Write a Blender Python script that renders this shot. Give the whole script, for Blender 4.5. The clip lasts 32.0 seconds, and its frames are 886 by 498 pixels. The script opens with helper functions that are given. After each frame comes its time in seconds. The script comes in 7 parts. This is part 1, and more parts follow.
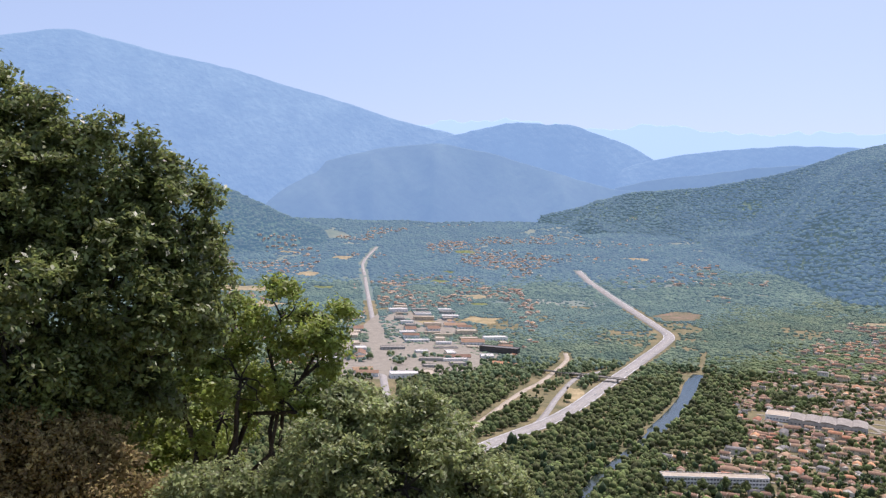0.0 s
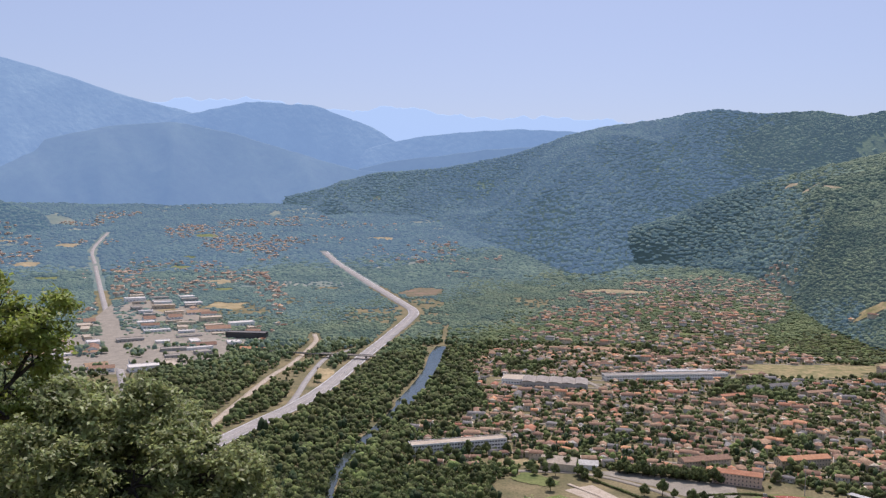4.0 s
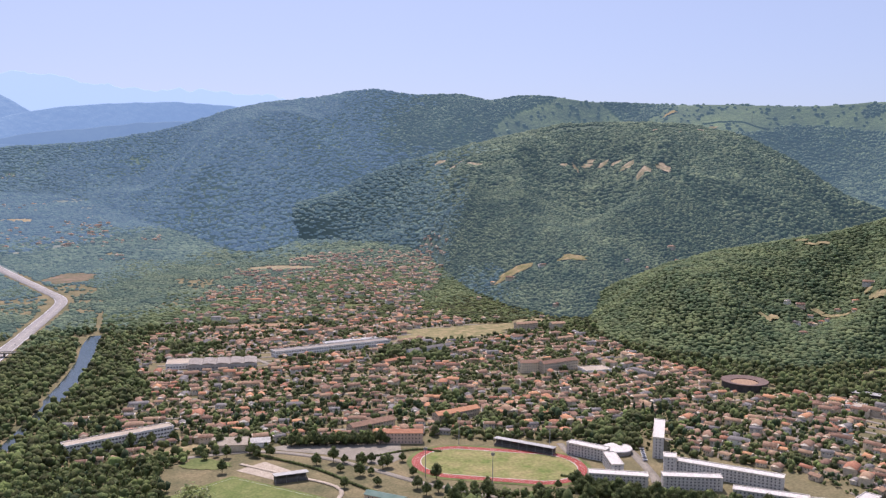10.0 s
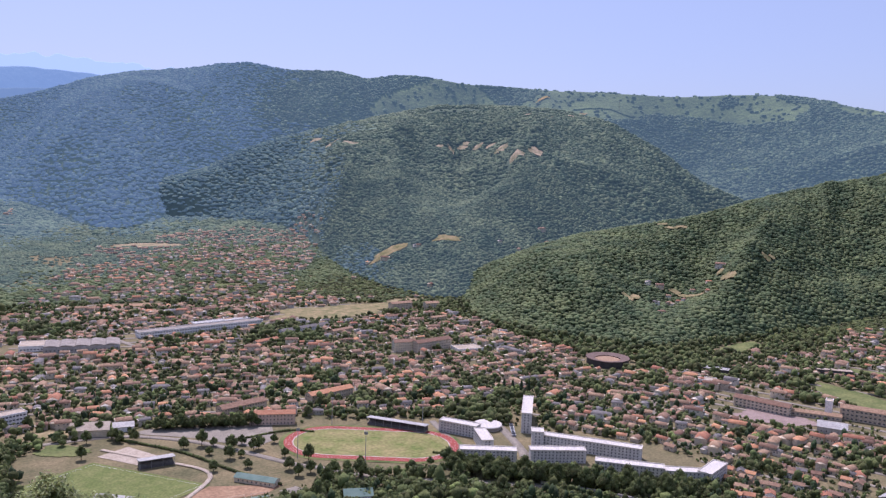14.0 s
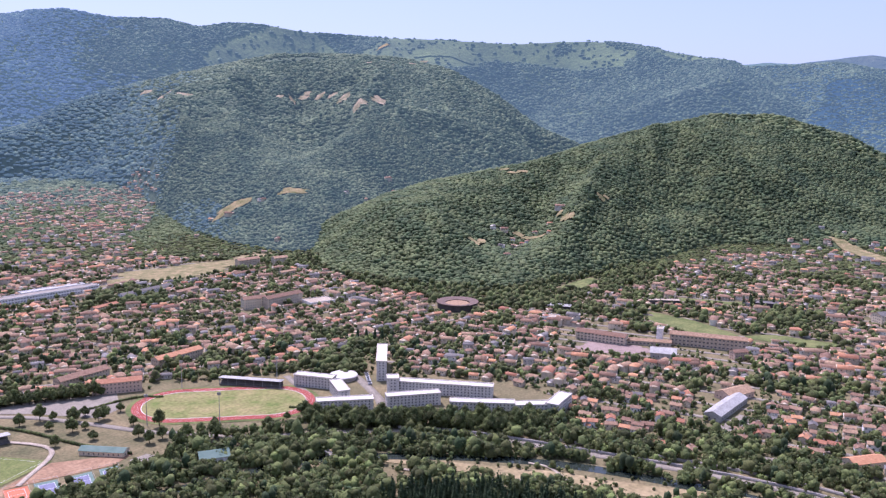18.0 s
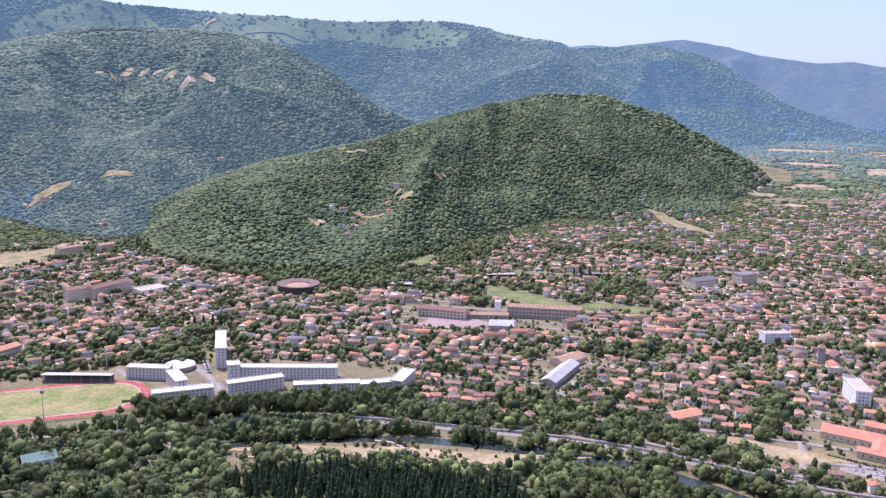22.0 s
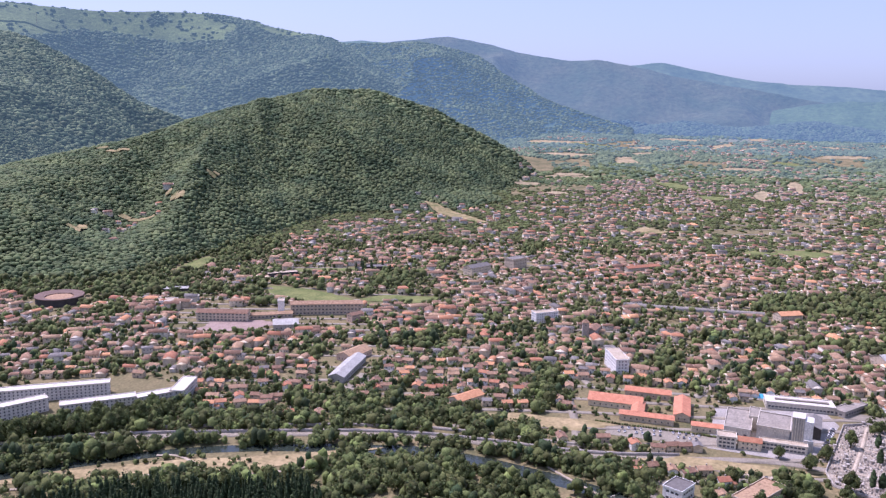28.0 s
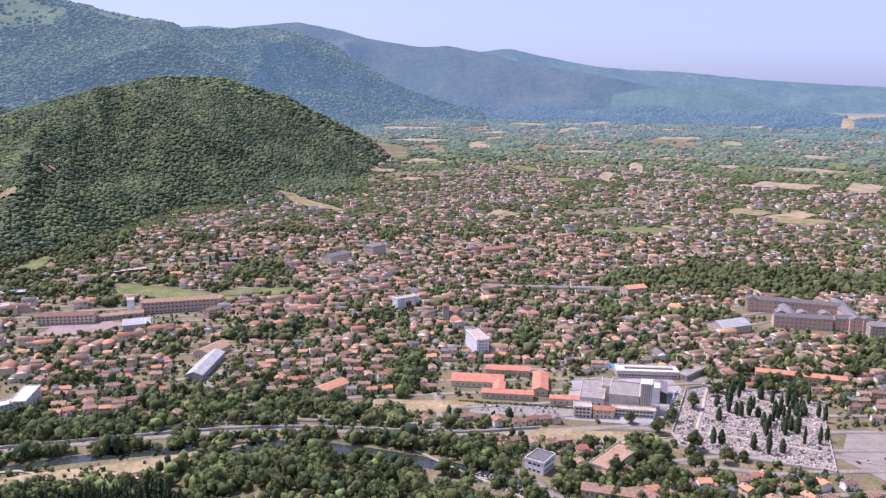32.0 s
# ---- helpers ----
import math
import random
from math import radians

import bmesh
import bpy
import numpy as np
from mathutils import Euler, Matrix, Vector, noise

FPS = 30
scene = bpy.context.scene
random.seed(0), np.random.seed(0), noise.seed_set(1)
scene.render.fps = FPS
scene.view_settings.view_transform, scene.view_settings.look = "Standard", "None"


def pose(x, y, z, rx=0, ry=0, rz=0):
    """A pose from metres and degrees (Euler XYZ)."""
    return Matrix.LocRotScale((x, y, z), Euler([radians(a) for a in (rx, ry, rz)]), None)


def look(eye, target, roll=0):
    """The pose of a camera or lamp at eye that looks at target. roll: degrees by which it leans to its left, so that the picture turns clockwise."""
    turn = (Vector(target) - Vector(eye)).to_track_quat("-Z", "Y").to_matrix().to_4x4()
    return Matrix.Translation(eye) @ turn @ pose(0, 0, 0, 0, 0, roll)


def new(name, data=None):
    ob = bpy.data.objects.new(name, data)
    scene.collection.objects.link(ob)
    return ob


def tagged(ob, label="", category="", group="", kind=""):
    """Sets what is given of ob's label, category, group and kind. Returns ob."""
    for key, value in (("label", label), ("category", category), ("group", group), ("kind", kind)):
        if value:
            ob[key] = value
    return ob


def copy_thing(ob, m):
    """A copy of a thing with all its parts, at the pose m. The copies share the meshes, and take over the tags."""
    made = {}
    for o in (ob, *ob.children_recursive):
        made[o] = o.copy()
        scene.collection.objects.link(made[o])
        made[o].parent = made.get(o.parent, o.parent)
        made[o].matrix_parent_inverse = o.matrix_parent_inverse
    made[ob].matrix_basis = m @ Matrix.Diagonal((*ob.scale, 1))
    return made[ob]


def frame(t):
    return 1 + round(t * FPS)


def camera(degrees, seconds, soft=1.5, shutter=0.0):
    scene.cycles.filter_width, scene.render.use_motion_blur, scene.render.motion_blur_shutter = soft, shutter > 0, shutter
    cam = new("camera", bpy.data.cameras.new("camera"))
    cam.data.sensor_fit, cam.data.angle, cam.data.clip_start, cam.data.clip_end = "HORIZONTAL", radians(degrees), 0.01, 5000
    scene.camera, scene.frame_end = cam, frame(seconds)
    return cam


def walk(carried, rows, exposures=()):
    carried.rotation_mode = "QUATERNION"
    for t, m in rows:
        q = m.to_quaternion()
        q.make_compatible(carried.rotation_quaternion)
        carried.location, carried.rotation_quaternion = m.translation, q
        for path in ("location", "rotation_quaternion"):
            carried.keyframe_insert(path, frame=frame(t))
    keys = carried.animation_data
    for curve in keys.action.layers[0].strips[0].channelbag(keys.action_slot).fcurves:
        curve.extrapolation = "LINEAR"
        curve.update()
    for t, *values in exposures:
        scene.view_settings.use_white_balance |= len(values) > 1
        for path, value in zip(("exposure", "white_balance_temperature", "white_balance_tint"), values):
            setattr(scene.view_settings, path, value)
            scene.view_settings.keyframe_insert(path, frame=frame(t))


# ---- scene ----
EYE = 265.0
cam = camera(56.8, 32.0, soft=1.32)
# seconds, heading, pitch, roll: the eye stands on a hillside path, drifts half a metre aside and turns
ROWS = [
    (0.0, 13.75, -2.54, 1.41),
    (0.5, 10.94, -2.39, 1.73),
    (1.0, 9.13, -1.94, 1.43),
    (1.5, 7.53, -2.26, 1.28),
    (2.0, 4.54, -1.77, 1.05),
    (2.5, 2.46, -1.88, 0.82),
    (3.0, -0.55, -1.66, 0.88),
    (3.5, -2.38, -2.68, 0.87),
    (5.5, -8.91, -4.28, 0.32),
    (6.0, -10.63, -4.50, 0.56),
    (6.5, -12.31, -4.77, 0.48),
    (7.0, -14.82, -4.61, 0.39),
    (7.5, -17.34, -4.49, 1.12),
    (8.0, -18.49, -3.71, 0.43),
    (8.5, -20.83, -4.49, 0.57),
    (9.0, -22.77, -4.13, 0.64),
    (9.5, -24.88, -5.05, -0.08),
    (10.0, -27.05, -4.96, 0.51),
    (10.5, -27.94, -5.37, 0.67),
    (11.0, -28.60, -4.36, 0.77),
    (11.5, -29.01, -5.81, 0.99),
    (12.0, -30.19, -5.12, 1.31),
    (12.5, -30.42, -6.07, 0.78),
    (13.0, -32.21, -4.51, 2.30),
    (13.5, -34.12, -5.91, 2.06),
    (14.0, -35.82, -6.18, 2.01),
    (14.5, -37.40, -6.46, 2.18),
    (15.0, -39.44, -8.03, 1.68),
    (15.5, -40.93, -8.73, 1.95),
    (17.5, -45.43, -9.06, 0.61),
    (18.0, -46.56, -9.40, 0.84),
    (18.5, -48.08, -9.26, 0.64),
    (19.0, -49.40, -9.32, 0.44),
    (19.5, -50.69, -9.45, 0.32),
    (20.0, -52.17, -9.45, 0.40),
    (20.5, -53.60, -9.77, 0.73),
    (21.0, -55.13, -9.90, 0.70),
    (21.5, -56.46, -10.34, 0.95),
    (22.0, -57.88, -10.64, 1.14),
    (22.5, -58.88, -10.59, 1.19),
    (23.0, -60.07, -10.33, 0.70),
    (23.5, -61.34, -10.29, 0.98),
    (24.0, -62.66, -10.50, 0.98),
    (24.5, -64.06, -10.64, 1.10),
    (25.0, -65.09, -10.85, 0.71),
    (25.5, -66.46, -10.74, 0.63),
    (27.5, -71.69, -10.44, 1.10),
    (28.0, -73.35, -10.68, 1.11),
    (28.5, -74.14, -10.79, 1.52),
    (29.0, -75.50, -10.86, 1.61),
    (29.5, -76.77, -10.81, 1.56),
    (30.0, -78.18, -10.95, 1.34),
    (30.5, -79.18, -10.89, 1.28),
    (31.0, -80.52, -11.14, 1.03),
    (31.5, -82.14, -11.32, 0.75),
    (32.0, -83.40, -11.44, 0.70),
]


def eye_at(t):
    s = min(t, 10.0) / 10.0
    return 0.55 * s, 0.12 * s, EYE - 0.05 * s


walk(cam, [(t, pose(*eye_at(t), 90 + p, 0, y) @ pose(0, 0, 0, 0, 0, r)) for t, y, p, r in ROWS],
     [(t, e, k, g) for t, e, k, g in ((0, 0.55, 6050, 24), (3, 0.27, 6050, 24), (6, 0.22, 6150, 27), (7, 0.42, 6200, 28), (9.5, 0.4, 6100, 29), (11, 0.55, 5900, 32), (12, 0.68, 5780, 36), (13, 0.5, 5720, 34), (14, 0.31, 5640, 36), (15, 0.48, 5570, 38), (18, 0.68, 5500, 41), (20, 0.68, 5430, 41), (21, 0.86, 5400, 41), (23, 0.9, 5400, 41), (25, 0.89, 5420, 41), (28, 0.66, 5560, 40), (32, 0.69, 5590, 40))])

# ---- world and sun ----
SUN_AZ, SUN_EL = -14.0, 60.0
world = bpy.data.worlds.new("sky")
scene.world = world
world.use_nodes = True
wn = world.node_tree
sky = wn.nodes.new("ShaderNodeTexSky")
sky.sky_type = "NISHITA"
sky.sun_disc = False
sky.sun_elevation = radians(SUN_EL)
sky.sun_rotation = radians(-SUN_AZ)
sky.altitude = 1200
sky.air_density, sky.dust_density, sky.ozone_density = 1.0, 4.5, 3.0
back = wn.nodes["Background"]
back.inputs["Strength"].default_value = 0.102
# summer haze whitens the whole sky a little
pale = wn.nodes.new("ShaderNodeMixRGB")
pale.inputs["Fac"].default_value = 0.5
pale.inputs["Color2"].default_value = (3.9, 4.7, 5.55, 1)
wn.links.new(sky.outputs["Color"], pale.inputs["Color1"])
wn.links.new(pale.outputs["Color"], back.inputs["Color"])
sun = new("sun", bpy.data.lights.new("sun", "SUN"))
sun.data.energy, sun.data.angle, sun.data.color = 3.6, radians(0.5), (1.0, 0.925, 0.81)
sa, se = radians(SUN_AZ), radians(SUN_EL)
sun_way = Vector((-math.sin(sa) * math.cos(se), math.cos(sa) * math.cos(se), math.sin(se)))
sun.matrix_world = look(sun_way * 3000, (0, 0, 0))

# ---- terrain maths ----
rng = np.random.default_rng(7)
LATTICE = np.random.default_rng(3).random((256, 256))


def grain(x, y, size):
    """Smooth value noise, 0 to 1."""
    u, v = np.asarray(x) / size, np.asarray(y) / size
    i, j = np.floor(u).astype(int), np.floor(v).astype(int)
    a, b = u - i, v - j
    a, b = a * a * (3 - 2 * a), b * b * (3 - 2 * b)
    p, q = LATTICE[i % 256, j % 256], LATTICE[(i + 1) % 256, j % 256]
    r, s = LATTICE[i % 256, (j + 1) % 256], LATTICE[(i + 1) % 256, (j + 1) % 256]
    return (p * (1 - a) + q * a) * (1 - b) + (r * (1 - a) + s * a) * b


def polar(az, d):
    a = np.radians(az)
    return -np.sin(a) * d, np.cos(a) * d


def heading(x, y):
    return np.degrees(np.arctan2(-np.asarray(x), np.asarray(y))), np.hypot(x, y)


class Hill:
    """A ridge in polar plan round the eye: crest as (heading, elevation, distance), foot as (heading, distance)."""

    def __init__(self, crest, foot, back, relief, gully, jag=4.0):
        c, f = sorted(crest), sorted(foot)
        self.ca, self.ce, self.cd = [np.array([p[k] for p in c], float) for k in range(3)]
        self.fa, self.fd = [np.array([p[k] for p in f], float) for k in range(2)]
        # rounded tables of the crest and the foot
        self.az = np.arange(self.ca[0], self.ca[-1] + 0.05, 0.1)
        self.tab = [self.round(np.interp(self.az, a, b), w) for a, b, w in ((self.ca, self.cd, 12), (self.fa, self.fd, 16), (self.ca, self.ce, 4))]
        self.back, self.relief, self.gully, self.jag = back, relief, gully, jag

    @staticmethod
    def round(v, w):
        k = np.hanning(2 * w + 3)[1:-1]
        return np.convolve(np.pad(v, w, mode="edge"), k / k.sum(), mode="valid")

    def spine(self, az):
        cd = np.interp(az, self.az, self.tab[0])
        fd = np.minimum(np.interp(az, self.az, self.tab[1]), cd - 150)
        el = np.interp(az, self.az, self.tab[2])
        teeth = grain(np.asarray(az) * 30 + 500, 7.0, 22) + 0.5 * grain(np.asarray(az) * 30, 3.0, 8) - 0.75
        return cd, fd, np.maximum(EYE + cd * np.tan(np.radians(el)) + self.jag * teeth, 0)

    def height(self, az, d):
        cd, fd, zc = self.spine(az)
        edge = np.clip(np.minimum(az - self.ca[0], self.ca[-1] - az) / 2.0, 0, 1)
        u, v = np.clip((d - fd) / (cd - fd), 0, 1), np.clip((d - cd) / self.back, 0, 1)
        x, y = polar(az, d)
        # spurs and gullies that run down the slope
        across, down = np.radians(az) * cd + 220 * (grain(x, y, 520) - 0.5) + 60 * (grain(x, y, 140) - 0.5), (d + 3000) * 0.3
        ridged = 1 - np.abs(grain(across, down, self.gully * 1.05) * 2 - 1) + 0.3 * (1 - np.abs(grain(across + 900, down * 1.5, self.gully * 0.5) * 2 - 1))
        up = u * (1.3 - 0.3 * u)
        z = zc * up * (1 - v * v * (3 - 2 * v))
        z = z + self.relief * (ridged - 0.82) * np.sin(np.pi * u) * np.clip(u * 3, 0, 1) * (v <= 0)
        z = z + 3.5 * (grain(x, y, 60) - 0.5) * np.clip(u * 4, 0, 1)
        return np.where((az < self.ca[0]) | (az > self.ca[-1]) | (d < fd) | (v >= 1), -30.0, np.maximum(z, 0) * edge - 4 * (1 - edge))


HILLS = {}
HILLS["wooded_hill"] = Hill(
    [(-33.5, -10.0, 1760), (-36, -8.6, 1700), (-39, -7.4, 1650), (-42, -6.0, 1680), (-45.8, -4.75, 1750), (-49.6, -3.95, 1820), (-53.4, -3.05, 1900), (-57.2, -1.7, 2050), (-61, -0.55, 2200),
     (-64.8, 0.15, 2330), (-68.4, 0.1, 2400), (-72.1, -0.98, 2420), (-75.8, -2.7, 2400), (-78.4, -4.15, 2380), (-80, -5.55, 2350), (-81.7, -6.9, 2350), (-84, -7.8, 2350)],
    [(-33.5, 1640), (-35, 1560), (-38.5, 1330), (-42, 1250), (-46, 1210), (-52, 1200), (-55.4, 1310), (-58, 1390), (-63.5, 1630), (-66, 1720), (-72.6, 1720), (-76, 1760), (-80.2, 1860), (-84, 2100)], 500, 72, 330)
HILLS["shoulder_hill"] = Hill(
    [(-12, -4.6, 2900), (-14, -3.6, 2900), (-16.8, -2.3, 2900), (-20, -0.95, 2900), (-22, 0.2, 2950), (-25.7, 1.45, 3050), (-29, 2.25, 3150), (-32.1, 3.05, 3250), (-34.9, 3.65, 3300), (-38, 3.82, 3350),
     (-41, 3.78, 3350), (-43.7, 3.6, 3350), (-46.9, 2.9, 3250), (-50, 1.3, 3100), (-53.2, -1.0, 3000), (-56.3, -2.2, 2950), (-60, -4.0, 2950)],
    [(-12, 2750), (-20, 2600), (-24, 2480), (-26.5, 2150), (-28.5, 1780), (-32, 1600), (-36, 1520), (-42, 1650), (-50, 2100), (-60, 2650)], 600, 165, 400)
HILLS["main_mountain"] = Hill(
    [(9, -0.4, 4150), (5.2, 0.3, 4150), (1, 1.65, 4120), (-3.1, 1.95, 4100), (-5.7, 2.4, 4080), (-8.9, 3.07, 4050), (-10.8, 3.74, 4000), (-12.9, 4.5, 4000), (-15.9, 5.05, 3950), (-18.2, 5.33, 3900), (-20.3, 5.77, 3900),
     (-22.3, 6.0, 3900), (-24.7, 5.65, 3900), (-28, 5.72, 3900), (-30.3, 5.3, 3900), (-32, 5.63, 3950), (-33.8, 5.65, 3950), (-37.4, 5.2, 3950), (-41, 5.0, 3950), (-46, 4.92, 3950), (-51, 4.7, 4000), (-54, 4.83, 4000),
     (-56.4, 4.87, 4000), (-58, 4.82, 4000), (-60.5, 4.47, 3950), (-63.5, 3.85, 3900), (-65.8, 3.5, 3850), (-69, 1.4, 3700), (-72, -1.5, 3500)],
    [(9, 3600), (3, 3550), (-3, 3150), (-7, 2900), (-9.5, 2700), (-13, 2250), (-15.5, 2350), (-18, 2750), (-22, 3050), (-30, 3150), (-50, 3050), (-60, 2800), (-72, 2900)], 700, 210, 500)
HILLS["back_mountain"] = Hill(
    [(-58, 0.0, 4150), (-61.6, 1.8, 4200), (-63.1, 2.9, 4250), (-65, 3.3, 4250), (-67.7, 3.5, 4250), (-70, 3.32, 4200), (-71.5, 3.5, 4200), (-75.6, 2.6, 4100), (-77.1, 1.5, 4000), (-80.3, -0.3, 3850),
     (-83.5, -1.35, 3750), (-88, -2.6, 3700)],
    [(-58, 3300), (-68, 2900), (-75, 2800), (-80, 3050), (-88, 3400)], 350, 190, 400)
HILLS["brown_mountain"] = Hill(
    [(-64, 3.0, 4550), (-69.6, 3.45, 4600), (-73.5, 3.88, 4600), (-76.2, 3.43, 4600), (-78.5, 2.82, 4600), (-81.6, 2.4, 4550), (-83.5, 2.5, 4500), (-86.5, 2.0, 4500), (-88.5, 1.5, 4500), (-91.5, 1.0, 4500), (-95, 0.45, 4500), (-100, -0.5, 4500), (-106, -1.3, 4500), (-114, -2.4, 4500)],
    [(-64, 3900), (-80, 3600), (-114, 4000)], 200, 120, 360)
HILLS["blue_range_east"] = Hill(
    [(-78, 1.6, 4780), (-83.9, 1.96, 4780), (-86.3, 2.2, 4780), (-87.8, 2.36, 4780), (-90.1, 1.85, 4780), (-93.6, 1.22, 4780), (-96.6, 1.0, 4780), (-99.1, 0.93, 4780), (-102.7, 0.57, 4780),
     (-106.8, 0.28, 4780), (-111.5, 0.1, 4780), (-118, 0.5, 4780), (-130, 0.2, 4780)], [(-78, 4100), (-130, 4200)], 120, 80, 330)
HILLS["low_hill_east"] = Hill(
    [(-85, -3.2, 4350), (-89, -2.3, 4350), (-92.5, -1.3, 4350), (-94.8, -0.6, 4350), (-96.6, -0.25, 4350), (-99.2, 0.08, 4350), (-101.3, 0.03, 4350), (-104.2, -0.75, 4350), (-106.3, -1.25, 4350), (-112, -2.0, 4350), (-120, -2.6, 4350)],
    [(-85, 4000), (-100, 3700), (-120, 4000)], 140, 40, 300)
HILLS["foothill_east"] = Hill(
    [(-75, -3.6, 3650), (-79, -2.5, 3700), (-83, -1.75, 3800), (-86, -2.0, 3800), (-89.5, -1.45, 3850), (-93, -1.85, 3850), (-97, -1.25, 3900), (-101, -1.7, 3850), (-105, -1.3, 3850), (-109, -1.75, 3850), (-115, -1.4, 3850), (-124, -2.2, 3800)],
    [(-75, 3450), (-84, 3250), (-92, 3350), (-100, 3200), (-110, 3300), (-124, 3400)], 160, 35, 260)
HILLS["low_hill_west"] = Hill(
    [(62, 6.0, 3100), (40, 5.0, 3150), (34, 3.4, 3200), (28.8, 1.4, 3300), (26.8, 0.5, 3300), (24.8, -0.45, 3300), (22.6, -1.15, 3350), (20, -2.9, 3350)], [(62, 2400), (30, 2800), (20, 3150)], 400, 30, 300)
HILLS["spur"] = Hill(
    [(34, -0.8, 4400), (30, 0.2, 4400), (27.2, 1.15, 4400), (24.7, 2.15, 4400), (21.8, 3.45, 4450), (18.1, 4.43, 4450), (14.4, 4.84, 4450), (10.6, 4.23, 4450), (6.8, 3.15, 4450), (4.9, 2.6, 4400), (2.2, 1.9, 4400), (-0.3, 1.75, 4380), (-4, 0.5, 4350)],
    [(34, 4050), (20, 3900), (5, 3950), (-4, 4050)], 200, 130, 300)
HILLS["near_low_range"] = Hill([(4, 1.5, 4530), (-0.5, 2.6, 4530), (-3, 2.88, 4530), (-6.9, 3.41, 4530), (-10.8, 3.67, 4530), (-15, 3.4, 4530)], [(4, 4250), (-15, 4250)], 100, 30, 300)
HILLS["low_range"] = Hill([(4, 2.6, 4620), (-0.2, 3.85, 4620), (-2.3, 4.26, 4620), (-4.9, 4.57, 4620), (-8.8, 4.82, 4620), (-12.7, 4.67, 4620), (-18, 4.0, 4620)], [(4, 4300), (-18, 4300)], 100, 30, 350)
HILLS["block_mountain"] = Hill([(20, 3.0, 4720), (14.5, 5.0, 4720), (12.9, 5.5, 4720), (10.6, 6.07, 4720), (8.75, 6.37, 4720), (6.9, 6.27, 4720), (4.6, 6.18, 4720), (3.8, 5.72, 4720), (1.3, 5.0, 4720), (-0.2, 4.04, 4720), (-3.1, 3.2, 4720), (-6, 1.5, 4720)], [(20, 4350), (-6, 4350)], 100, 30, 300, 10)
HILLS["great_mountain"] = Hill(
    [(80, 2.0, 4800), (65, 5.0, 4800), (52, 7.8, 4800), (46, 9.2, 4800), (42.8, 9.9, 4800), (39.6, 10.7, 4800), (38.2, 10.9, 4800), (35.6, 10.45, 4800), (32.3, 9.85, 4800), (28.1, 9.2, 4800), (24.3, 8.25, 4800), (20.4, 7.3, 4800),
     (17.2, 6.35, 4800), (13.5, 5.55, 4800), (10.6, 4.6, 4800), (6.8, 3.5, 4800), (3, 2.0, 4800)], [(80, 3900), (40, 3900), (3, 4300)], 100, 90, 700)
HILLS["far_range"] = Hill(
    [(24, 5.5, 4880), (15.9, 6.1, 4880), (12.5, 6.4, 4880), (9, 6.56, 4880), (7.6, 6.4, 4880), (3, 5.9, 4880), (-0.6, 6.34, 4880), (-3, 6.0, 4880), (-6.8, 5.55, 4880), (-10.75, 5.63, 4880), (-15.4, 5.44, 4880), (-22, 4.9, 4880)],
    [(24, 4600), (-22, 4600)], 50, 20, 300, 30)


def hillside(x, y):
    """The slope under the eye: a steep wooded side down to the valley, with a knoll beside the path."""
    az, d = heading(x, y)
    z = 263.2 - 0.665 * np.maximum(d - 3, 0) - 0.9 * np.clip(d / 30, 0, 1) * 6 * (grain(x, y, 60) - 0.3)
    away = np.clip((np.abs(az + 45) - 100) / 40, 0, 1)
    z = np.where(d > 3, z * (1 - away) + away * (263.2 + 0.10 * (d - 3)), z)
    knoll = np.exp(-((az - 52) / 17) ** 2) * np.exp(-((d - 22) / 7) ** 2)
    return z + 8.0 * knoll


def valley_floor(x, y):
    """The valley floor climbs gently with distance, shaped to fit the camera's view."""
    az, d = heading(x, y)
    return 0.05 * np.maximum(d - 1500.0, 0.0) + 0.06 * np.maximum(d - 2600.0, 0.0) * np.clip((az + 14) / 10, 0, 1)


def relief(x, y):
    """Height of the hills over the valley floor."""
    return land(x, y) - valley_floor(x, y)


def sighted(az, el):
    """Where the line of sight with that heading and elevation meets the land."""
    d = np.arange(700.0, 4700.0, 4.0)
    x, y = polar(np.full(len(d), az), d)
    k = int(np.argmax(land(x, y) > EYE + d * math.tan(radians(el))))
    return float(x[k]), float(y[k])


def land(x, y):
    """Height of the land."""
    az, d = heading(x, y)
    z = np.maximum(hillside(x, y), valley_floor(x, y))
    for h in HILLS.values():
        z = np.maximum(z, h.height(az, d))
    return z


def near_line(x, y, pts):
    """Distance to a polyline."""
    best = np.full(np.shape(x), 1e9)
    for (ax, ay), (bx, by) in zip(pts, pts[1:]):
        ux, uy = bx - ax, by - ay
        s = np.clip(((x - ax) * ux + (y - ay) * uy) / (ux * ux + uy * uy), 0, 1)
        best = np.minimum(best, np.hypot(x - ax - s * ux, y - ay - s * uy))
    return best


def inside(x, y, poly):
    hit = np.zeros(np.shape(x), bool)
    for (ax, ay), (bx, by) in zip(poly, poly[1:] + poly[:1]):
        with np.errstate(divide="ignore", invalid="ignore"):
            hit ^= ((ay > y) != (by > y)) & (x < (bx - ax) * (y - ay) / (by - ay) + ax)
    return hit


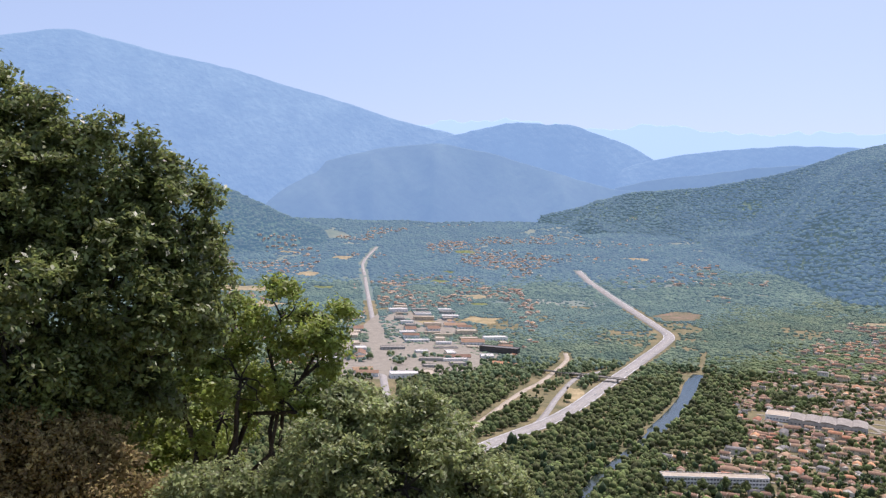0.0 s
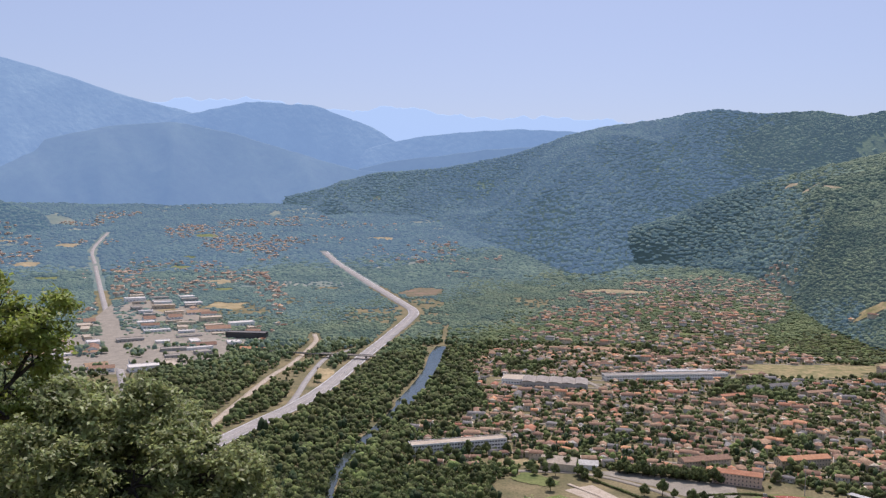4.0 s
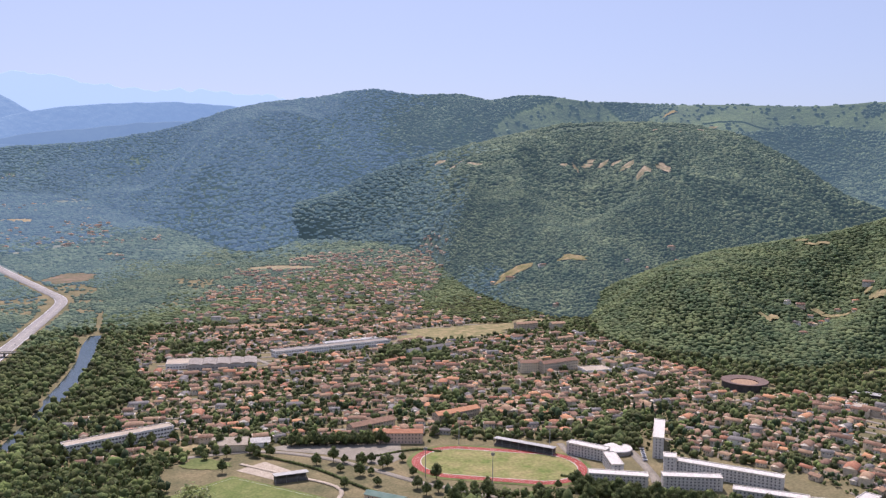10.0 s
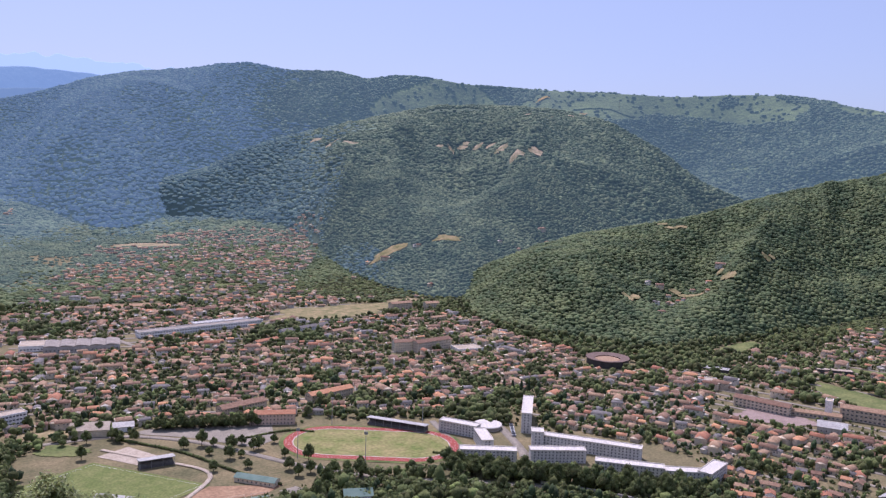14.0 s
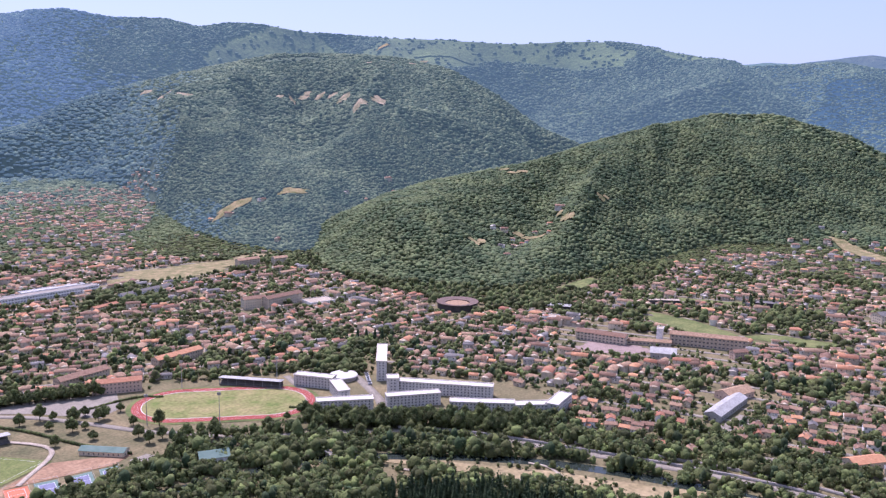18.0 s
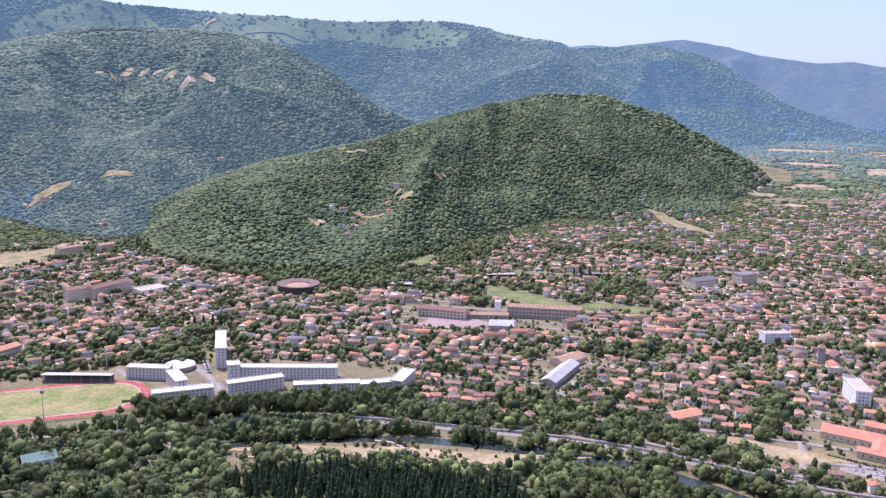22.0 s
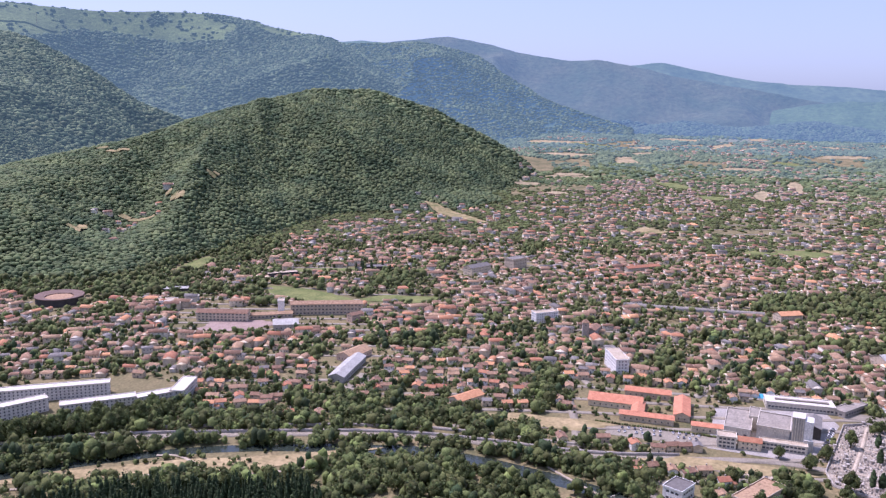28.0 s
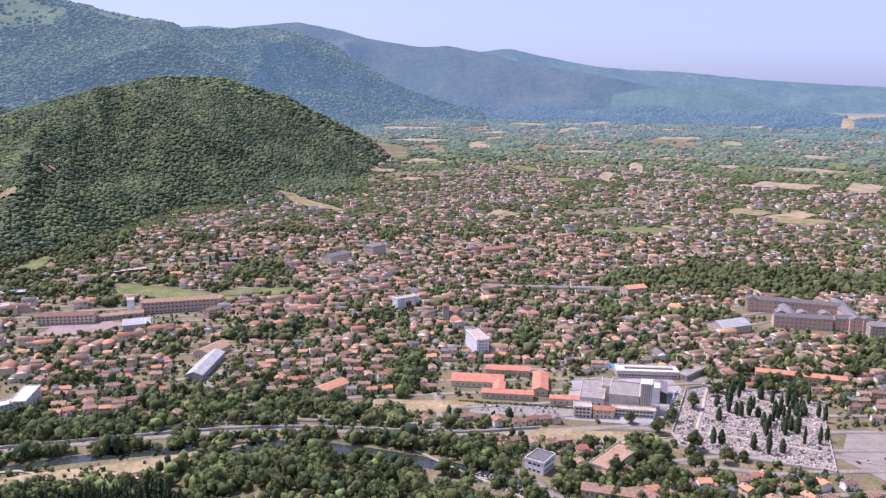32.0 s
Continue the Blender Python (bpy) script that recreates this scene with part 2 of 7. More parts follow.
# ---- plan ----
RIVER = [(120, 1640), (100, 1450), (82, 1360), (70, 1260), (46, 1140), (18, 1030), (-10, 930), (-40, 820), (-50, 700), (0, 600), (150, 530), (300, 500), (390, 465), (494, 345), (547, 200), (550, 140), (536, 66), (515, 10), (470, -60), (380, -140)]
AVENUE = [(-340, 1085), (-390, 1222), (-510, 1549), (-666, 1958), (-854, 2457), (-950, 2714), (-1019, 3068)]
HIGHWAY = [(-200, 830), (-147, 959), (-114, 1036), (-83, 1138), (-47, 1314), (-2, 1518), (41, 1682), (59, 1792), (31, 1911), (-30, 2130), (-110, 2426), (-214, 2804)]
RAMP = [(-134, 965), (-127, 1000), (-119, 1081), (-113, 1206), (-98, 1345), (-60, 1420)]
RAILWAY = [(-215, 850), (-204, 930), (-190, 1046), (-170, 1203), (-149, 1302), (-130, 1489), (-137, 1561)]
QUAY = [(330, 560), (400, 520), (453, 479), (483, 438), (513, 373), (573, 207), (585, 61), (603, -9), (620, -80), (608, -152), (560, -330)]
TOWN_NORTH = [(10, 775), (16, 809), (32, 954), (131, 1012), (130, 1297), (259, 1582), (464, 2047), (639, 2165), (895, 2293), (1119, 2115), (760, 1560), (704, 1474), (719, 1333), (784, 1246), (812, 1167), (853, 1076), (811, 925), (830, 830), (800, 690), (640, 700), (480, 690), (400, 732), (312, 755), (228, 785), (137, 802)]
TOWN_MAIN = [(480, 560), (640, 700), (830, 700), (900, 640), (1080, 650), (1450, 690), (1600, 560), (1850, 420), (2050, 330), (2350, 150), (2300, -300), (1900, -800), (1500, -1300), (900, -800), (560, -420), (400, -180), (500, -40), (585, 40), (600, 200), (560, 380), (590, 420)]
BUSINESS = [(-565, 1373), (-626, 1930), (-467, 1952), (-336, 1704), (-222, 1565), (-267, 1315), (-368, 1222), (-474, 1196)]
SPORTS = [(90, 545), (95, 735), (131, 776), (151, 784), (218, 774), (284, 753), (343, 720), (375, 715), (480, 670), (620, 500), (610, 400), (540, 430), (380, 530), (250, 555)]
FIRS = [(352, 395), (392, 390), (430, 335), (446, 290), (468, 232), (440, 205), (400, 250), (360, 330)]
GROVES = [[(1080, -80), (1090, -250), (1095, -480), (1190, -500), (1240, -360), (1230, -250), (1160, -110)], [(1020, 400), (1040, 340), (1150, 365), (1140, 432)], [(900, 565), (960, 470), (1030, 470), (1000, 575)], [(935, -175), (985, -195), (960, -245), (915, -225)],
          [(592, 90), (640, 110), (650, 240), (610, 330), (585, 240)]]

# ---- materials ----
def material(name, low, high, size=1.0, rough=0.8, bump=0.0, fine=None, island=0.0, haze_glow=None, spec=0.25, metal=0.0, detail=6.0, thin=False):
    """A procedural surface: two colours mixed by noise of that size in metres, a second finer grain, random shade by
    island or object.
    An optional bluish emission imitates aerial haze over far ground, woods, slopes and ranges."""
    m = bpy.data.materials.new(name)
    m.use_nodes = True
    n, ln = m.node_tree.nodes, m.node_tree.links
    b = n["Principled BSDF"]
    b.inputs["Roughness"].default_value = rough
    b.inputs["Specular IOR Level"].default_value = spec
    b.inputs["Metallic"].default_value = metal
    geo = n.new("ShaderNodeNewGeometry")
    tex = n.new("ShaderNodeTexNoise")
    tex.inputs["Scale"].default_value, tex.inputs["Detail"].default_value, tex.inputs["Roughness"].default_value = 1.0 / size, detail, 0.62
    ln.new(geo.outputs["Position"], tex.inputs["Vector"])
    ramp = n.new("ShaderNodeValToRGB")
    ramp.color_ramp.elements[0].position, ramp.color_ramp.elements[1].position = 0.33, 0.67
    ramp.color_ramp.elements[0].color, ramp.color_ramp.elements[1].color = (*low, 1), (*high, 1)
    ln.new(tex.outputs["Fac"], ramp.inputs["Fac"])
    colour = ramp.outputs["Color"]
    if fine:
        t2 = n.new("ShaderNodeTexNoise")
        t2.inputs["Scale"].default_value, t2.inputs["Detail"].default_value = 1.0 / fine, 4.0
        ln.new(geo.outputs["Position"], t2.inputs["Vector"])
        mr = n.new("ShaderNodeMapRange")
        mr.inputs["From Min"].default_value, mr.inputs["From Max"].default_value = 0.3, 0.7
        mr.inputs["To Min"].default_value, mr.inputs["To Max"].default_value = 0.74, 1.24
        ln.new(t2.outputs["Fac"], mr.inputs["Value"])
        mx = n.new("ShaderNodeVectorMath")
        mx.operation = "SCALE"
        ln.new(colour, mx.inputs[0])
        ln.new(mr.outputs["Result"], mx.inputs["Scale"])
        colour = mx.outputs["Vector"]
    if island:
        hsv = n.new("ShaderNodeHueSaturation")
        obj = n.new("ShaderNodeObjectInfo")
        add = n.new("ShaderNodeMath")
        add.operation = "ADD"
        ln.new(geo.outputs["Random Per Island"], add.inputs[0])
        ln.new(obj.outputs["Random"], add.inputs[1])
        fr = n.new("ShaderNodeMath")
        fr.operation = "FRACT"
        ln.new(add.outputs[0], fr.inputs[0])
        for slot, lo, hi in (("Value", 1 - island, 1 + island), ("Hue", 0.5 - 0.035 * island, 0.5 + 0.035 * island)):
            r = n.new("ShaderNodeMapRange")
            r.inputs["To Min"].default_value, r.inputs["To Max"].default_value = lo, hi
            ln.new(fr.outputs[0], r.inputs["Value"])
            ln.new(r.outputs["Result"], hsv.inputs[slot])
        ln.new(colour, hsv.inputs["Color"])
        colour = hsv.outputs["Color"]
    ln.new(colour, b.inputs["Base Color"])
    if bump:
        bp = n.new("ShaderNodeBump")
        bp.inputs["Strength"].default_value, bp.inputs["Distance"].default_value = 1.0, bump
        src = n.new("ShaderNodeTexNoise")
        src.inputs["Scale"].default_value, src.inputs["Detail"].default_value = 1.0 / (fine or size), 5.0
        ln.new(geo.outputs["Position"], src.inputs["Vector"])
        ln.new(src.outputs["Fac"], bp.inputs["Height"])
        ln.new(bp.outputs["Normal"], b.inputs["Normal"])
    # distance haze imitated by making the surface itself glow
    if haze_glow:
        b.inputs["Emission Color"].default_value = (*haze_glow, 1)
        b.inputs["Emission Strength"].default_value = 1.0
    if thin:
        tr = n.new("ShaderNodeBsdfTranslucent")
        ln.new(colour, tr.inputs["Color"])
        mixer = n.new("ShaderNodeMixShader")
        mixer.inputs["Fac"].default_value = 0.5
        out = n["Material Output"]
        ln.new(b.outputs[0], mixer.inputs[1])
        ln.new(tr.outputs[0], mixer.inputs[2])
        ln.new(mixer.outputs[0], out.inputs["Surface"])
    return m


GREEN_LOW, GREEN_HIGH = (0.044, 0.060, 0.019), (0.130, 0.146, 0.047)
M = {
    "ground": material("dry_grass_ground", (0.10, 0.10, 0.045), (0.24, 0.19, 0.10), 40, 0.95, 0.1, fine=2.5),
    # ground copy for far distances, with haze added as bluish emission
    "plain": material("hazy_distant_plain", (0.05, 0.075, 0.03), (0.17, 0.15, 0.075), 160, 0.95, fine=25, haze_glow=(0.07, 0.11, 0.145)),
    "slope": material("scrub_slope", (0.08, 0.08, 0.032), (0.24, 0.19, 0.095), 6, 0.95, 0.3, fine=0.5),
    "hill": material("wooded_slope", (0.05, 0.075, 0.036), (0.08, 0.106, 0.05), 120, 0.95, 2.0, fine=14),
    # the next three slopes carry haze as a weak bluish glow
    "shoulder": material("hazy_shoulder_slope", (0.05, 0.075, 0.036), (0.08, 0.106, 0.05), 120, 0.95, 2.0, fine=14, haze_glow=(0.019, 0.033, 0.044)),
    "pasture": material("hazy_mountain_pasture", (0.035, 0.06, 0.02), (0.115, 0.15, 0.045), 260, 0.95, 5.0, fine=16, haze_glow=(0.044, 0.074, 0.10)),
    "mid": material("hazy_far_slope", (0.032, 0.055, 0.020), (0.060, 0.092, 0.034), 200, 0.95, 8.0, fine=22, haze_glow=(0.06, 0.112, 0.165)),
    # blue and pallor of the far ranges: haze put into their emission
    "far1": material("haze_blue_slope", (0.018, 0.03, 0.02), (0.036, 0.052, 0.03), 260, 0.95, 3.0, fine=40, haze_glow=(0.134, 0.220, 0.345)),
    "haze": material("hazy_wooded_range", (0.03, 0.05, 0.022), (0.065, 0.09, 0.04), 180, 0.95, 5.0, fine=30, haze_glow=(0.064, 0.118, 0.182)),
    "far2": material("haze_blue_mountain", (0.02, 0.034, 0.03), (0.07, 0.09, 0.07), 170, 0.95, 9.0, fine=34, haze_glow=(0.160, 0.262, 0.410)),
    "far3": material("haze_pale_range", (0.03, 0.05, 0.05), (0.04, 0.06, 0.06), 300, 0.95, haze_glow=(0.37, 0.51, 0.69)),
    # dark base colour with haze laid over it by emission
    "brown": material("bare_brown_mountain", (0.034, 0.054, 0.028), (0.066, 0.074, 0.04), 220, 0.95, 9.0, fine=26, haze_glow=(0.052, 0.096, 0.150)),
    "crown": material("tree_crown", GREEN_LOW, GREEN_HIGH, 14.0, 0.9, 0.6, fine=1.2, island=0.5),
    "crown_light": material("pale_green_crown", (0.10, 0.135, 0.036), (0.20, 0.24, 0.075), 10.0, 0.9, 0.5, fine=1.2, island=0.3),
    "crown_leaf": material("sunlit_leaf_sprays", (0.07, 0.095, 0.034), (0.16, 0.19, 0.072), 14.0, 0.7, island=0.45, thin=True),
    "wood": material("woodland_crowns", (0.056, 0.090, 0.042), (0.165, 0.196, 0.080), 60, 0.9, 0.2, fine=3.0, island=0.24),
    # four woodland copies, each with stronger haze put into its emission
    "wood_side": material("hazy_shoulder_woodland", (0.062, 0.096, 0.046), (0.165, 0.196, 0.088), 80, 0.9, 0.4, fine=4.0, island=0.18, haze_glow=(0.019, 0.033, 0.044)),
    "wood_mid": material("mountain_woodland", (0.056, 0.086, 0.038), (0.125, 0.160, 0.072), 110, 0.9, 0.5, fine=6.0, island=0.2, haze_glow=(0.044, 0.076, 0.104)),
    "wood_hazy": material("hazy_mountain_woodland", (0.030, 0.052, 0.020), (0.060, 0.092, 0.034), 140, 0.9, 0.8, fine=6.0, island=0.25, haze_glow=(0.074, 0.124, 0.184)),
    "wood_far": material("hazy_distant_woodland", (0.032, 0.055, 0.022), (0.062, 0.094, 0.036), 150, 0.9, island=0.3, haze_glow=(0.084, 0.134, 0.182)),
    "conifer": material("conifer_needles", (0.024, 0.042, 0.018), (0.052, 0.078, 0.030), 2.0, 0.9, 0.3, fine=0.8, island=0.3),
    "tile": material("clay_roof_tiles", (0.37, 0.165, 0.085), (0.49, 0.25, 0.14), 3.0, 0.85, 0.05, fine=0.5, island=0.28),
    "tile_old": material("weathered_roof_tiles", (0.205, 0.125, 0.080), (0.355, 0.228, 0.148), 2.5, 0.9, 0.05, fine=0.5, island=0.3),
    "slate": material("grey_slate_roof", (0.13, 0.12, 0.11), (0.205, 0.19, 0.175), 2.5, 0.7, 0.03, fine=0.5, island=0.3),
    # roof and wall copies for far houses, distance haze put into the colours
    "tile_far": material("haze_toned_roof_tiles", (0.24, 0.155, 0.105), (0.38, 0.255, 0.175), 3.0, 0.9, island=0.3),
    "wall_far": material("haze_toned_house_walls", (0.46, 0.40, 0.32), (0.60, 0.53, 0.44), 3.0, 0.9, island=0.2),
    "plaster": material("cream_render", (0.52, 0.43, 0.31), (0.70, 0.60, 0.46), 3.0, 0.9, fine=0.8, island=0.2),
    "white": material("white_painted_concrete", (0.77, 0.755, 0.725), (0.85, 0.835, 0.80), 4.0, 0.8, fine=1.0),
    "house_white": material("pale_house_render", (0.58, 0.53, 0.445), (0.72, 0.67, 0.57), 3.0, 0.9, fine=0.8, island=0.15),
    "slab_wall": material("pale_grey_slab_render", (0.52, 0.50, 0.465), (0.62, 0.60, 0.56), 4.0, 0.85, fine=1.0),
    "stone": material("grey_stone_wall", (0.30, 0.27, 0.24), (0.45, 0.41, 0.36), 1.2, 0.9, 0.04, fine=0.3),
    "tomb": material("pale_tomb_stone", (0.22, 0.195, 0.165), (0.49, 0.44, 0.375), 6.0, 0.8, fine=0.4, island=0.45),
    "asphalt": material("pale_asphalt", (0.215, 0.19, 0.148), (0.295, 0.262, 0.208), 12, 0.9, fine=1.0),
    "concrete": material("pale_concrete_road", (0.28, 0.26, 0.235), (0.37, 0.345, 0.315), 14, 0.9, fine=1.2),
    "grave_gravel": material("brown_grave_gravel", (0.23, 0.20, 0.155), (0.38, 0.325, 0.26), 9, 0.95, fine=1.0),
    "gravel": material("pale_gravel", (0.35, 0.29, 0.215), (0.47, 0.40, 0.31), 8, 0.95, fine=1.0),
    "straw": material("dry_straw_field", (0.22, 0.18, 0.085), (0.40, 0.31, 0.17), 24, 0.95, fine=4.0),
    # far straw and terrace colours have distance haze mixed in
    "straw_far": material("hazy_straw_field", (0.21, 0.18, 0.10), (0.38, 0.30, 0.18), 30, 0.95, fine=8.0),
    "terrace": material("hazy_terraced_field", (0.15, 0.155, 0.085), (0.40, 0.315, 0.21), 26, 0.95, fine=6.0),
    "red_clearing": material("reddish_dry_clearing", (0.10, 0.11, 0.055), (0.25, 0.165, 0.115), 24, 0.95, fine=5.0),
    "pink_court": material("dusty_pink_asphalt", (0.25, 0.185, 0.155), (0.33, 0.25, 0.215), 10, 0.9, fine=1.2),
    "clearing": material("patchy_dry_clearing", (0.12, 0.13, 0.045), (0.34, 0.26, 0.135), 16, 0.95, fine=3.0),
    "mown": material("mown_green_turf", (0.11, 0.145, 0.036), (0.18, 0.195, 0.066), 14, 0.95, fine=2.0),
    "meadow": material("green_meadow", (0.09, 0.12, 0.035), (0.19, 0.20, 0.07), 25, 0.95, fine=3.0),
    "earth": material("red_brown_earth", (0.24, 0.14, 0.08), (0.38, 0.25, 0.15), 25, 0.95, fine=3.0),
    "turf": material("football_turf", (0.13, 0.17, 0.04), (0.30, 0.25, 0.11), 22, 0.95, fine=3.0),
    "track": material("red_running_track", (0.27, 0.055, 0.04), (0.33, 0.08, 0.06), 14, 0.85, fine=1.0),
    "line": material("white_line_paint", (0.68, 0.67, 0.65), (0.8, 0.79, 0.77), 4, 0.8),
    "glass": material("dark_window_glass", (0.06, 0.065, 0.08), (0.11, 0.115, 0.13), 3, 0.15, spec=0.5),
    "metal": material("grey_metal_roof", (0.33, 0.32, 0.295), (0.44, 0.43, 0.40), 8, 0.65, fine=1.5, metal=0.1),
    "pale_roof": material("white_roof_membrane", (0.50, 0.47, 0.42), (0.62, 0.58, 0.52), 5, 0.8, fine=1.2),
    "zinc": material("dark_flat_roof", (0.22, 0.195, 0.165), (0.33, 0.295, 0.25), 8, 0.85, fine=1.5),
    "tile_bright": material("bright_orange_tiles", (0.44, 0.175, 0.10), (0.55, 0.25, 0.15), 4.0, 0.85, 0.05, fine=0.6),
    "dark": material("dark_cladding", (0.05, 0.045, 0.045), (0.09, 0.08, 0.075), 4, 0.7),
    "bark": material("grey_brown_bark", (0.025, 0.02, 0.015), (0.07, 0.058, 0.045), 0.3, 0.95, 0.03, fine=0.06),
    "leaf_dark": material("holm_oak_leaves", (0.105, 0.132, 0.041), (0.24, 0.275, 0.09), 0.9, 0.42, island=0.5, thin=True, spec=0.45),
    "leaf_bright": material("young_oak_leaves", (0.175, 0.225, 0.042), (0.36, 0.41, 0.095), 0.9, 0.5, island=0.45, thin=True, spec=0.4),
    "leaf_olive": material("olive_green_leaves", (0.185, 0.215, 0.078), (0.385, 0.42, 0.175), 0.9, 0.5, island=0.5, thin=True, spec=0.45),
    "scrub": material("dry_scrub_leaves", (0.26, 0.20, 0.085), (0.46, 0.36, 0.17), 1.0, 0.8, island=0.5, thin=True),
    "brick": material("pink_brick", (0.56, 0.40, 0.30), (0.68, 0.51, 0.40), 2.0, 0.9, fine=0.4),
    "blue": material("pool_blue", (0.05, 0.35, 0.55), (0.08, 0.45, 0.65), 4, 0.3),
    "court_blue": material("violet_blue_court", (0.16, 0.16, 0.24), (0.21, 0.21, 0.30), 6, 0.85),
    "clay": material("orange_clay_court", (0.46, 0.15, 0.08), (0.54, 0.20, 0.11), 6, 0.9),
    "rust": material("rust_brown_roof", (0.125, 0.085, 0.068), (0.19, 0.13, 0.105), 5, 0.8, fine=1.0),
    "court": material("green_sports_court", (0.12, 0.19, 0.155), (0.17, 0.24, 0.20), 6, 0.85),
    "car_white": material("white_car_paint", (0.75, 0.75, 0.75), (0.8, 0.8, 0.8), 3, 0.3, spec=0.5, island=0.1),
    "car_dark": material("dark_car_paint", (0.05, 0.055, 0.065), (0.12, 0.12, 0.13), 3, 0.3, spec=0.5, island=0.3),
}
water = material("river_water", (0.025, 0.035, 0.028), (0.04, 0.05, 0.042), 20, 0.12, 0.15, fine=2.5, spec=0.5)


# ---- mesh helpers ----
def mesh_from(name, verts, faces_flat, sizes, mats, index=None, smooth=False):
    """A mesh from arrays: vertices, flat corner indices and the corner count of each face."""
    me = bpy.data.meshes.new(name)
    v = np.asarray(verts, np.float32).reshape(-1, 3)
    f, s = np.asarray(faces_flat, np.int32).ravel(), np.asarray(sizes, np.int32)
    me.vertices.add(len(v))
    me.vertices.foreach_set("co", v.ravel())
    me.loops.add(len(f))
    me.loops.foreach_set("vertex_index", f)
    me.polygons.add(len(s))
    me.polygons.foreach_set("loop_start", np.concatenate([[0], np.cumsum(s)[:-1]]).astype(np.int32))
    me.polygons.foreach_set("loop_total", s)
    for m in mats if isinstance(mats, (list, tuple)) else [mats]:
        me.materials.append(m)
    if index is not None:
        me.polygons.foreach_set("material_index", np.asarray(index, np.int32))
    if smooth:
        me.polygons.foreach_set("use_smooth", np.ones(len(s), bool))
    me.update(calc_edges=True)
    me.validate()
    return me


def grid_faces(nu, nv):
    i, j = np.meshgrid(np.arange(nu - 1), np.arange(nv - 1), indexing="ij")
    a = (i * nv + j).ravel()
    return np.stack([a, a + nv, a + nv + 1, a + 1], -1)


def part(name, bm, mat, parent=None, label=""):
    """One mesh object from a bmesh, a part of its parent."""
    me = bpy.data.meshes.new(name)
    bm.to_mesh(me)
    bm.free()
    me.materials.append(mat)
    ob = new(name, me)
    ob.parent = parent
    return tagged(ob, label)


def piece(name, me, parent=None, label="", m=None):
    """An object on a shared mesh."""
    ob = new(name, me)
    ob.parent = parent
    if m is not None:
        ob.matrix_basis = m
    return tagged(ob, label)


def box(x0, x1, y0, y1, z0, z1, bm=None):
    bm = bm or bmesh.new()
    v = [bm.verts.new(p) for p in ((x0, y0, z0), (x1, y0, z0), (x1, y1, z0), (x0, y1, z0), (x0, y0, z1), (x1, y0, z1), (x1, y1, z1), (x0, y1, z1))]
    for q in ((3, 2, 1, 0), (4, 5, 6, 7), (0, 1, 5, 4), (1, 2, 6, 5), (2, 3, 7, 6), (3, 0, 4, 7)):
        bm.faces.new([v[k] for k in q])
    return bm


def thing(name, x, y, z, turn, label, category, group="", kind=""):
    e = new(name)
    e.matrix_basis = pose(x, y, z, 0, 0, turn)
    return tagged(e, label, category, group, kind)


def soften(pts, steps=6):
    """A smooth line through the points."""
    p = [Vector((*q, 0)) for q in pts]
    p = [p[0] * 2 - p[1]] + p + [p[-1] * 2 - p[-2]]
    out = []
    for a, b, c, d in zip(p, p[1:], p[2:], p[3:]):
        for k in range(steps):
            s = k / steps
            out.append(0.5 * (2 * b + (c - a) * s + (2 * a - 5 * b + 4 * c - d) * s * s + (3 * b - a - 3 * c + d) * s ** 3))
    out.append(p[-2])
    return [(q.x, q.y) for q in out]


def ribbon(pts, width, z, thick=0.0):
    """A flat strip along a line, as arrays; with kerb-like sides where thick."""
    p = np.array(soften(pts))
    t = np.gradient(p, axis=0)
    t /= np.linalg.norm(t, axis=1)[:, None]
    nrm = np.stack([-t[:, 1], t[:, 0]], -1)
    w = np.broadcast_to(np.asarray(width, float), (len(p),))[:, None] / 2
    zz = z + valley_floor(p[:, 0], p[:, 1])[:, None]
    rows = [np.hstack([p + nrm * w, zz]), np.hstack([p - nrm * w, zz])]
    if thick:
        rows = [np.hstack([p + nrm * w, zz - thick]), *rows, np.hstack([p - nrm * w, zz - thick])]
    v = np.stack(rows, 1)
    f = grid_faces(len(p), len(rows))
    return v.reshape(-1, 3), f


def strip(name, pts, width, z, mat, label, category, kind="structure", thick=0.25):
    v, f = ribbon(pts, width, z, thick)
    return tagged(new(name, mesh_from(name, v, f[:, ::-1], np.full(len(f), 4), mat)), label, category, kind=kind)


def field_edge(cx, cy, a):
    """Outline of a field: a rounded square, bitten into unevenly."""
    sq = 1 / np.maximum(np.abs(np.cos(a + 0.35)), np.abs(np.sin(a + 0.35))) ** 0.75
    return sq * (0.56 + 0.5 * grain(cx + 40 * np.cos(a), cy + 40 * np.sin(a), 25) + 0.3 * grain(cx + 40 * np.cos(a), cy - 40 * np.sin(a), 9))


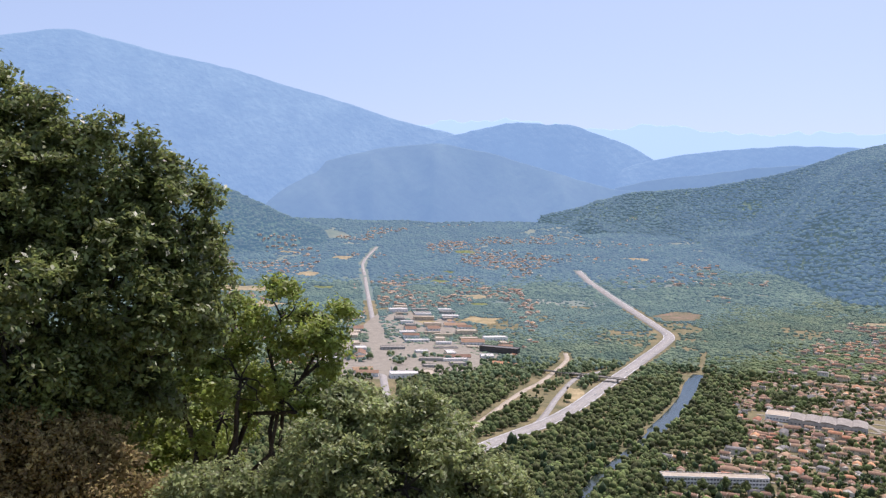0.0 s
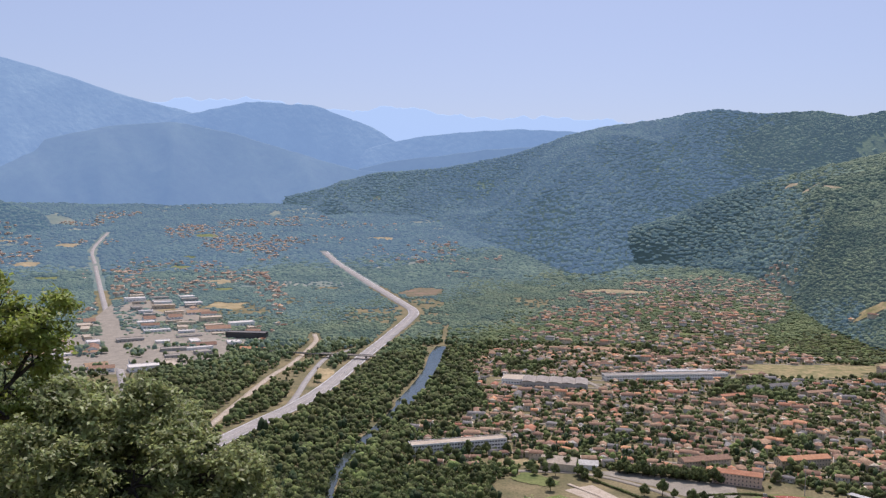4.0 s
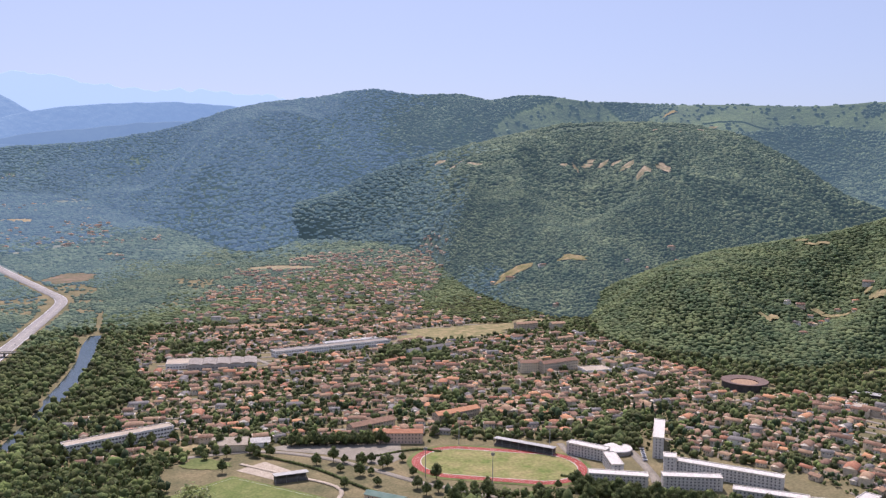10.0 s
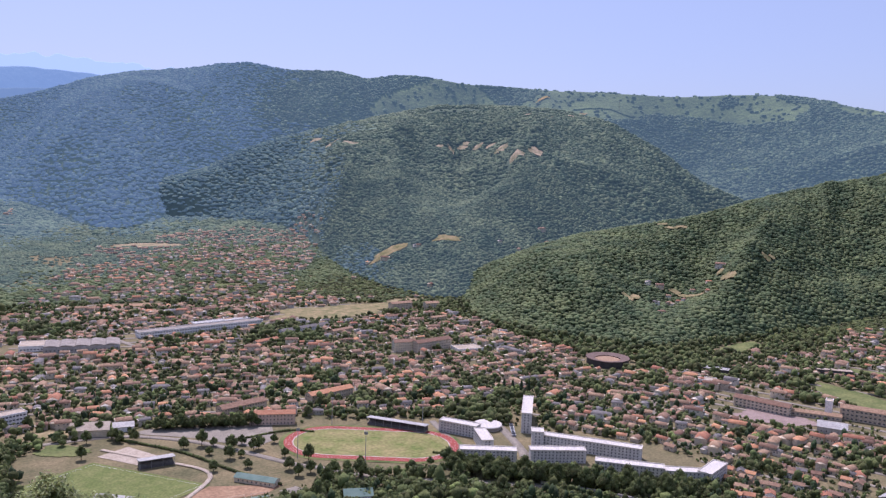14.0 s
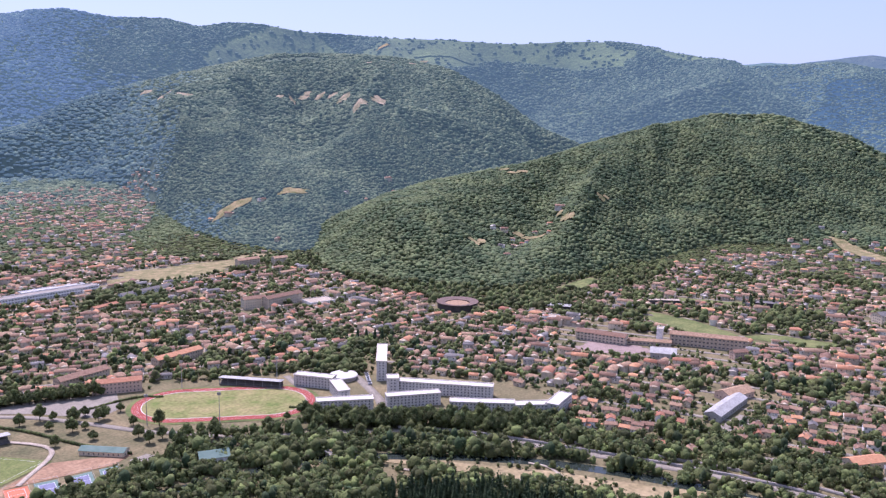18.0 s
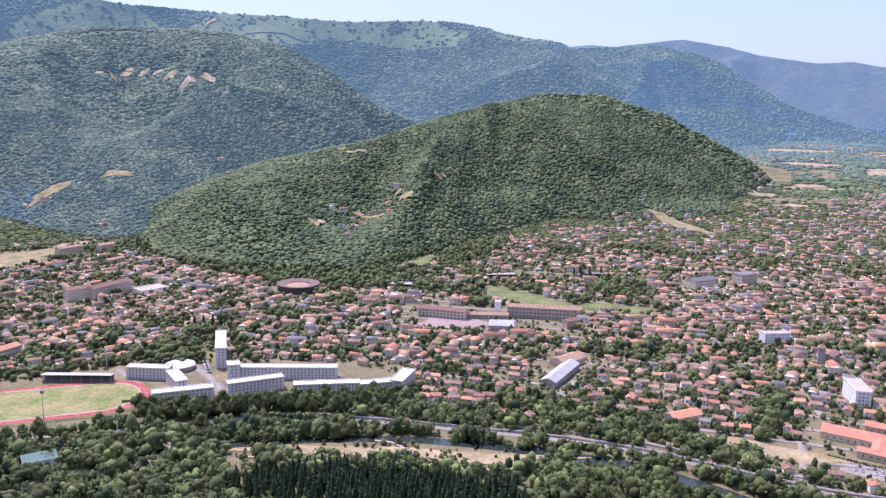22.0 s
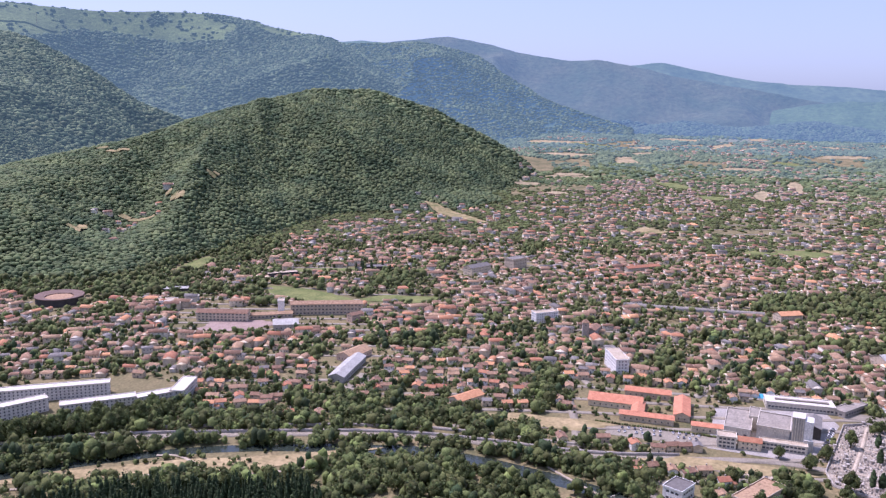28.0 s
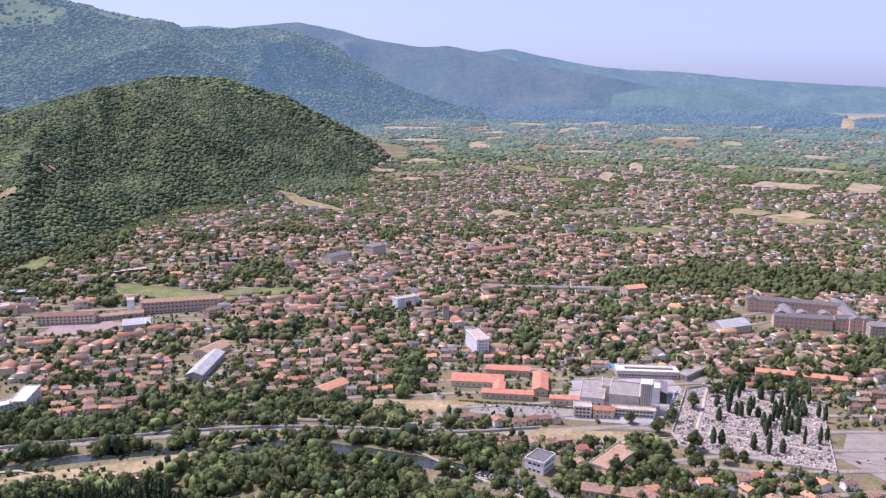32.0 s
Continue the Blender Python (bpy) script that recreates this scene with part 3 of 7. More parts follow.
def drape(name, cx, cy, rx, ry, turn, mat, label, lift=1.2, category="field", cells=22):
    """A field with an uneven rounded outline, laid on the land."""
    rs, a = np.linspace(0.02, 1, cells // 2), np.linspace(0, 2 * np.pi, 57)[:-1]
    R_, A_ = np.meshgrid(rs, a, indexing="ij")
    edge = field_edge(cx, cy, A_)
    u, v = R_ * edge * rx * np.cos(A_), R_ * edge * ry * np.sin(A_)
    c, s = math.cos(radians(turn)), math.sin(radians(turn))
    x, y = cx + u * c - v * s, cy + u * s + v * c
    z = land(x, y) + lift
    vv = np.stack([x, y, z], -1).reshape(-1, 3)
    nu, nv = x.shape
    i, j = np.meshgrid(np.arange(nu - 1), np.arange(nv), indexing="ij")
    q = np.stack([i * nv + j, (i + 1) * nv + j, (i + 1) * nv + (j + 1) % nv, i * nv + (j + 1) % nv], -1).reshape(-1, 4)
    f = np.concatenate([q.ravel(), np.arange(nv)])
    ob = new(name, mesh_from(name, vv, f, np.concatenate([np.full(len(q), 4), [nv]]), mat, smooth=True))
    return tagged(ob, label, category, kind="structure")

# ---- ground and hills ----
def ground_sheet():
    az = np.concatenate([np.arange(-180, -140, 2.0), np.arange(-140, 80, 0.5), np.arange(80, 180.1, 2.0)])
    d = np.concatenate([[0.01, 0.5, 1.5, 3, 5, 8, 12, 16, 20, 26, 32], np.geomspace(40, 4950, 150)])
    A, D = np.meshgrid(az, d, indexing="ij")
    x, y = polar(A, D)
    z = np.maximum(hillside(x, y), valley_floor(x, y))
    z = np.where(D > 500, np.minimum(z, 400), z)
    v = np.stack([x, y, z], -1).reshape(-1, 3)
    f = grid_faces(len(az), len(d))
    dm = D[:-1, :-1].ravel()
    steep = (hillside(x, y)[:-1, :-1].ravel() > 3)
    # beyond these distances the ground takes the copy that glows as haze
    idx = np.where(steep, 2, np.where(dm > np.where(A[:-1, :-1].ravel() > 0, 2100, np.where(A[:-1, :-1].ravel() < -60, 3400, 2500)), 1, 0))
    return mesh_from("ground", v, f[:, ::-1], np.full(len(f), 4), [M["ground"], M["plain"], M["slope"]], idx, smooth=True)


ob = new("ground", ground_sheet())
tagged(ob, "dry summer valley floor of grass and earth below a steep hillside", "ground", kind="structure")

# all but the nearest wooded hill take materials that glow with painted haze
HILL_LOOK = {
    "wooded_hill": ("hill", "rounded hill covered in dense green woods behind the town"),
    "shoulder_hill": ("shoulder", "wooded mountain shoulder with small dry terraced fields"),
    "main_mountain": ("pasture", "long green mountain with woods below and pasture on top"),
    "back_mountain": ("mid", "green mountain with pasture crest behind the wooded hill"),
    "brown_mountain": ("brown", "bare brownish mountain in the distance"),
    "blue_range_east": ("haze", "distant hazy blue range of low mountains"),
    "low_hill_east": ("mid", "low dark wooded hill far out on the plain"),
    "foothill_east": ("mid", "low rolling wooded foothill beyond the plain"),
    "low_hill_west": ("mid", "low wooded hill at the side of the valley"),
    # blue or pale in these ranges because far1 to far3 emit the haze
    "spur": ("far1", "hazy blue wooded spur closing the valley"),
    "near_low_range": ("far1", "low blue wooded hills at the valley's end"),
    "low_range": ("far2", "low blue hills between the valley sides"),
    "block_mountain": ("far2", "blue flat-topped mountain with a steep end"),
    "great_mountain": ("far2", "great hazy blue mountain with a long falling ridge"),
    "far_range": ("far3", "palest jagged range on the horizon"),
}


def hill_mesh(name, h):
    az = np.arange(h.ca[0], h.ca[-1] + 0.01, 0.2)
    s = np.concatenate([np.linspace(0, 1, 112), 1 + np.linspace(0, 1, 10)[1:]])
    A, S = np.meshgrid(az, s, indexing="ij")
    cd, fd, zc = h.spine(A)
    D = np.where(S <= 1, fd + (cd - fd) * S, cd + h.back * (S - 1) * 0.995)
    x, y = polar(A, D)
    z = h.height(A, D + 0.001)
    z = z - 1.2 * np.clip(S * 6, 0, 1)
    z[:, 0] = -3
    z = np.where(S <= 1, z, np.maximum(z, -3))
    f = grid_faces(len(az), len(s))
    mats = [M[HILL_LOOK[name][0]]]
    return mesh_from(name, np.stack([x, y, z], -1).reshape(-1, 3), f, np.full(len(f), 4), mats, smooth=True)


for hill_name, hill in HILLS.items():
    tagged(new(hill_name, hill_mesh(hill_name, hill)), HILL_LOOK[hill_name][1], "mountain" if "hill" not in hill_name else "hill", kind="structure")

# ---- water and roads ----
strip("river", RIVER[1:], [22.0 if k < 24 else 12.0 if k < 76 else 16.0 for k in range(109)], 0.12, water, "calm grey-green river between wooded banks", "river", thick=0.0)
strip("road_avenue", AVENUE, 12, 0.25, M["concrete"], "long straight pale avenue through the business park", "road")
strip("road_highway", HIGHWAY, 24, 0.6, M["concrete"], "pale dual carriageway curving through the valley", "road", thick=0.6)
strip("road_ramp", RAMP, 9, 0.5, M["concrete"], "slip road joining the dual carriageway", "road", thick=0.5)
strip("railway", RAILWAY, 9, 0.4, M["gravel"], "disused gravel railway bed", "railway", thick=0.4)
strip("road_quay", QUAY, 8, 0.3, M["asphalt"], "riverside road behind a low stone wall", "road", thick=0.3)

# ---- woods ----
def ico(levels):
    bm = bmesh.new()
    bmesh.ops.create_icosphere(bm, subdivisions=levels, radius=1.0)
    for v in [v for v in bm.verts if v.co.z < -0.62]:
        bm.verts.remove(v)
    bm.verts.index_update()
    v = np.array([p.co[:] for p in bm.verts])
    f = np.array([[q.index for q in t.verts] for t in bm.faces])
    bm.free()
    return v, f


ICO1 = ico(1)


def clumps(name, pts, rad, mat, shape, tall=1.0, rough=0.22, smooth=False):
    """Many crowns as one mesh: each a lumpy ball of its own."""
    tv, tf = shape
    n, k = len(pts), len(tv)
    lump = 1 + rough * (rng.random((n, k, 1)) * 2 - 1)
    sc = np.stack([rad * rng.uniform(0.85, 1.15, n), rad * rng.uniform(0.85, 1.15, n), rad * tall * rng.uniform(0.8, 1.25, n)], -1)
    a = rng.uniform(0, 6.28, n)
    c, s = np.cos(a)[:, None], np.sin(a)[:, None]
    v = tv[None] * lump
    v = np.stack([v[..., 0] * c - v[..., 1] * s, v[..., 0] * s + v[..., 1] * c, v[..., 2]], -1) * sc[:, None, :]
    v = v + pts[:, None, :]
    f = tf[None] + (np.arange(n) * k)[:, None, None]
    return mesh_from(name, v, f.reshape(-1, 3), np.full(n * len(tf), 3), mat, smooth=smooth)


def lobed(pts, rad, k):
    """Several smaller lobes round every crown, so that its outline is uneven."""
    n = len(pts)
    off = rng.normal(size=(n, k, 3)) * np.array([0.42, 0.42, 0.34])
    off[:, 0] = (0, 0, 0.25)
    p = pts[:, None, :] + off * rad[:, None, None]
    return p.reshape(-1, 3), (rad[:, None] * rng.uniform(0.42, 0.72, (n, k))).ravel()


def polar_jitter(d0, d1, a0, a1, spacing):
    """Uneven places between two distances and two headings; spacing is a function of the distance."""
    xs, ys, d = [], [], d0
    while d < d1:
        s = spacing(d)
        n = max(1, int(radians(a1 - a0) * d / s))
        az = a0 + (np.arange(n) + rng.uniform(-0.45, 0.45, n) + 0.5) * (a1 - a0) / n
        x, y = polar(az, d + rng.uniform(-0.45, 0.45, n) * s)
        xs.append(x), ys.append(y)
        d += s
    return np.concatenate(xs), np.concatenate(ys)


FIELDS = []


def in_field(x, y, grow=0.0):
    x, y = np.atleast_1d(x), np.atleast_1d(y)
    hit = np.zeros(x.shape, bool)
    for cx, cy, rx, ry, turn in FIELDS:
        c, s = math.cos(radians(turn)), math.sin(radians(turn))
        u, v = (x - cx) * c + (y - cy) * s, -(x - cx) * s + (y - cy) * c
        u, v = u / (rx + grow), v / (ry + grow)
        near = np.nonzero((np.abs(u) < 2) & (np.abs(v) < 2))
        hit[near] |= np.hypot(u[near], v[near]) < 0.92 * field_edge(cx, cy, np.arctan2(v[near], u[near]))
    return hit


def on_road(x, y, extra=0.0):
    hit = np.zeros(np.shape(x), bool)
    for line, w in ((RIVER, 1.5), (RIVER[1:6], 10), (RIVER[15:17], 8), ([(0.958 * a, 0.958 * b) for a, b in RIVER[16:18]], 5), (AVENUE, 12), (HIGHWAY, 17), (RAMP, 8), (RAILWAY, 8), (QUAY, 4.5)):
        hit |= near_line(x, y, line) < w + extra
    return hit


def town_share(x, y):
    """How densely built a place is, 0 to 1."""
    s = np.zeros(np.shape(x))
    s = np.maximum(s, inside(x, y, TOWN_NORTH) * np.where(np.hypot(x, y) > 1350, 0.5, 0.66))
    far = np.clip((np.hypot(x, y) - 900) / 900, 0, 1)
    s = np.maximum(s, inside(x, y, TOWN_MAIN) * (0.74 - 0.3 * far) * np.clip(1.25 - far * grain(x, y, 170), 0.25, 1) * np.clip(0.62 + 1.1 * grain(x + 70, y, 65), 0.58, 1))
    az, d = heading(x, y)
    valley = (d > 1150) & (d < 3800) & (az > 7) & (az < 34) & (near_line(x, y, AVENUE) < 560)
    s = np.maximum(s, valley * np.clip(grain(x, y, 190) * 2.8 - 1.4, 0, 0.6))
    plain = (d > 1900) & (az < -78)
    s = np.maximum(s, plain * np.clip(grain(x + 77, y, 230) * 2.2 - 1.1, 0, 0.42))
    glen = (d > 2300) & (d < 4000) & (az < 14) & (az > -8)
    s = np.maximum(s, glen * np.clip(grain(x + 7, y, 190) * 2.2 - 1.35, 0, 0.4))
    s = np.where(grain(x + 300, y + 90, 50) < 0.17, 0.0, s)
    for grove in GROVES:
        s = np.where(inside(x, y, grove), 0.0, s)
    s = np.where(inside(x, y, BUSINESS) | inside(x, y, SPORTS), 0.0, s)
    return s

# ---- fields ----
def field(cx, cy, rx, ry, turn, mat, label, lift=0.5):
    far_off = math.hypot(cx, cy) > 1900
    if far_off and mat != "meadow" and lift < 1 and float(relief(np.array(cx), np.array(cy))) > 14:
        return
    FIELDS.append((cx, cy, rx, ry, turn))
    # fields beyond 1900 m switch to the haze-toned copies
    mat = {"straw": "straw_far", "earth": "straw_far", "meadow": "pasture"}.get(mat, mat) if far_off and (lift < 2 or mat == "meadow") and not (mat == "meadow" and lift < 3) else mat
    if 1.4 < lift < 4 and mat in ("straw", "earth"):
        mat = "clearing"
    drape("field", cx, cy, rx * 0.86, ry * 0.86, turn, M[mat], label, lift)


field(665, 1230, 125, 58, 2, "clearing", "large pale dry sports field in the town")
field(838, 1267, 36, 15, -15, "straw", "small dry field beside the large one")
FIELDS.append((160, 655, 42, 66, -30))
field(140, 752, 26, 14, -30, "meadow", "green corner of a playing field")
field(150, 800, 30, 9, -10, "straw", "dry grass beside the parking ground")
field(366, 1430, 78, 15, -6, "earth", "long bare brown field between houses")
field(590, 2050, 85, 30, -10, "earth", "bare brown field between houses")
field(580, 1540, 34, 11, 0, "meadow", "small green field between houses")
field(85, 2045, 60, 75, -40, "red_clearing", "dry reddish clearing beside the motorway")
field(-88, 1200, 15, 78, 10, "straw", "dry grass island inside the road junction")
field(-20, 3100, 60, 34, 0, "straw", "pale dry field far up the valley")
field(-1077, 2070, 85, 60, 30, "straw", "pale dry field at the valley side")
field(945, 1506, 42, 18, -12, "earth", "small bare field at the foot of the woods", 1.6)
field(1057, 1450, 38, 16, -20, "earth", "small bare field at the foot of the woods", 1.6)
for az_, el_, rx_, ry_, mat_, words_ in ((-28.2, 0.93, 80, 24, "straw", "small terraced field high on the wooded slope"), (-30.0, 1.95, 60, 30, "meadow", "green meadow high on the wooded slope"), (-36.3, 0.8, 55, 22, "earth", "dry terraced field high on the wooded slope"),
                                         (-38.2, 1.05, 60, 20, "straw", "dry terraced field high on the wooded slope"), (-41.0, 0.75, 85, 34, "straw", "large dry clearing high on the wooded slope"), (-42.3, 3.15, 60, 14, "straw", "dry strip of field below the mountain top"),
                                         (-44.4, 3.4, 60, 14, "straw", "dry strip of field below the mountain top"), (-51.5, -3.95, 46, 9, "straw", "narrow dry clearing on the wooded ridge"), (-57.6, -5.6, 18, 9, "straw", "small dry clearing in the woods"), (-55.1, -6.95, 26, 15, "straw", "dry clearing in the woods"),
                                         (-49.0, -8.9, 26, 13, "straw", "dry clearing in the woods"), (-52.7, -8.5, 48, 11, "straw", "dry clearing with houses in the woods")):
    # several small plots side by side, high or low on the slope
    for step_, drop_, wide_ in ((-0.55, 0.0, 0.34), (0.15, -0.12, 0.3), (0.8, 0.1, 0.26)):
        fx_, fy_ = sighted(az_ + step_ * rx_ / 48.0, el_ + drop_)
        field(fx_, fy_, rx_ * wide_, ry_ * (0.8 if el_ > 0 else 0.9), az_ + 4, "terrace" if el_ > 0 and mat_ != "meadow" else mat_, words_, 3.0)
field(1080, 718, 60, 20, 5, "meadow", "green-yellow meadow at the foot of the wooded hill", 1.5)
field(1672, 478, 95, 26, 52, "straw", "long dry field at the wood's edge", 1.5)
field(985, 352, 50, 24, -70, "meadow", "green overgrown orchard above the houses")
field(1110, 520, 60, 14, -60, "meadow", "dry green lawn between school and houses")
field(960, 470, 30, 90, -15, "meadow", "rough green slope behind the school")
field(800, 487, 28, 50, 30, "pink_court", "pinkish grey school sports court")
field(2780, 2610, 160, 60, -30, "meadow", "green mountain pasture", 4.0)
field(2515, 2765, 36, 14, -20, "straw", "dry pasture on the mountain top", 4.0)
field(3235, 520, 60, 130, 20, "straw", "dry field on the far plain")
field(2850, 412, 50, 110, 10, "straw", "dry field on the far plain")
field(2330, 330, 34, 60, 10, "straw", "dry field at the foot of the hill")
field(3500, 40, 60, 90, 0, "straw", "dry field on the far plain")
field(3060, -510, 60, 100, 10, "straw", "dry field on the far plain")
field(2310, -730, 110, 45, 60, "straw", "large dry field beyond the town")
field(1690, -508, 70, 30, -40, "straw", "dry field at the town's edge")
field(1655, 77, 30, 18, 0, "straw", "small dry field among houses")
field(1528, -190, 26, 60, 10, "meadow", "green field among houses")
field(3640, -1400, 80, 160, 10, "straw", "dry field on the far plain")
field(2640, -150, 40, 90, 10, "straw", "dry field beyond the town")
field(470, 332, 122, 12.5, -60.7, "straw", "dry pale park meadow beside the river")
field(640, 100, 14, 60, 5, "straw", "dry grass bank above the riverside road")
field(600, -40, 10, 70, 5, "straw", "dry grass verge beside the road")

for az_, el_, wide_, mat_ in ((-82.7, -3.62, 35, "straw"), (-85.9, -4.02, 20, "straw"), (-86.3, -3.15, 30, "straw"), (-82.0, -5.28, 35, "straw"), (-79.2, -6.03, 30, "straw"), (-81.2, -6.59, 30, "straw"),
                              (-90.1, -3.05, 25, "straw"), (-96.1, -2.69, 18, "straw"), (-103.5, -2.62, 45, "straw"), (-106.1, -6.24, 75, "straw"), (-103.8, -6.4, 20, "earth"), (-107.0, -8.49, 60, "straw"), (-104.0, -8.1, 45, "straw"), (-99.2, -9.44, 25, "straw"),
                              (-88.1, -8.96, 28, "straw"), (-94.7, -9.89, 28, "meadow"), (-91.5, -6.49, 35, "meadow"), (-98.5, -6.27, 25, "straw"), (-102.3, -5.21, 30, "straw"), (-107.9, -4.35, 40, "straw"), (-98.8, -4.83, 30, "straw"), (-94.3, -3.88, 25, "straw"), (-89.0, -4.71, 20, "earth")):
    fx_, fy_ = sighted(az_, el_)
    size_ = 0.75 * wide_ / 1450.0 * math.hypot(fx_, fy_)
    field(fx_, fy_, size_, min(size_ * 0.8, 55) * (0.5 if el_ > -3.7 else 1.0), az_ + 6, mat_, "dry summer field among hedges beyond the town" if mat_ != "meadow" else "green meadow among hedges beyond the town", 1.7)


for k in range(34):
    a, d = rng.uniform(-121, -78), rng.uniform(2100, 3780)
    x, y = polar(a, d)
    if not in_field(np.array(x), np.array(y), 60) and float(relief(np.array(x), np.array(y))) < (110 if a < -86 else 2):
        field(float(x), float(y), float(rng.uniform(16, 42)), float(rng.uniform(40, 120)), float(a + rng.uniform(-60, 60)), ("straw", "straw", "meadow", "earth")[int(rng.integers(0, 4))], "dry summer field among hedges on the far plain", 1.7)
for k in range(16):
    a, d = rng.uniform(10, 30), rng.uniform(1500, 3300)
    x, y = polar(a, d)
    if float(relief(np.array(x), np.array(y))) < 1 and near_line(np.array(x), np.array(y), AVENUE) > 60:
        field(float(x), float(y), float(rng.uniform(20, 45)), float(rng.uniform(20, 50)), float(rng.uniform(0, 90)), ("straw", "meadow", "earth")[k % 3], "small dry field in the far valley")


# ---- houses ----
def house_grid(poly, turn, row=40.0, col=15.0):
    """House places along curved streets inside an outline: x, y, turn; and the street lines."""
    px, py = np.array([p[0] for p in poly]), np.array([p[1] for p in poly])
    cx, cy, r = px.mean(), py.mean(), np.hypot(px - px.mean(), py - py.mean()).max()
    c, s = math.cos(radians(turn)), math.sin(radians(turn))

    def bend(u, v):
        wu, wv = u + 60 * (grain(u, v, 260) - 0.5), v + 90 * (grain(u + 500, v, 300) - 0.5)
        return cx + wu * c - wv * s, cy + wu * s + wv * c

    out, lines = [], []
    for k in range(int(-r // row), int(r // row) + 1):
        for off in (0.0, row * 0.42):
            u = np.arange(-r, r, col)
            u = u + rng.uniform(-4.0, 4.0, len(u))
            v = k * row + off + rng.uniform(-3.4, 3.4, len(u))
            x, y = bend(u, v)
            x2, y2 = bend(u + 2, v)
            out.append(np.stack([x, y, np.degrees(np.arctan2(y2 - y, x2 - x))], -1))
        u = np.arange(-r, r, 30.0)
        x, y = bend(u, np.full(len(u), k * row + row * 0.71))
        keep = inside(x, y, poly) & ~inside(x, y, SPORTS)
        run = []
        for q, ok in zip(zip(x, y), keep):
            if ok:
                run.append(q)
            if (not ok or q == (x[-1], y[-1])) and run:
                if len(run) > 3:
                    lines.append(run)
                run = []
    return np.concatenate(out), lines


KEEP_OUT = []


def free(x, y, extra=0.0):
    ok = ~on_road(x, y, 3 + extra) & ~in_field(x, y, 2 + extra)
    for cx, cy, hx, hy, turn in KEEP_OUT:
        c, s = math.cos(radians(turn)), math.sin(radians(turn))
        u, v = (x - cx) * c + (y - cy) * s, -(x - cx) * s + (y - cy) * c
        ok &= (np.abs(u) > hx + extra) | (np.abs(v) > hy + extra)
    return ok


def keep_out(cx, cy, hx, hy, turn=0.0):
    KEEP_OUT.append((cx, cy, hx, hy, turn))


# plots of the large buildings, kept free of houses: centre, half sizes, turn
SPORT_PLOTS = [(385, 636, 105, 70, -37), (548, 604, 44, 16, 47), (500, 540, 75, 40, -35), (560, 470, 70, 40, -45), (818, 745, 36, 36, 0), (842, 462, 105, 55, -62), (690, 25, 62, 60, 0), (672, -75, 62, 50, 0), (632, -180, 85, 80, 0), (590, -260, 60, 40, 0), (950, -310, 65, 70, 0), (225, 1150, 80, 34, -12), (415, 1185, 112, 20, 2), (76, 842, 60, 15, 12), (700, 303, 52, 20, 4)]
TOWN_PLOTS = [(742, 312, 30, 20, -15), (735, -110, 20, 45, -5), (540, -8, 16, 14, 0), (750, -244, 12, 42, 10), (1249, 240, 34, 22, -30), (1179, 296, 30, 16, -29), (640, 927, 58, 16, 0), (691, 895, 24, 18, -11), (330, 735, 28, 12, -24), (465, 595, 20, 32, -70), (310, 595, 36, 16, 3), (420, 786, 32, 12, 6), (320, 790, 30, 12, 8), (227, 598, 24, 10, -13), (663, 172, 20, 12, -31), (-50, 648, 30, 20, 0)]
OUTER_PLOTS = [(795, 56, 22, 10, 20), (892, 99, 9, 9, 0), (946, 154, 18, 10, -30), (1050, -127, 18, 12, -60), (1296, 61, 34, 10, -50), (594, 1078, 28, 8, 14), (465, 1061, 25, 8, 16), (730, 1137, 33, 8, 8), (786, 1096, 24, 8, 4), (343, 1272, 28, 8, -6), (470, 1326, 26, 8, -10), (778, 1200, 30, 10, 0), (829, 1178, 18, 10, -8), (1060, -20, 6, 84, 3)]
for spot in SPORT_PLOTS + TOWN_PLOTS + OUTER_PLOTS:
    keep_out(*spot)

north, north_streets = house_grid(TOWN_NORTH, -14, 35.0, 13.0)
main, main_streets = house_grid(TOWN_MAIN, -72, 33.0, 12.6)
x, y = polar_jitter(1150, 3800, 6, 34, lambda d: 19)
x2, y2 = polar_jitter(1900, 3550, -122, -76, lambda d: 24)
x3, y3 = polar_jitter(2300, 4000, -8, 14, lambda d: 26)
loose = np.stack([np.concatenate([x, x2, x3]), np.concatenate([y, y2, y3]), rng.uniform(0, 180, len(x) + len(x2) + len(x3))], -1)
north = north[inside(north[:, 0], north[:, 1], TOWN_NORTH)]
main = main[inside(main[:, 0], main[:, 1], TOWN_MAIN) & ~inside(main[:, 0], main[:, 1], TOWN_NORTH)]
loose = loose[~inside(loose[:, 0], loose[:, 1], TOWN_MAIN)]
spots = np.concatenate([north, main, loose])
share = town_share(spots[:, 0], spots[:, 1])
lay = relief(spots[:, 0], spots[:, 1])
hamlet = []
for cx, cy, n in ((*sighted(-52.4, -8.6), 12), (*sighted(-50.0, -9.0), 5), (1080, 705, 12), (*sighted(-43.5, -5.4), 6), (1640, 470, 14), (1300, 700, 8), (1500, 640, 10), (1680, 560, 9), (940, 1490, 6), (850, 1290, 5)):
    hamlet += [(cx + rng.normal() * 45, cy + rng.normal() * 26, rng.uniform(0, 180)) for _ in range(n)]
hamlet = np.array(hamlet)
hamlet = hamlet[free(hamlet[:, 0], hamlet[:, 1], 6)]
spots = spots[(rng.random(len(spots)) < share) & free(spots[:, 0], spots[:, 1], 4) & (lay < 60)]
spots = np.concatenate([spots, hamlet])
spots = spots[np.argsort(np.hypot(spots[:, 0], spots[:, 1]))]
HOUSE_XY = spots[:, :2]
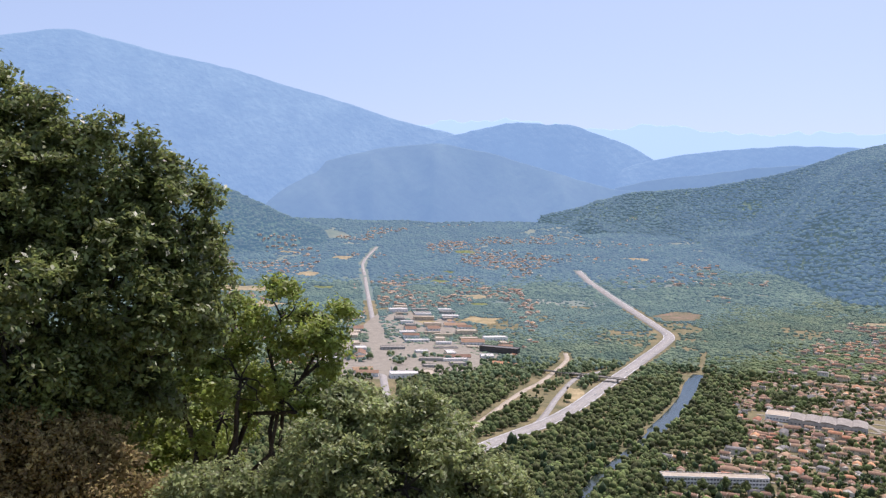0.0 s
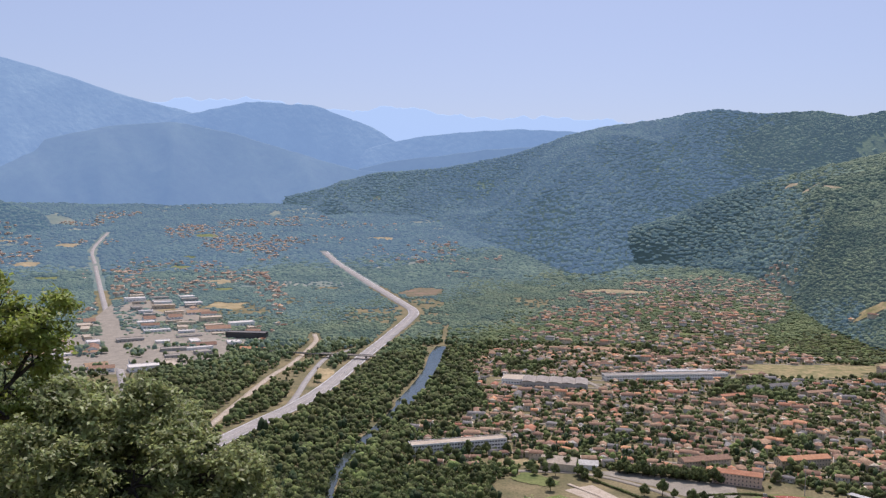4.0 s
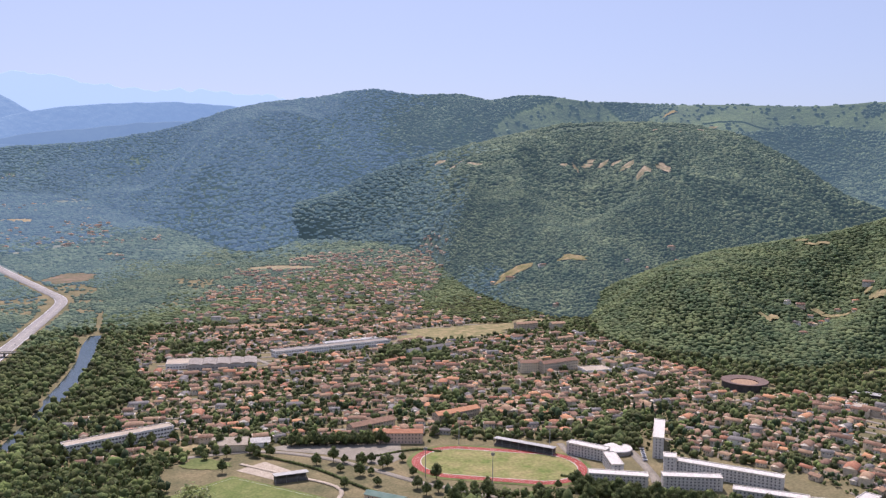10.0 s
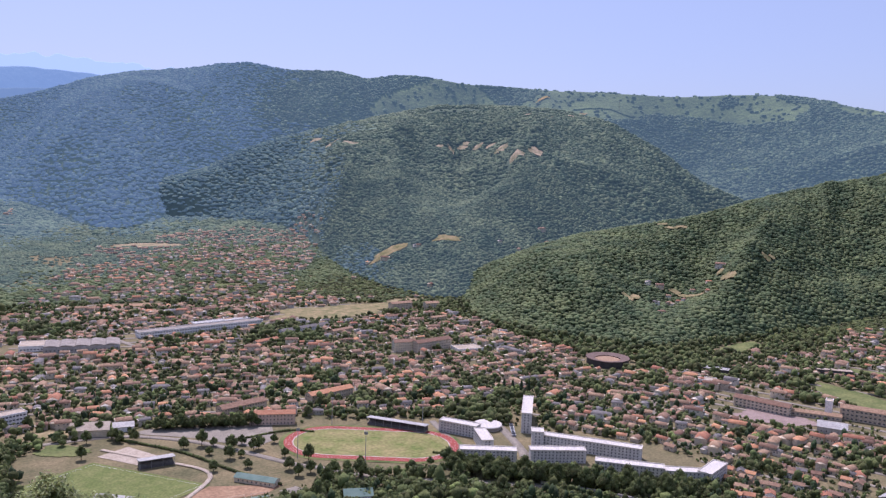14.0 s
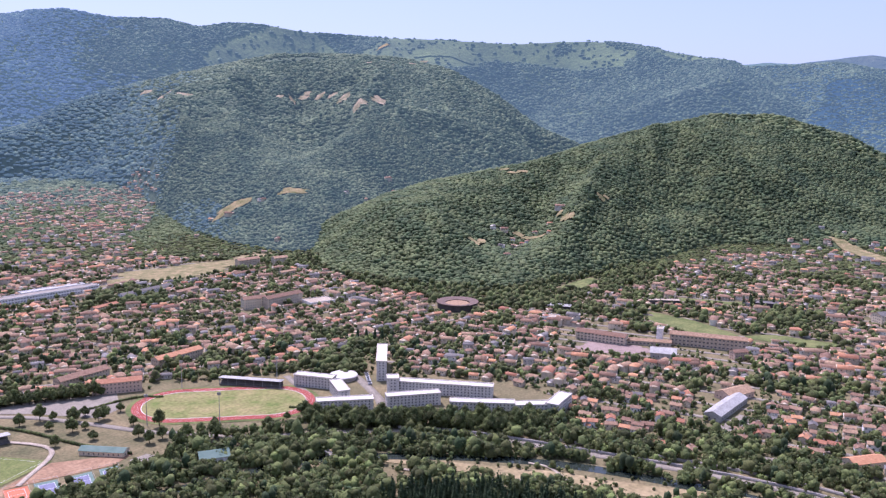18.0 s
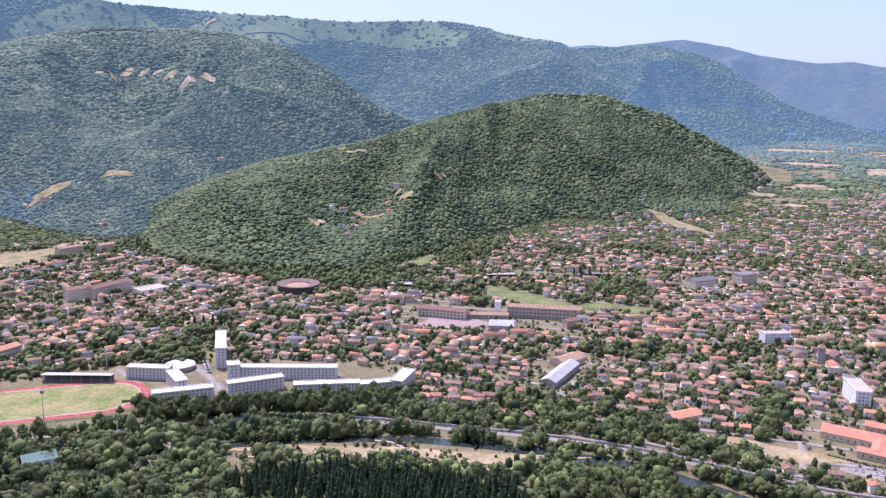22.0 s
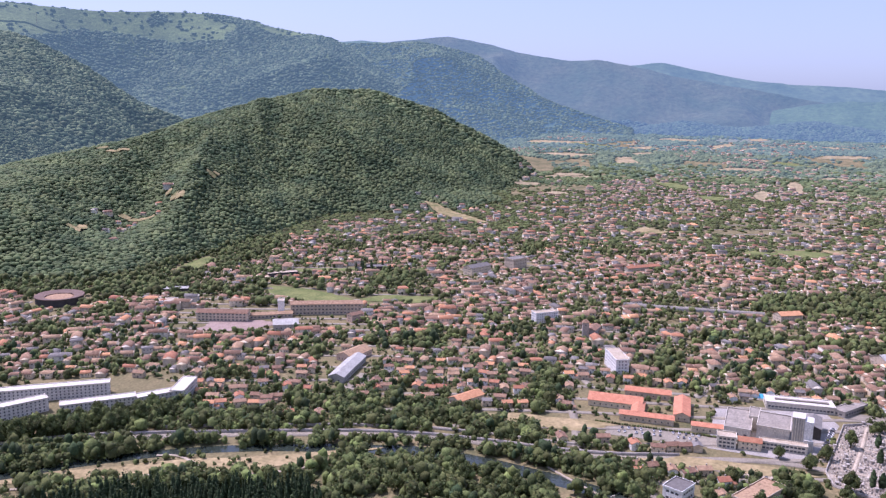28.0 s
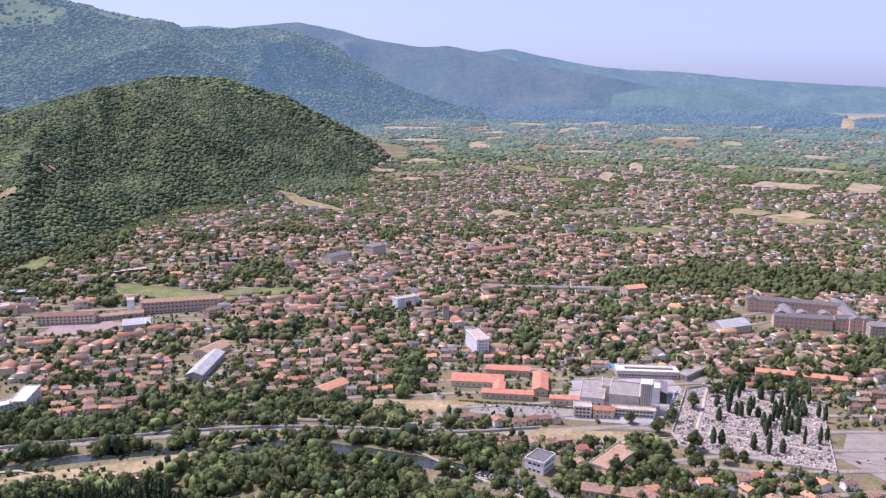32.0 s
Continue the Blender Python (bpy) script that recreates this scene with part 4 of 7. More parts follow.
for lines, group in ((north_streets, "streets of the northern quarter"), (main_streets, "streets of the main town")):
    for line in lines:
        tagged(strip("road", line, 6.0, 0.35, M["asphalt"], "narrow pale town street", "road", thick=0.3), group=group)


def house_block(name, p, walls, roof, flat=False):
    """Many far houses as one mesh: walls with gables and a pitched tiled roof with eaves."""
    n = len(p)
    big = rng.random(n) < 0.13
    w, l, h = rng.uniform(2.9, 4.4, n) + 1.4 * big, rng.uniform(3.6, 6.2, n) + big * rng.uniform(1, 5, n), rng.uniform(2.7, 5.8, n) + 2.6 * big
    hip = np.where(rng.random(n) < 0.4, 0.55, 0.0) * w
    rise = w * rng.uniform(0.36, 0.5, n)
    o, e = 0.5, 0.25
    z0 = np.zeros(n) - 1.5
    L = lambda *q: np.stack(q, -1)
    pts = [L(-l, -w, z0), L(l, -w, z0), L(l, w, z0), L(-l, w, z0), L(-l, -w, h), L(l, -w, h), L(l, w, h), L(-l, w, h), L(-l + hip, 0 * w, h + rise * (hip < 0.1)), L(l - hip, 0 * w, h + rise * (hip < 0.1))]
    ez = h - o * rise / w
    for sx, sy in ((-1, -1), (1, -1), (1, 1), (-1, 1)):
        pts.append(L(sx * (l + o), sy * (w + o), ez + e))
    pts += [L(-l - o * (hip < 0.1) + hip * 1.2, 0 * w, h + rise + e), L(l + o * (hip < 0.1) - hip * 1.2, 0 * w, h + rise + e)]
    for sx, sy in ((-1, -1), (1, -1), (1, 1), (-1, 1)):
        pts.append(L(sx * (l + o), sy * (w + o), ez))
    for sy in (-1, 1):
        for u in (-0.55, 0.1, 0.55):
            for du, dz in ((-0.55, 0), (0.55, 0), (0.55, 1.3), (-0.55, 1.3)):
                pts.append(L(u * l + du * sy * -1, sy * (w + 0.06), h - 2.3 + dz))
    v = np.stack(pts, 1)
    a = np.radians(p[:, 2] + 90 * (rng.random(n) < 0.38) + rng.normal(size=n) * 9)
    c, s = np.cos(a)[:, None], np.sin(a)[:, None]
    z = land(p[:, 0], p[:, 1])[:, None]
    v = np.stack([v[..., 0] * c - v[..., 1] * s + p[:, 0:1], v[..., 0] * s + v[..., 1] * c + p[:, 1:2], v[..., 2] + z], -1)
    quads = [(0, 1, 5, 4), (1, 2, 6, 5), (2, 3, 7, 6), (3, 0, 4, 7), (10, 11, 15, 14), (12, 13, 14, 15), (16, 17, 11, 10), (18, 19, 13, 12)]
    quads += [tuple(range(20 + 4 * k + 3, 20 + 4 * k - 1, -1)) for k in range(6)]
    tris = [(5, 6, 9), (7, 4, 8), (11, 12, 15), (13, 10, 14)]
    off = (np.arange(n) * 44)[:, None]
    f = np.concatenate([np.array([k for q in quads + tris for k in q])[None] + off]).ravel()
    sizes = np.tile([4] * 14 + [3] * 4, n)
    idx = np.tile([0, 0, 0, 0, 1, 1, 1, 1, 2, 2, 2, 2, 2, 2, 0, 0, 3, 3], n)
    return mesh_from(name, v, f, sizes, [walls, roof, M["glass"]], np.where(idx == 3, np.repeat(np.where(hip > 0.1, 1, 0), 18), idx))


pick = rng.random(len(spots))
near_houses, rest = spots[:300], spots[300:]
pick = pick[300:]
# houses past this distance get the haze-toned roof and wall
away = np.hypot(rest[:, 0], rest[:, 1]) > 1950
tagged(new("houses", house_block("houses", rest[away], M["wall_far"], M["tile_far"])), "small distant village houses with tile roofs in haze tones", "houses", kind="stuff")
rest, pick = rest[~away], pick[~away]
for lo, hi, wall, roof, words in ((0, 0.58, "plaster", "tile_old", "weathered tile"), (0.58, 0.75, "plaster", "tile", "orange clay tile"), (0.75, 0.90, "house_white", "tile_old", "pale tile"), (0.90, 1.0, "house_white", "slate", "grey slate")):
    sel = rest[(pick >= lo) & (pick < hi)]
    tagged(new("houses", house_block("houses", sel, M[wall], M[roof])), "small pale rendered town houses with " + words + " roofs", "houses", kind="stuff")

# ---- woods on hills and valley ----
def wood_mask(x, y, d):
    t = town_share(x, y)
    open_land = grain(x + 33, y + 11, 120) * 0.7 + grain(x, y, 45) * 0.3
    az, _ = heading(x, y)
    level = relief(x, y)
    dense = np.where(level > 6, 0.99, np.where((az < -78) & (d > 1500), np.clip(0.55 + (0.55 - open_land) * 2.5, 0.05, 0.95), np.where(az > -12, np.clip(1.0 - (open_land - 0.62) * 5, 0.15, 0.98), 0.85)))
    dense = np.where(t > 0.3, np.clip(0.78 + 0.8 * (grain(x, y, 55) - 0.5), 0.35, 0.97), dense)
    dense = np.where((d < 730) & (t < 0.1), np.where(az > -42, 0.95, np.clip(1.45 - 1.45 * grain(x + 9, y + 4, 30), 0.22, 0.95)), dense)
    dense = np.where(inside(x, y, BUSINESS), np.clip(1.7 * grain(x, y, 60) - 0.6, 0.03, 0.8), dense)
    return (rng.random(len(x)) < dense) & free(x, y, 2) & ~inside(x, y, FIRS)


xy = HOUSE_XY


def clear_of_houses(x, y, r):
    """Drops places closer than r to a house."""
    seen = {}
    for hx, hy in xy:
        seen.setdefault((int(hx // 20), int(hy // 20)), []).append((hx, hy))
    ok = np.ones(len(x), bool)
    for i in range(len(x)):
        a, b = int(x[i] // 20), int(y[i] // 20)
        for p in (a - 1, a, a + 1):
            for q in (b - 1, b, b + 1):
                for hx, hy in seen.get((p, q), ()):
                    if abs(hx - x[i]) < r and abs(hy - y[i]) < r:
                        ok[i] = False
    return ok


x, y = polar_jitter(430, 1500, -125, 50, lambda d: 5.8 if d < 640 else 6.4)
d = np.hypot(x, y)
keep = ((d < 1200) | (relief(x, y) < 5)) & wood_mask(x, y, d) & (~inside(x, y, SPORTS) | (near_line(x, y, QUAY) < 34))
x, y = x[keep], y[keep]
keep = clear_of_houses(x, y, 4.6)
x, y = x[keep], y[keep]
town = town_share(x, y) > 0.3
rad = np.where(town, 1.6 + 3.9 * rng.random(len(x)) ** 2.0, 2.6 + 4.6 * rng.random(len(x)) ** 1.7)
pts = np.stack([x, y, land(x, y) + rad * 0.75], -1)
az, d = heading(x, y)
near_by = d < 950
dark = near_by & (rng.random(len(x)) < np.where(town, 0.16, 0.06))
spires = pts[dark] + np.array([0, 0, 2.0])
tagged(new("conifers", clumps("conifers", *lobed(spires, rad[dark] * 0.85, 3), M["conifer"], ICO1, 1.75, 0.3)), "dark tall cedars and cypresses among the houses", "trees", kind="stuff")
near_by &= ~dark
light = near_by & (rng.random(len(x)) < 0.07)
tagged(new("pale_trees", clumps("pale_trees", *lobed(pts[light], rad[light], 4), M["crown_light"], ICO1, 1.1, 0.3)), "yellow-green poplars and limes among darker trees", "trees", kind="stuff")
near_by &= ~light
p, r = lobed(pts[near_by], rad[near_by], 4)
tagged(new("trees", clumps("trees", p, r, M["crown"], ICO1, 1.05, 0.3)), "uneven green broadleaf trees among the houses and on the banks", "trees", kind="stuff")


def leaf_tufts(name, pts, rad, k, mat):
    """Small leaf sprays standing off the crowns, so that their outlines are ragged."""
    n = len(pts) * k
    v = rng.normal(size=(n, 3)) + np.array([0, 0, 0.35])
    v /= np.linalg.norm(v, axis=1)[:, None]
    R_ = np.repeat(rad, k)[:, None]
    c = np.repeat(pts, k, 0) + v * R_ * rng.uniform(0.8, 1.12, (n, 1))
    nrm = v + rng.normal(size=(n, 3)) * 0.6
    t = np.cross(nrm, rng.normal(size=(n, 3)))
    t /= np.linalg.norm(t, axis=1)[:, None]
    b = np.cross(nrm, t)
    b /= np.linalg.norm(b, axis=1)[:, None]
    s = R_ * rng.uniform(0.12, 0.26, (n, 1))
    q = np.stack([c - t * s, c - b * s * 0.8, c + t * s, c + b * s * 0.8], 1)
    return mesh_from(name, q, np.arange(4 * n), np.full(n, 4), mat)


close_by = (d < 780) & ~dark & ~light
tagged(new("leaves", leaf_tufts("leaves", pts[close_by], rad[close_by], 36, M["crown_leaf"])), "leaf sprays on the uneven crowns of the nearer trees", "leaves", kind="stuff")
# the farthest band takes wood_side, whose glow imitates haze
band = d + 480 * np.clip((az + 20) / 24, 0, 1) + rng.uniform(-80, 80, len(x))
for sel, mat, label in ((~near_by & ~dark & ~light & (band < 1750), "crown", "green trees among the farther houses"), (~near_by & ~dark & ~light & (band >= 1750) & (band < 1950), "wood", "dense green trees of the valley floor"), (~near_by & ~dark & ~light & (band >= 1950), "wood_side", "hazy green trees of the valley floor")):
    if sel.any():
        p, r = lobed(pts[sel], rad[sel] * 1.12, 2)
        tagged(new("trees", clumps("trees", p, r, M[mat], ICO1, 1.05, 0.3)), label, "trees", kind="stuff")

# a broken row of trees on the river side of the quay
q = np.array(soften(QUAY, 30))
t = np.gradient(q, axis=0)
t /= np.linalg.norm(t, axis=1)[:, None]
q = q - np.stack([-t[:, 1], t[:, 0]], -1) * rng.uniform(8.5, 13, (len(q), 1)) * np.where(rng.random((len(q), 1)) < 0.85, 1, -1)
q = q[(rng.random(len(q)) < np.clip(1.5 * grain(q[:, 0], q[:, 1], 45) - 0.1, 0.1, 0.9)) & (near_line(q[:, 0], q[:, 1], RIVER) > 7) & (q[:, 1] > 30)]
qr = rng.uniform(2.6, 4.8, len(q))
qp, r = lobed(np.stack([q[:, 0], q[:, 1], qr * 0.9], -1), qr, 5)
tagged(new("quay_trees", clumps("quay_trees", qp, r, M["crown"], ICO1, 1.1, 0.3)), "broken row of green trees along the riverside road", "trees", kind="stuff")
tagged(new("leaves", leaf_tufts("leaves", np.stack([q[:, 0], q[:, 1], qr * 0.9], -1), qr, 36, M["crown_leaf"])), "leaf sprays on the trees along the riverside road", "leaves", kind="stuff")

# woods by hill, the valley floor in distance bands; farther materials glow as haze
WOOD_LOOKS = {"crown": "green trees and copses of the valley floor", "wood": "dense green broadleaf woods", "wood_side": "dense woods on the mountain shoulder", "wood_mid": "dense woods on the far slopes", "wood_hazy": "hazy woods on the far mountain", "wood_far": "hazy distant woods"}
for lo, hi, space in ((1200, 2300, 6.3), (2300, 4200, 11.0)):
    x, y = polar_jitter(lo, hi, -117, 46, lambda d: space)
    d = np.hypot(x, y)
    z = land(x, y)
    up = relief(x, y)
    keep = wood_mask(x, y, d) & ((d > 1500) | (up > 5))
    x, y, d, z, up = x[keep], y[keep], d[keep], z[keep], up[keep]
    az, _ = heading(x, y)
    tops = np.stack([h.height(az, d) for h in HILLS.values()])
    names = np.array(list(HILLS) + ["floor"])
    owner = names[np.where(up > 3, tops.argmax(0), len(names) - 1)]
    cut = ~np.isin(owner, ["brown_mountain", "blue_range_east", "low_hill_east", "spur", "great_mountain", "low_range", "near_low_range", "block_mountain", "far_range"]) | ((owner == "brown_mountain") & (up < 15 + 130 * grain(x, y, 210) ** 2))
    cut &= (d < 3950) | (az > -80)
    for h in HILLS.values():
        cut &= ~((h.height(az, d) > 5) & (tops.max(0) <= h.height(az, d) + 0.01) & (d > h.spine(az)[0] + 60))
    azw = az + 14 * (grain(x, y, 260) - 0.5)
    top = (azw < -34) & (azw > -75) & (z > 420 + 90 * grain(x, y, 300)) & (grain(x, y, 230) > 0.42)
    cut &= ~top | (rng.random(len(x)) < 0.08)
    cut &= ~((owner == "floor") & ~clear_of_houses(x, y, 6))
    cut &= ~((owner != "floor") & ~clear_of_houses(x, y, 9))
    x, y, z, d, az, owner = x[cut], y[cut], z[cut], d[cut], az[cut], owner[cut]
    rad = (0.56 + 0.5 * rng.random(len(x)) ** 1.5) * space
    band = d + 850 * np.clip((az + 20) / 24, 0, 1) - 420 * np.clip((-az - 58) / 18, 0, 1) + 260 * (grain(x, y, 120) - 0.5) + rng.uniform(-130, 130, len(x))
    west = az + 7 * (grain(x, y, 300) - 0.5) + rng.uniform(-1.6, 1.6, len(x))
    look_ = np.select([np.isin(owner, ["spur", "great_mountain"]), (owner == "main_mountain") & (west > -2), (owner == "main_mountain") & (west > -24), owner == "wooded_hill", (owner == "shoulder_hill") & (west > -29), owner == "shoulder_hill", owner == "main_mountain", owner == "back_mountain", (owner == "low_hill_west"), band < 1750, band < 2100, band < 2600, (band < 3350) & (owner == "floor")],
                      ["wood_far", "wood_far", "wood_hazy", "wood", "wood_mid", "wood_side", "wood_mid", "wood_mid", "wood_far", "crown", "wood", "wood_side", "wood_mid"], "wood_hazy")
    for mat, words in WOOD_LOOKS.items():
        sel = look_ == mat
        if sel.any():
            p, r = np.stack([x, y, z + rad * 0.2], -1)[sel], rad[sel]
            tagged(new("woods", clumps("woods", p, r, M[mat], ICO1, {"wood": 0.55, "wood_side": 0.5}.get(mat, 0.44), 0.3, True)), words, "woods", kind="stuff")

x, y = polar_jitter(45, 425, -115, 45, lambda d: 9.0)
keep = (rng.random(len(x)) < 0.85) & ((heading(x, y)[0] < 5) | (np.hypot(x, y) > 90))
x, y = x[keep], y[keep]
rad = rng.uniform(1.8, 3.6, len(x))
pts = np.stack([x, y, land(x, y) + rad * 0.3 - 1.2], -1)
tagged(new("slope_scrub", clumps("slope_scrub", pts, rad, M["crown"], ICO1, 0.8, 0.28, True)), "low evergreen scrub on the steep slope", "scrub", kind="stuff")

# ---- buildings ----
def quad_mesh(name, w, h, depth, mat):
    bm = box(-w / 2, w / 2, -depth, depth, 0, h)
    me = bpy.data.meshes.new(name)
    bm.to_mesh(me)
    bm.free()
    me.materials.append(mat)
    return me


WINDOW = quad_mesh("window", 1.15, 1.3, 0.07, M["glass"])
WINDOW_WIDE = quad_mesh("window", 2.2, 1.5, 0.07, M["glass"])
DOOR = quad_mesh("door", 1.1, 2.1, 0.07, M["dark"])


ROWS_MADE = {}


def window_row(n, gap, wide):
    """One storey's row of windows."""
    key = (n, gap, wide)
    if key not in ROWS_MADE:
        bm = bmesh.new()
        w, h = (2.2, 1.5) if wide else (1.15, 1.3)
        for k in range(n):
            u = (k - (n - 1) / 2) * gap
            box(u - w / 2, u + w / 2, -0.07, 0.07, 0, h, bm)
        me = bpy.data.meshes.new("ribbon_window")
        bm.to_mesh(me)
        bm.free()
        me.materials.append(M["glass"])
        ROWS_MADE[key] = me
    return ROWS_MADE[key]


def gable(L, W, h, rise, over, thick=0.25):
    """A two-sided roof with eaves."""
    bm = bmesh.new()
    a, b, drop = L / 2 + over, W / 2 + over, over * rise / (W / 2)
    prof = [(-b, h - drop), (0, h + rise), (b, h - drop), (b, h - drop + thick), (0, h + rise + thick), (-b, h - drop + thick)]
    ends = [[bm.verts.new((sx * a, y, z)) for y, z in prof] for sx in (-1, 1)]
    for k in range(6):
        j = (k + 1) % 6
        bm.faces.new([ends[0][k], ends[1][k], ends[1][j], ends[0][j]])
    for e, flip in ((ends[0], True), (ends[1], False)):
        for q in ((0, 1, 4, 5), (1, 2, 3, 4)):
            bm.faces.new([e[k] for k in (q[::-1] if flip else q)])
    bmesh.ops.recalc_face_normals(bm, faces=bm.faces)
    return bm


def walls_gabled(L, W, h, rise):
    bm = bmesh.new()
    v = [bm.verts.new((x, y, z)) for x in (-L / 2, L / 2) for y, z in ((-W / 2, -2), (W / 2, -2), (W / 2, h), (0, h + rise - 0.05), (-W / 2, h))]
    bm.faces.new(v[0:5])
    bm.faces.new(v[9:4:-1])
    for a, b in ((0, 1), (1, 2), (4, 0)):
        bm.faces.new([v[a], v[a + 5], v[b + 5], v[b]][::-1])
    bmesh.ops.recalc_face_normals(bm, faces=bm.faces)
    return bm


def flat_roof(L, W, h, lip=0.5):
    """A flat roof slab with a raised edge."""
    bm = box(-L / 2 - 0.2, L / 2 + 0.2, -W / 2 - 0.2, W / 2 + 0.2, h, h + 0.3)
    for x0, x1, y0, y1 in ((-L / 2 - 0.2, L / 2 + 0.2, -W / 2 - 0.2, -W / 2 + 0.2), (-L / 2 - 0.2, L / 2 + 0.2, W / 2 - 0.2, W / 2 + 0.2), (-L / 2 - 0.2, -L / 2 + 0.2, -W / 2 + 0.2, W / 2 - 0.2), (L / 2 - 0.2, L / 2 + 0.2, -W / 2 + 0.2, W / 2 - 0.2)):
        box(x0, x1, y0, y1, h + 0.3, h + 0.3 + lip, bm)
    return bm


def shed_roof(L, W, h, n):
    """A row of low curved vaults."""
    bm = bmesh.new()
    step = L / n
    for k in range(n):
        x0 = -L / 2 + k * step
        prof = [(x0, h), (x0 + step * 0.12, h + 1.5), (x0 + step * 0.4, h + 2.0), (x0 + step * 0.75, h + 1.3), (x0 + step, h)]
        rows = [[bm.verts.new((x, y, z)) for x, z in prof] for y in (-W / 2, W / 2)]
        for a in range(4):
            bm.faces.new([rows[0][a], rows[0][a + 1], rows[1][a + 1], rows[1][a]])
        bm.faces.new(rows[0][::-1])
        bm.faces.new(rows[1])
    bmesh.ops.recalc_face_normals(bm, faces=bm.faces)
    return bm


FOOTPRINTS = []


def block(name, x, y, L, W, h, turn, wall, roof, kind="gable", floors=2, gap=3.4, label="", category="building", group="", wide=False, sides=(1, 1, 1, 1), wall_label="", z=None):
    """A building: walls, roof and each window as parts."""
    z = float(land(np.array(x), np.array(y))) if z is None else z
    e = thing(name, x, y, z, turn, label, category, group)
    FOOTPRINTS.append((x, y, L / 2 + 2.5, W / 2 + 2.5, turn))
    if kind == "gable":
        rise = W * 0.2
        part("wall", walls_gabled(L, W, h, rise), M[wall], e, wall_label)
        part("roof", gable(L, W, h, rise, 0.6), M[roof], e)
    else:
        part("wall", box(-L / 2, L / 2, -W / 2, W / 2, -2, h), M[wall], e, wall_label)
        part("roof", shed_roof(L, W, h, int(kind[4:] or 6)) if kind.startswith("shed") else flat_roof(L, W, h), M[roof], e)
        if kind == "flat":
            bm = bmesh.new()
            for s in (-1, 1):
                box(-L / 2 - 0.35, L / 2 + 0.35, s * (W / 2 + 0.2) - 0.16, s * (W / 2 + 0.2) + 0.16, h - 0.15, h + 1.0, bm)
                box(s * (L / 2 + 0.2) - 0.15, s * (L / 2 + 0.2) + 0.15, -W / 2 - 0.03, W / 2 + 0.03, h - 0.15, h + 0.98, bm)
            part("parapet", bm, M["house_white" if wall == "slab_wall" else wall], e)
    me = WINDOW_WIDE if wide else WINDOW
    fh = h / max(floors, 1)
    for f in range(floors):
        zz = f * fh + fh * 0.32
        for side, sx, span, off, rot in ((0, 0, L, -W / 2, 0), (1, 0, L, W / 2, 0), (2, 1, W, -L / 2, 90), (3, 1, W, L / 2, 90)):
            if not sides[side]:
                continue
            n = int((span - 1.2) / gap)
            if n > 3:
                tagged(piece("ribbon_window", window_row(n, gap, wide), e, "", pose(off, 0, zz, 0, 0, 90) if sx else pose(0, off, zz)), kind="stuff")
                continue
            for k in range(n):
                u = (k - (n - 1) / 2) * gap
                piece("window", me, e, "", pose(off, u, zz, 0, 0, 90) if sx else pose(u, off, zz))
    return e


SLAB = "white concrete apartment slab with rows of small dark windows beside the river trees"
for args in ((452, 546, 50, 11, -36), (506, 514, 50, 11, -32), (536, 456, 58, 11, -49), (566, 421, 34, 11, -40), (590, 411, 36, 12, 15.001), (549, 514, 92, 11, -55), (474, 618, 40, 11, -61), (472, 578, 34, 11, 65)):
    block("apartment_slab", *args[:4], 11.6 if args[0] == 590 else 10.6 if args[0] == 566 else 11.0, args[4], "slab_wall", "pale_roof", "flat", 4, 3.3, SLAB, "apartment building", "white apartment slabs")
block("apartment_slab", 552, 607, 62, 10, 20, 47, "slab_wall", "pale_roof", "flat", 7, 3.3, "tall white apartment block standing end-on above the lower slabs", "apartment building", "white apartment slabs")
block("apartment_slab", 517, 553, 13, 11, 15, 50, "slab_wall", "pale_roof", "flat", 5, 3.3, "narrow white stair tower at the bend of a long slab", "apartment building", "white apartment slabs")
rot = thing("rotunda", 508, 616, 0, 0, "low round white building with a flat pale roof", "building")
bm = bmesh.new()
bmesh.ops.create_cone(bm, cap_ends=True, segments=32, radius1=13, radius2=13, depth=4, matrix=Matrix.Translation((0, 0, 2)))
part("wall", bm, M["stone"], rot)
bm = bmesh.new()
bmesh.ops.create_cone(bm, cap_ends=True, segments=32, radius1=14.5, radius2=14, depth=0.8, matrix=Matrix.Translation((0, 0, 4.4)))
part("roof", bm, M["pale_roof"], rot)

SCHOOL = "long pink brick school wing with ribbon windows and red roof"
block("school_wing", 818, 512, 60, 14, 10, -74, "plaster", "tile_old", "gable", 3, 4.4, SCHOOL, "school", "school buildings", True)
block("school_wing", 846, 466, 52, 10, 5, -58, "plaster", "tile_old", "gable", 1, 4.4, SCHOOL, "school", "school buildings", True)
block("school_wing", 888, 412, 86, 14, 13, -66, "plaster", "tile_old", "gable", 3, 4.4, SCHOOL, "school", "school buildings", True)
block("school_wing", 868, 366, 18, 10, 9, -29, "brick", "tile_old", "gable", 3, 3.0, "short brick end pavilion of the school", "school", "school buildings")
block("stair_tower", 866, 462, 7, 13, 17, -66, "white", "gravel", "flat", 0, 4.0, "white windowless stair tower between the school wings", "school", "school buildings")
block("gymnasium", 812, 428, 28, 20, 7, -61, "metal", "metal", "gable", 1, 5.0, "grey metal gymnasium with a low pitched roof", "gymnasium")
block("dark_hall", 912, 642, 34, 16, 6, -62, "dark", "metal", "flat", 1, 4.0, "dark clad hall with a flat roof below the woods", "hall", wide=True)
block("white_hall", 855, 622, 36, 16, 5, -60, "white", "gravel", "flat", 1, 4.0, "low white hall with a flat roof", "hall", wide=True)
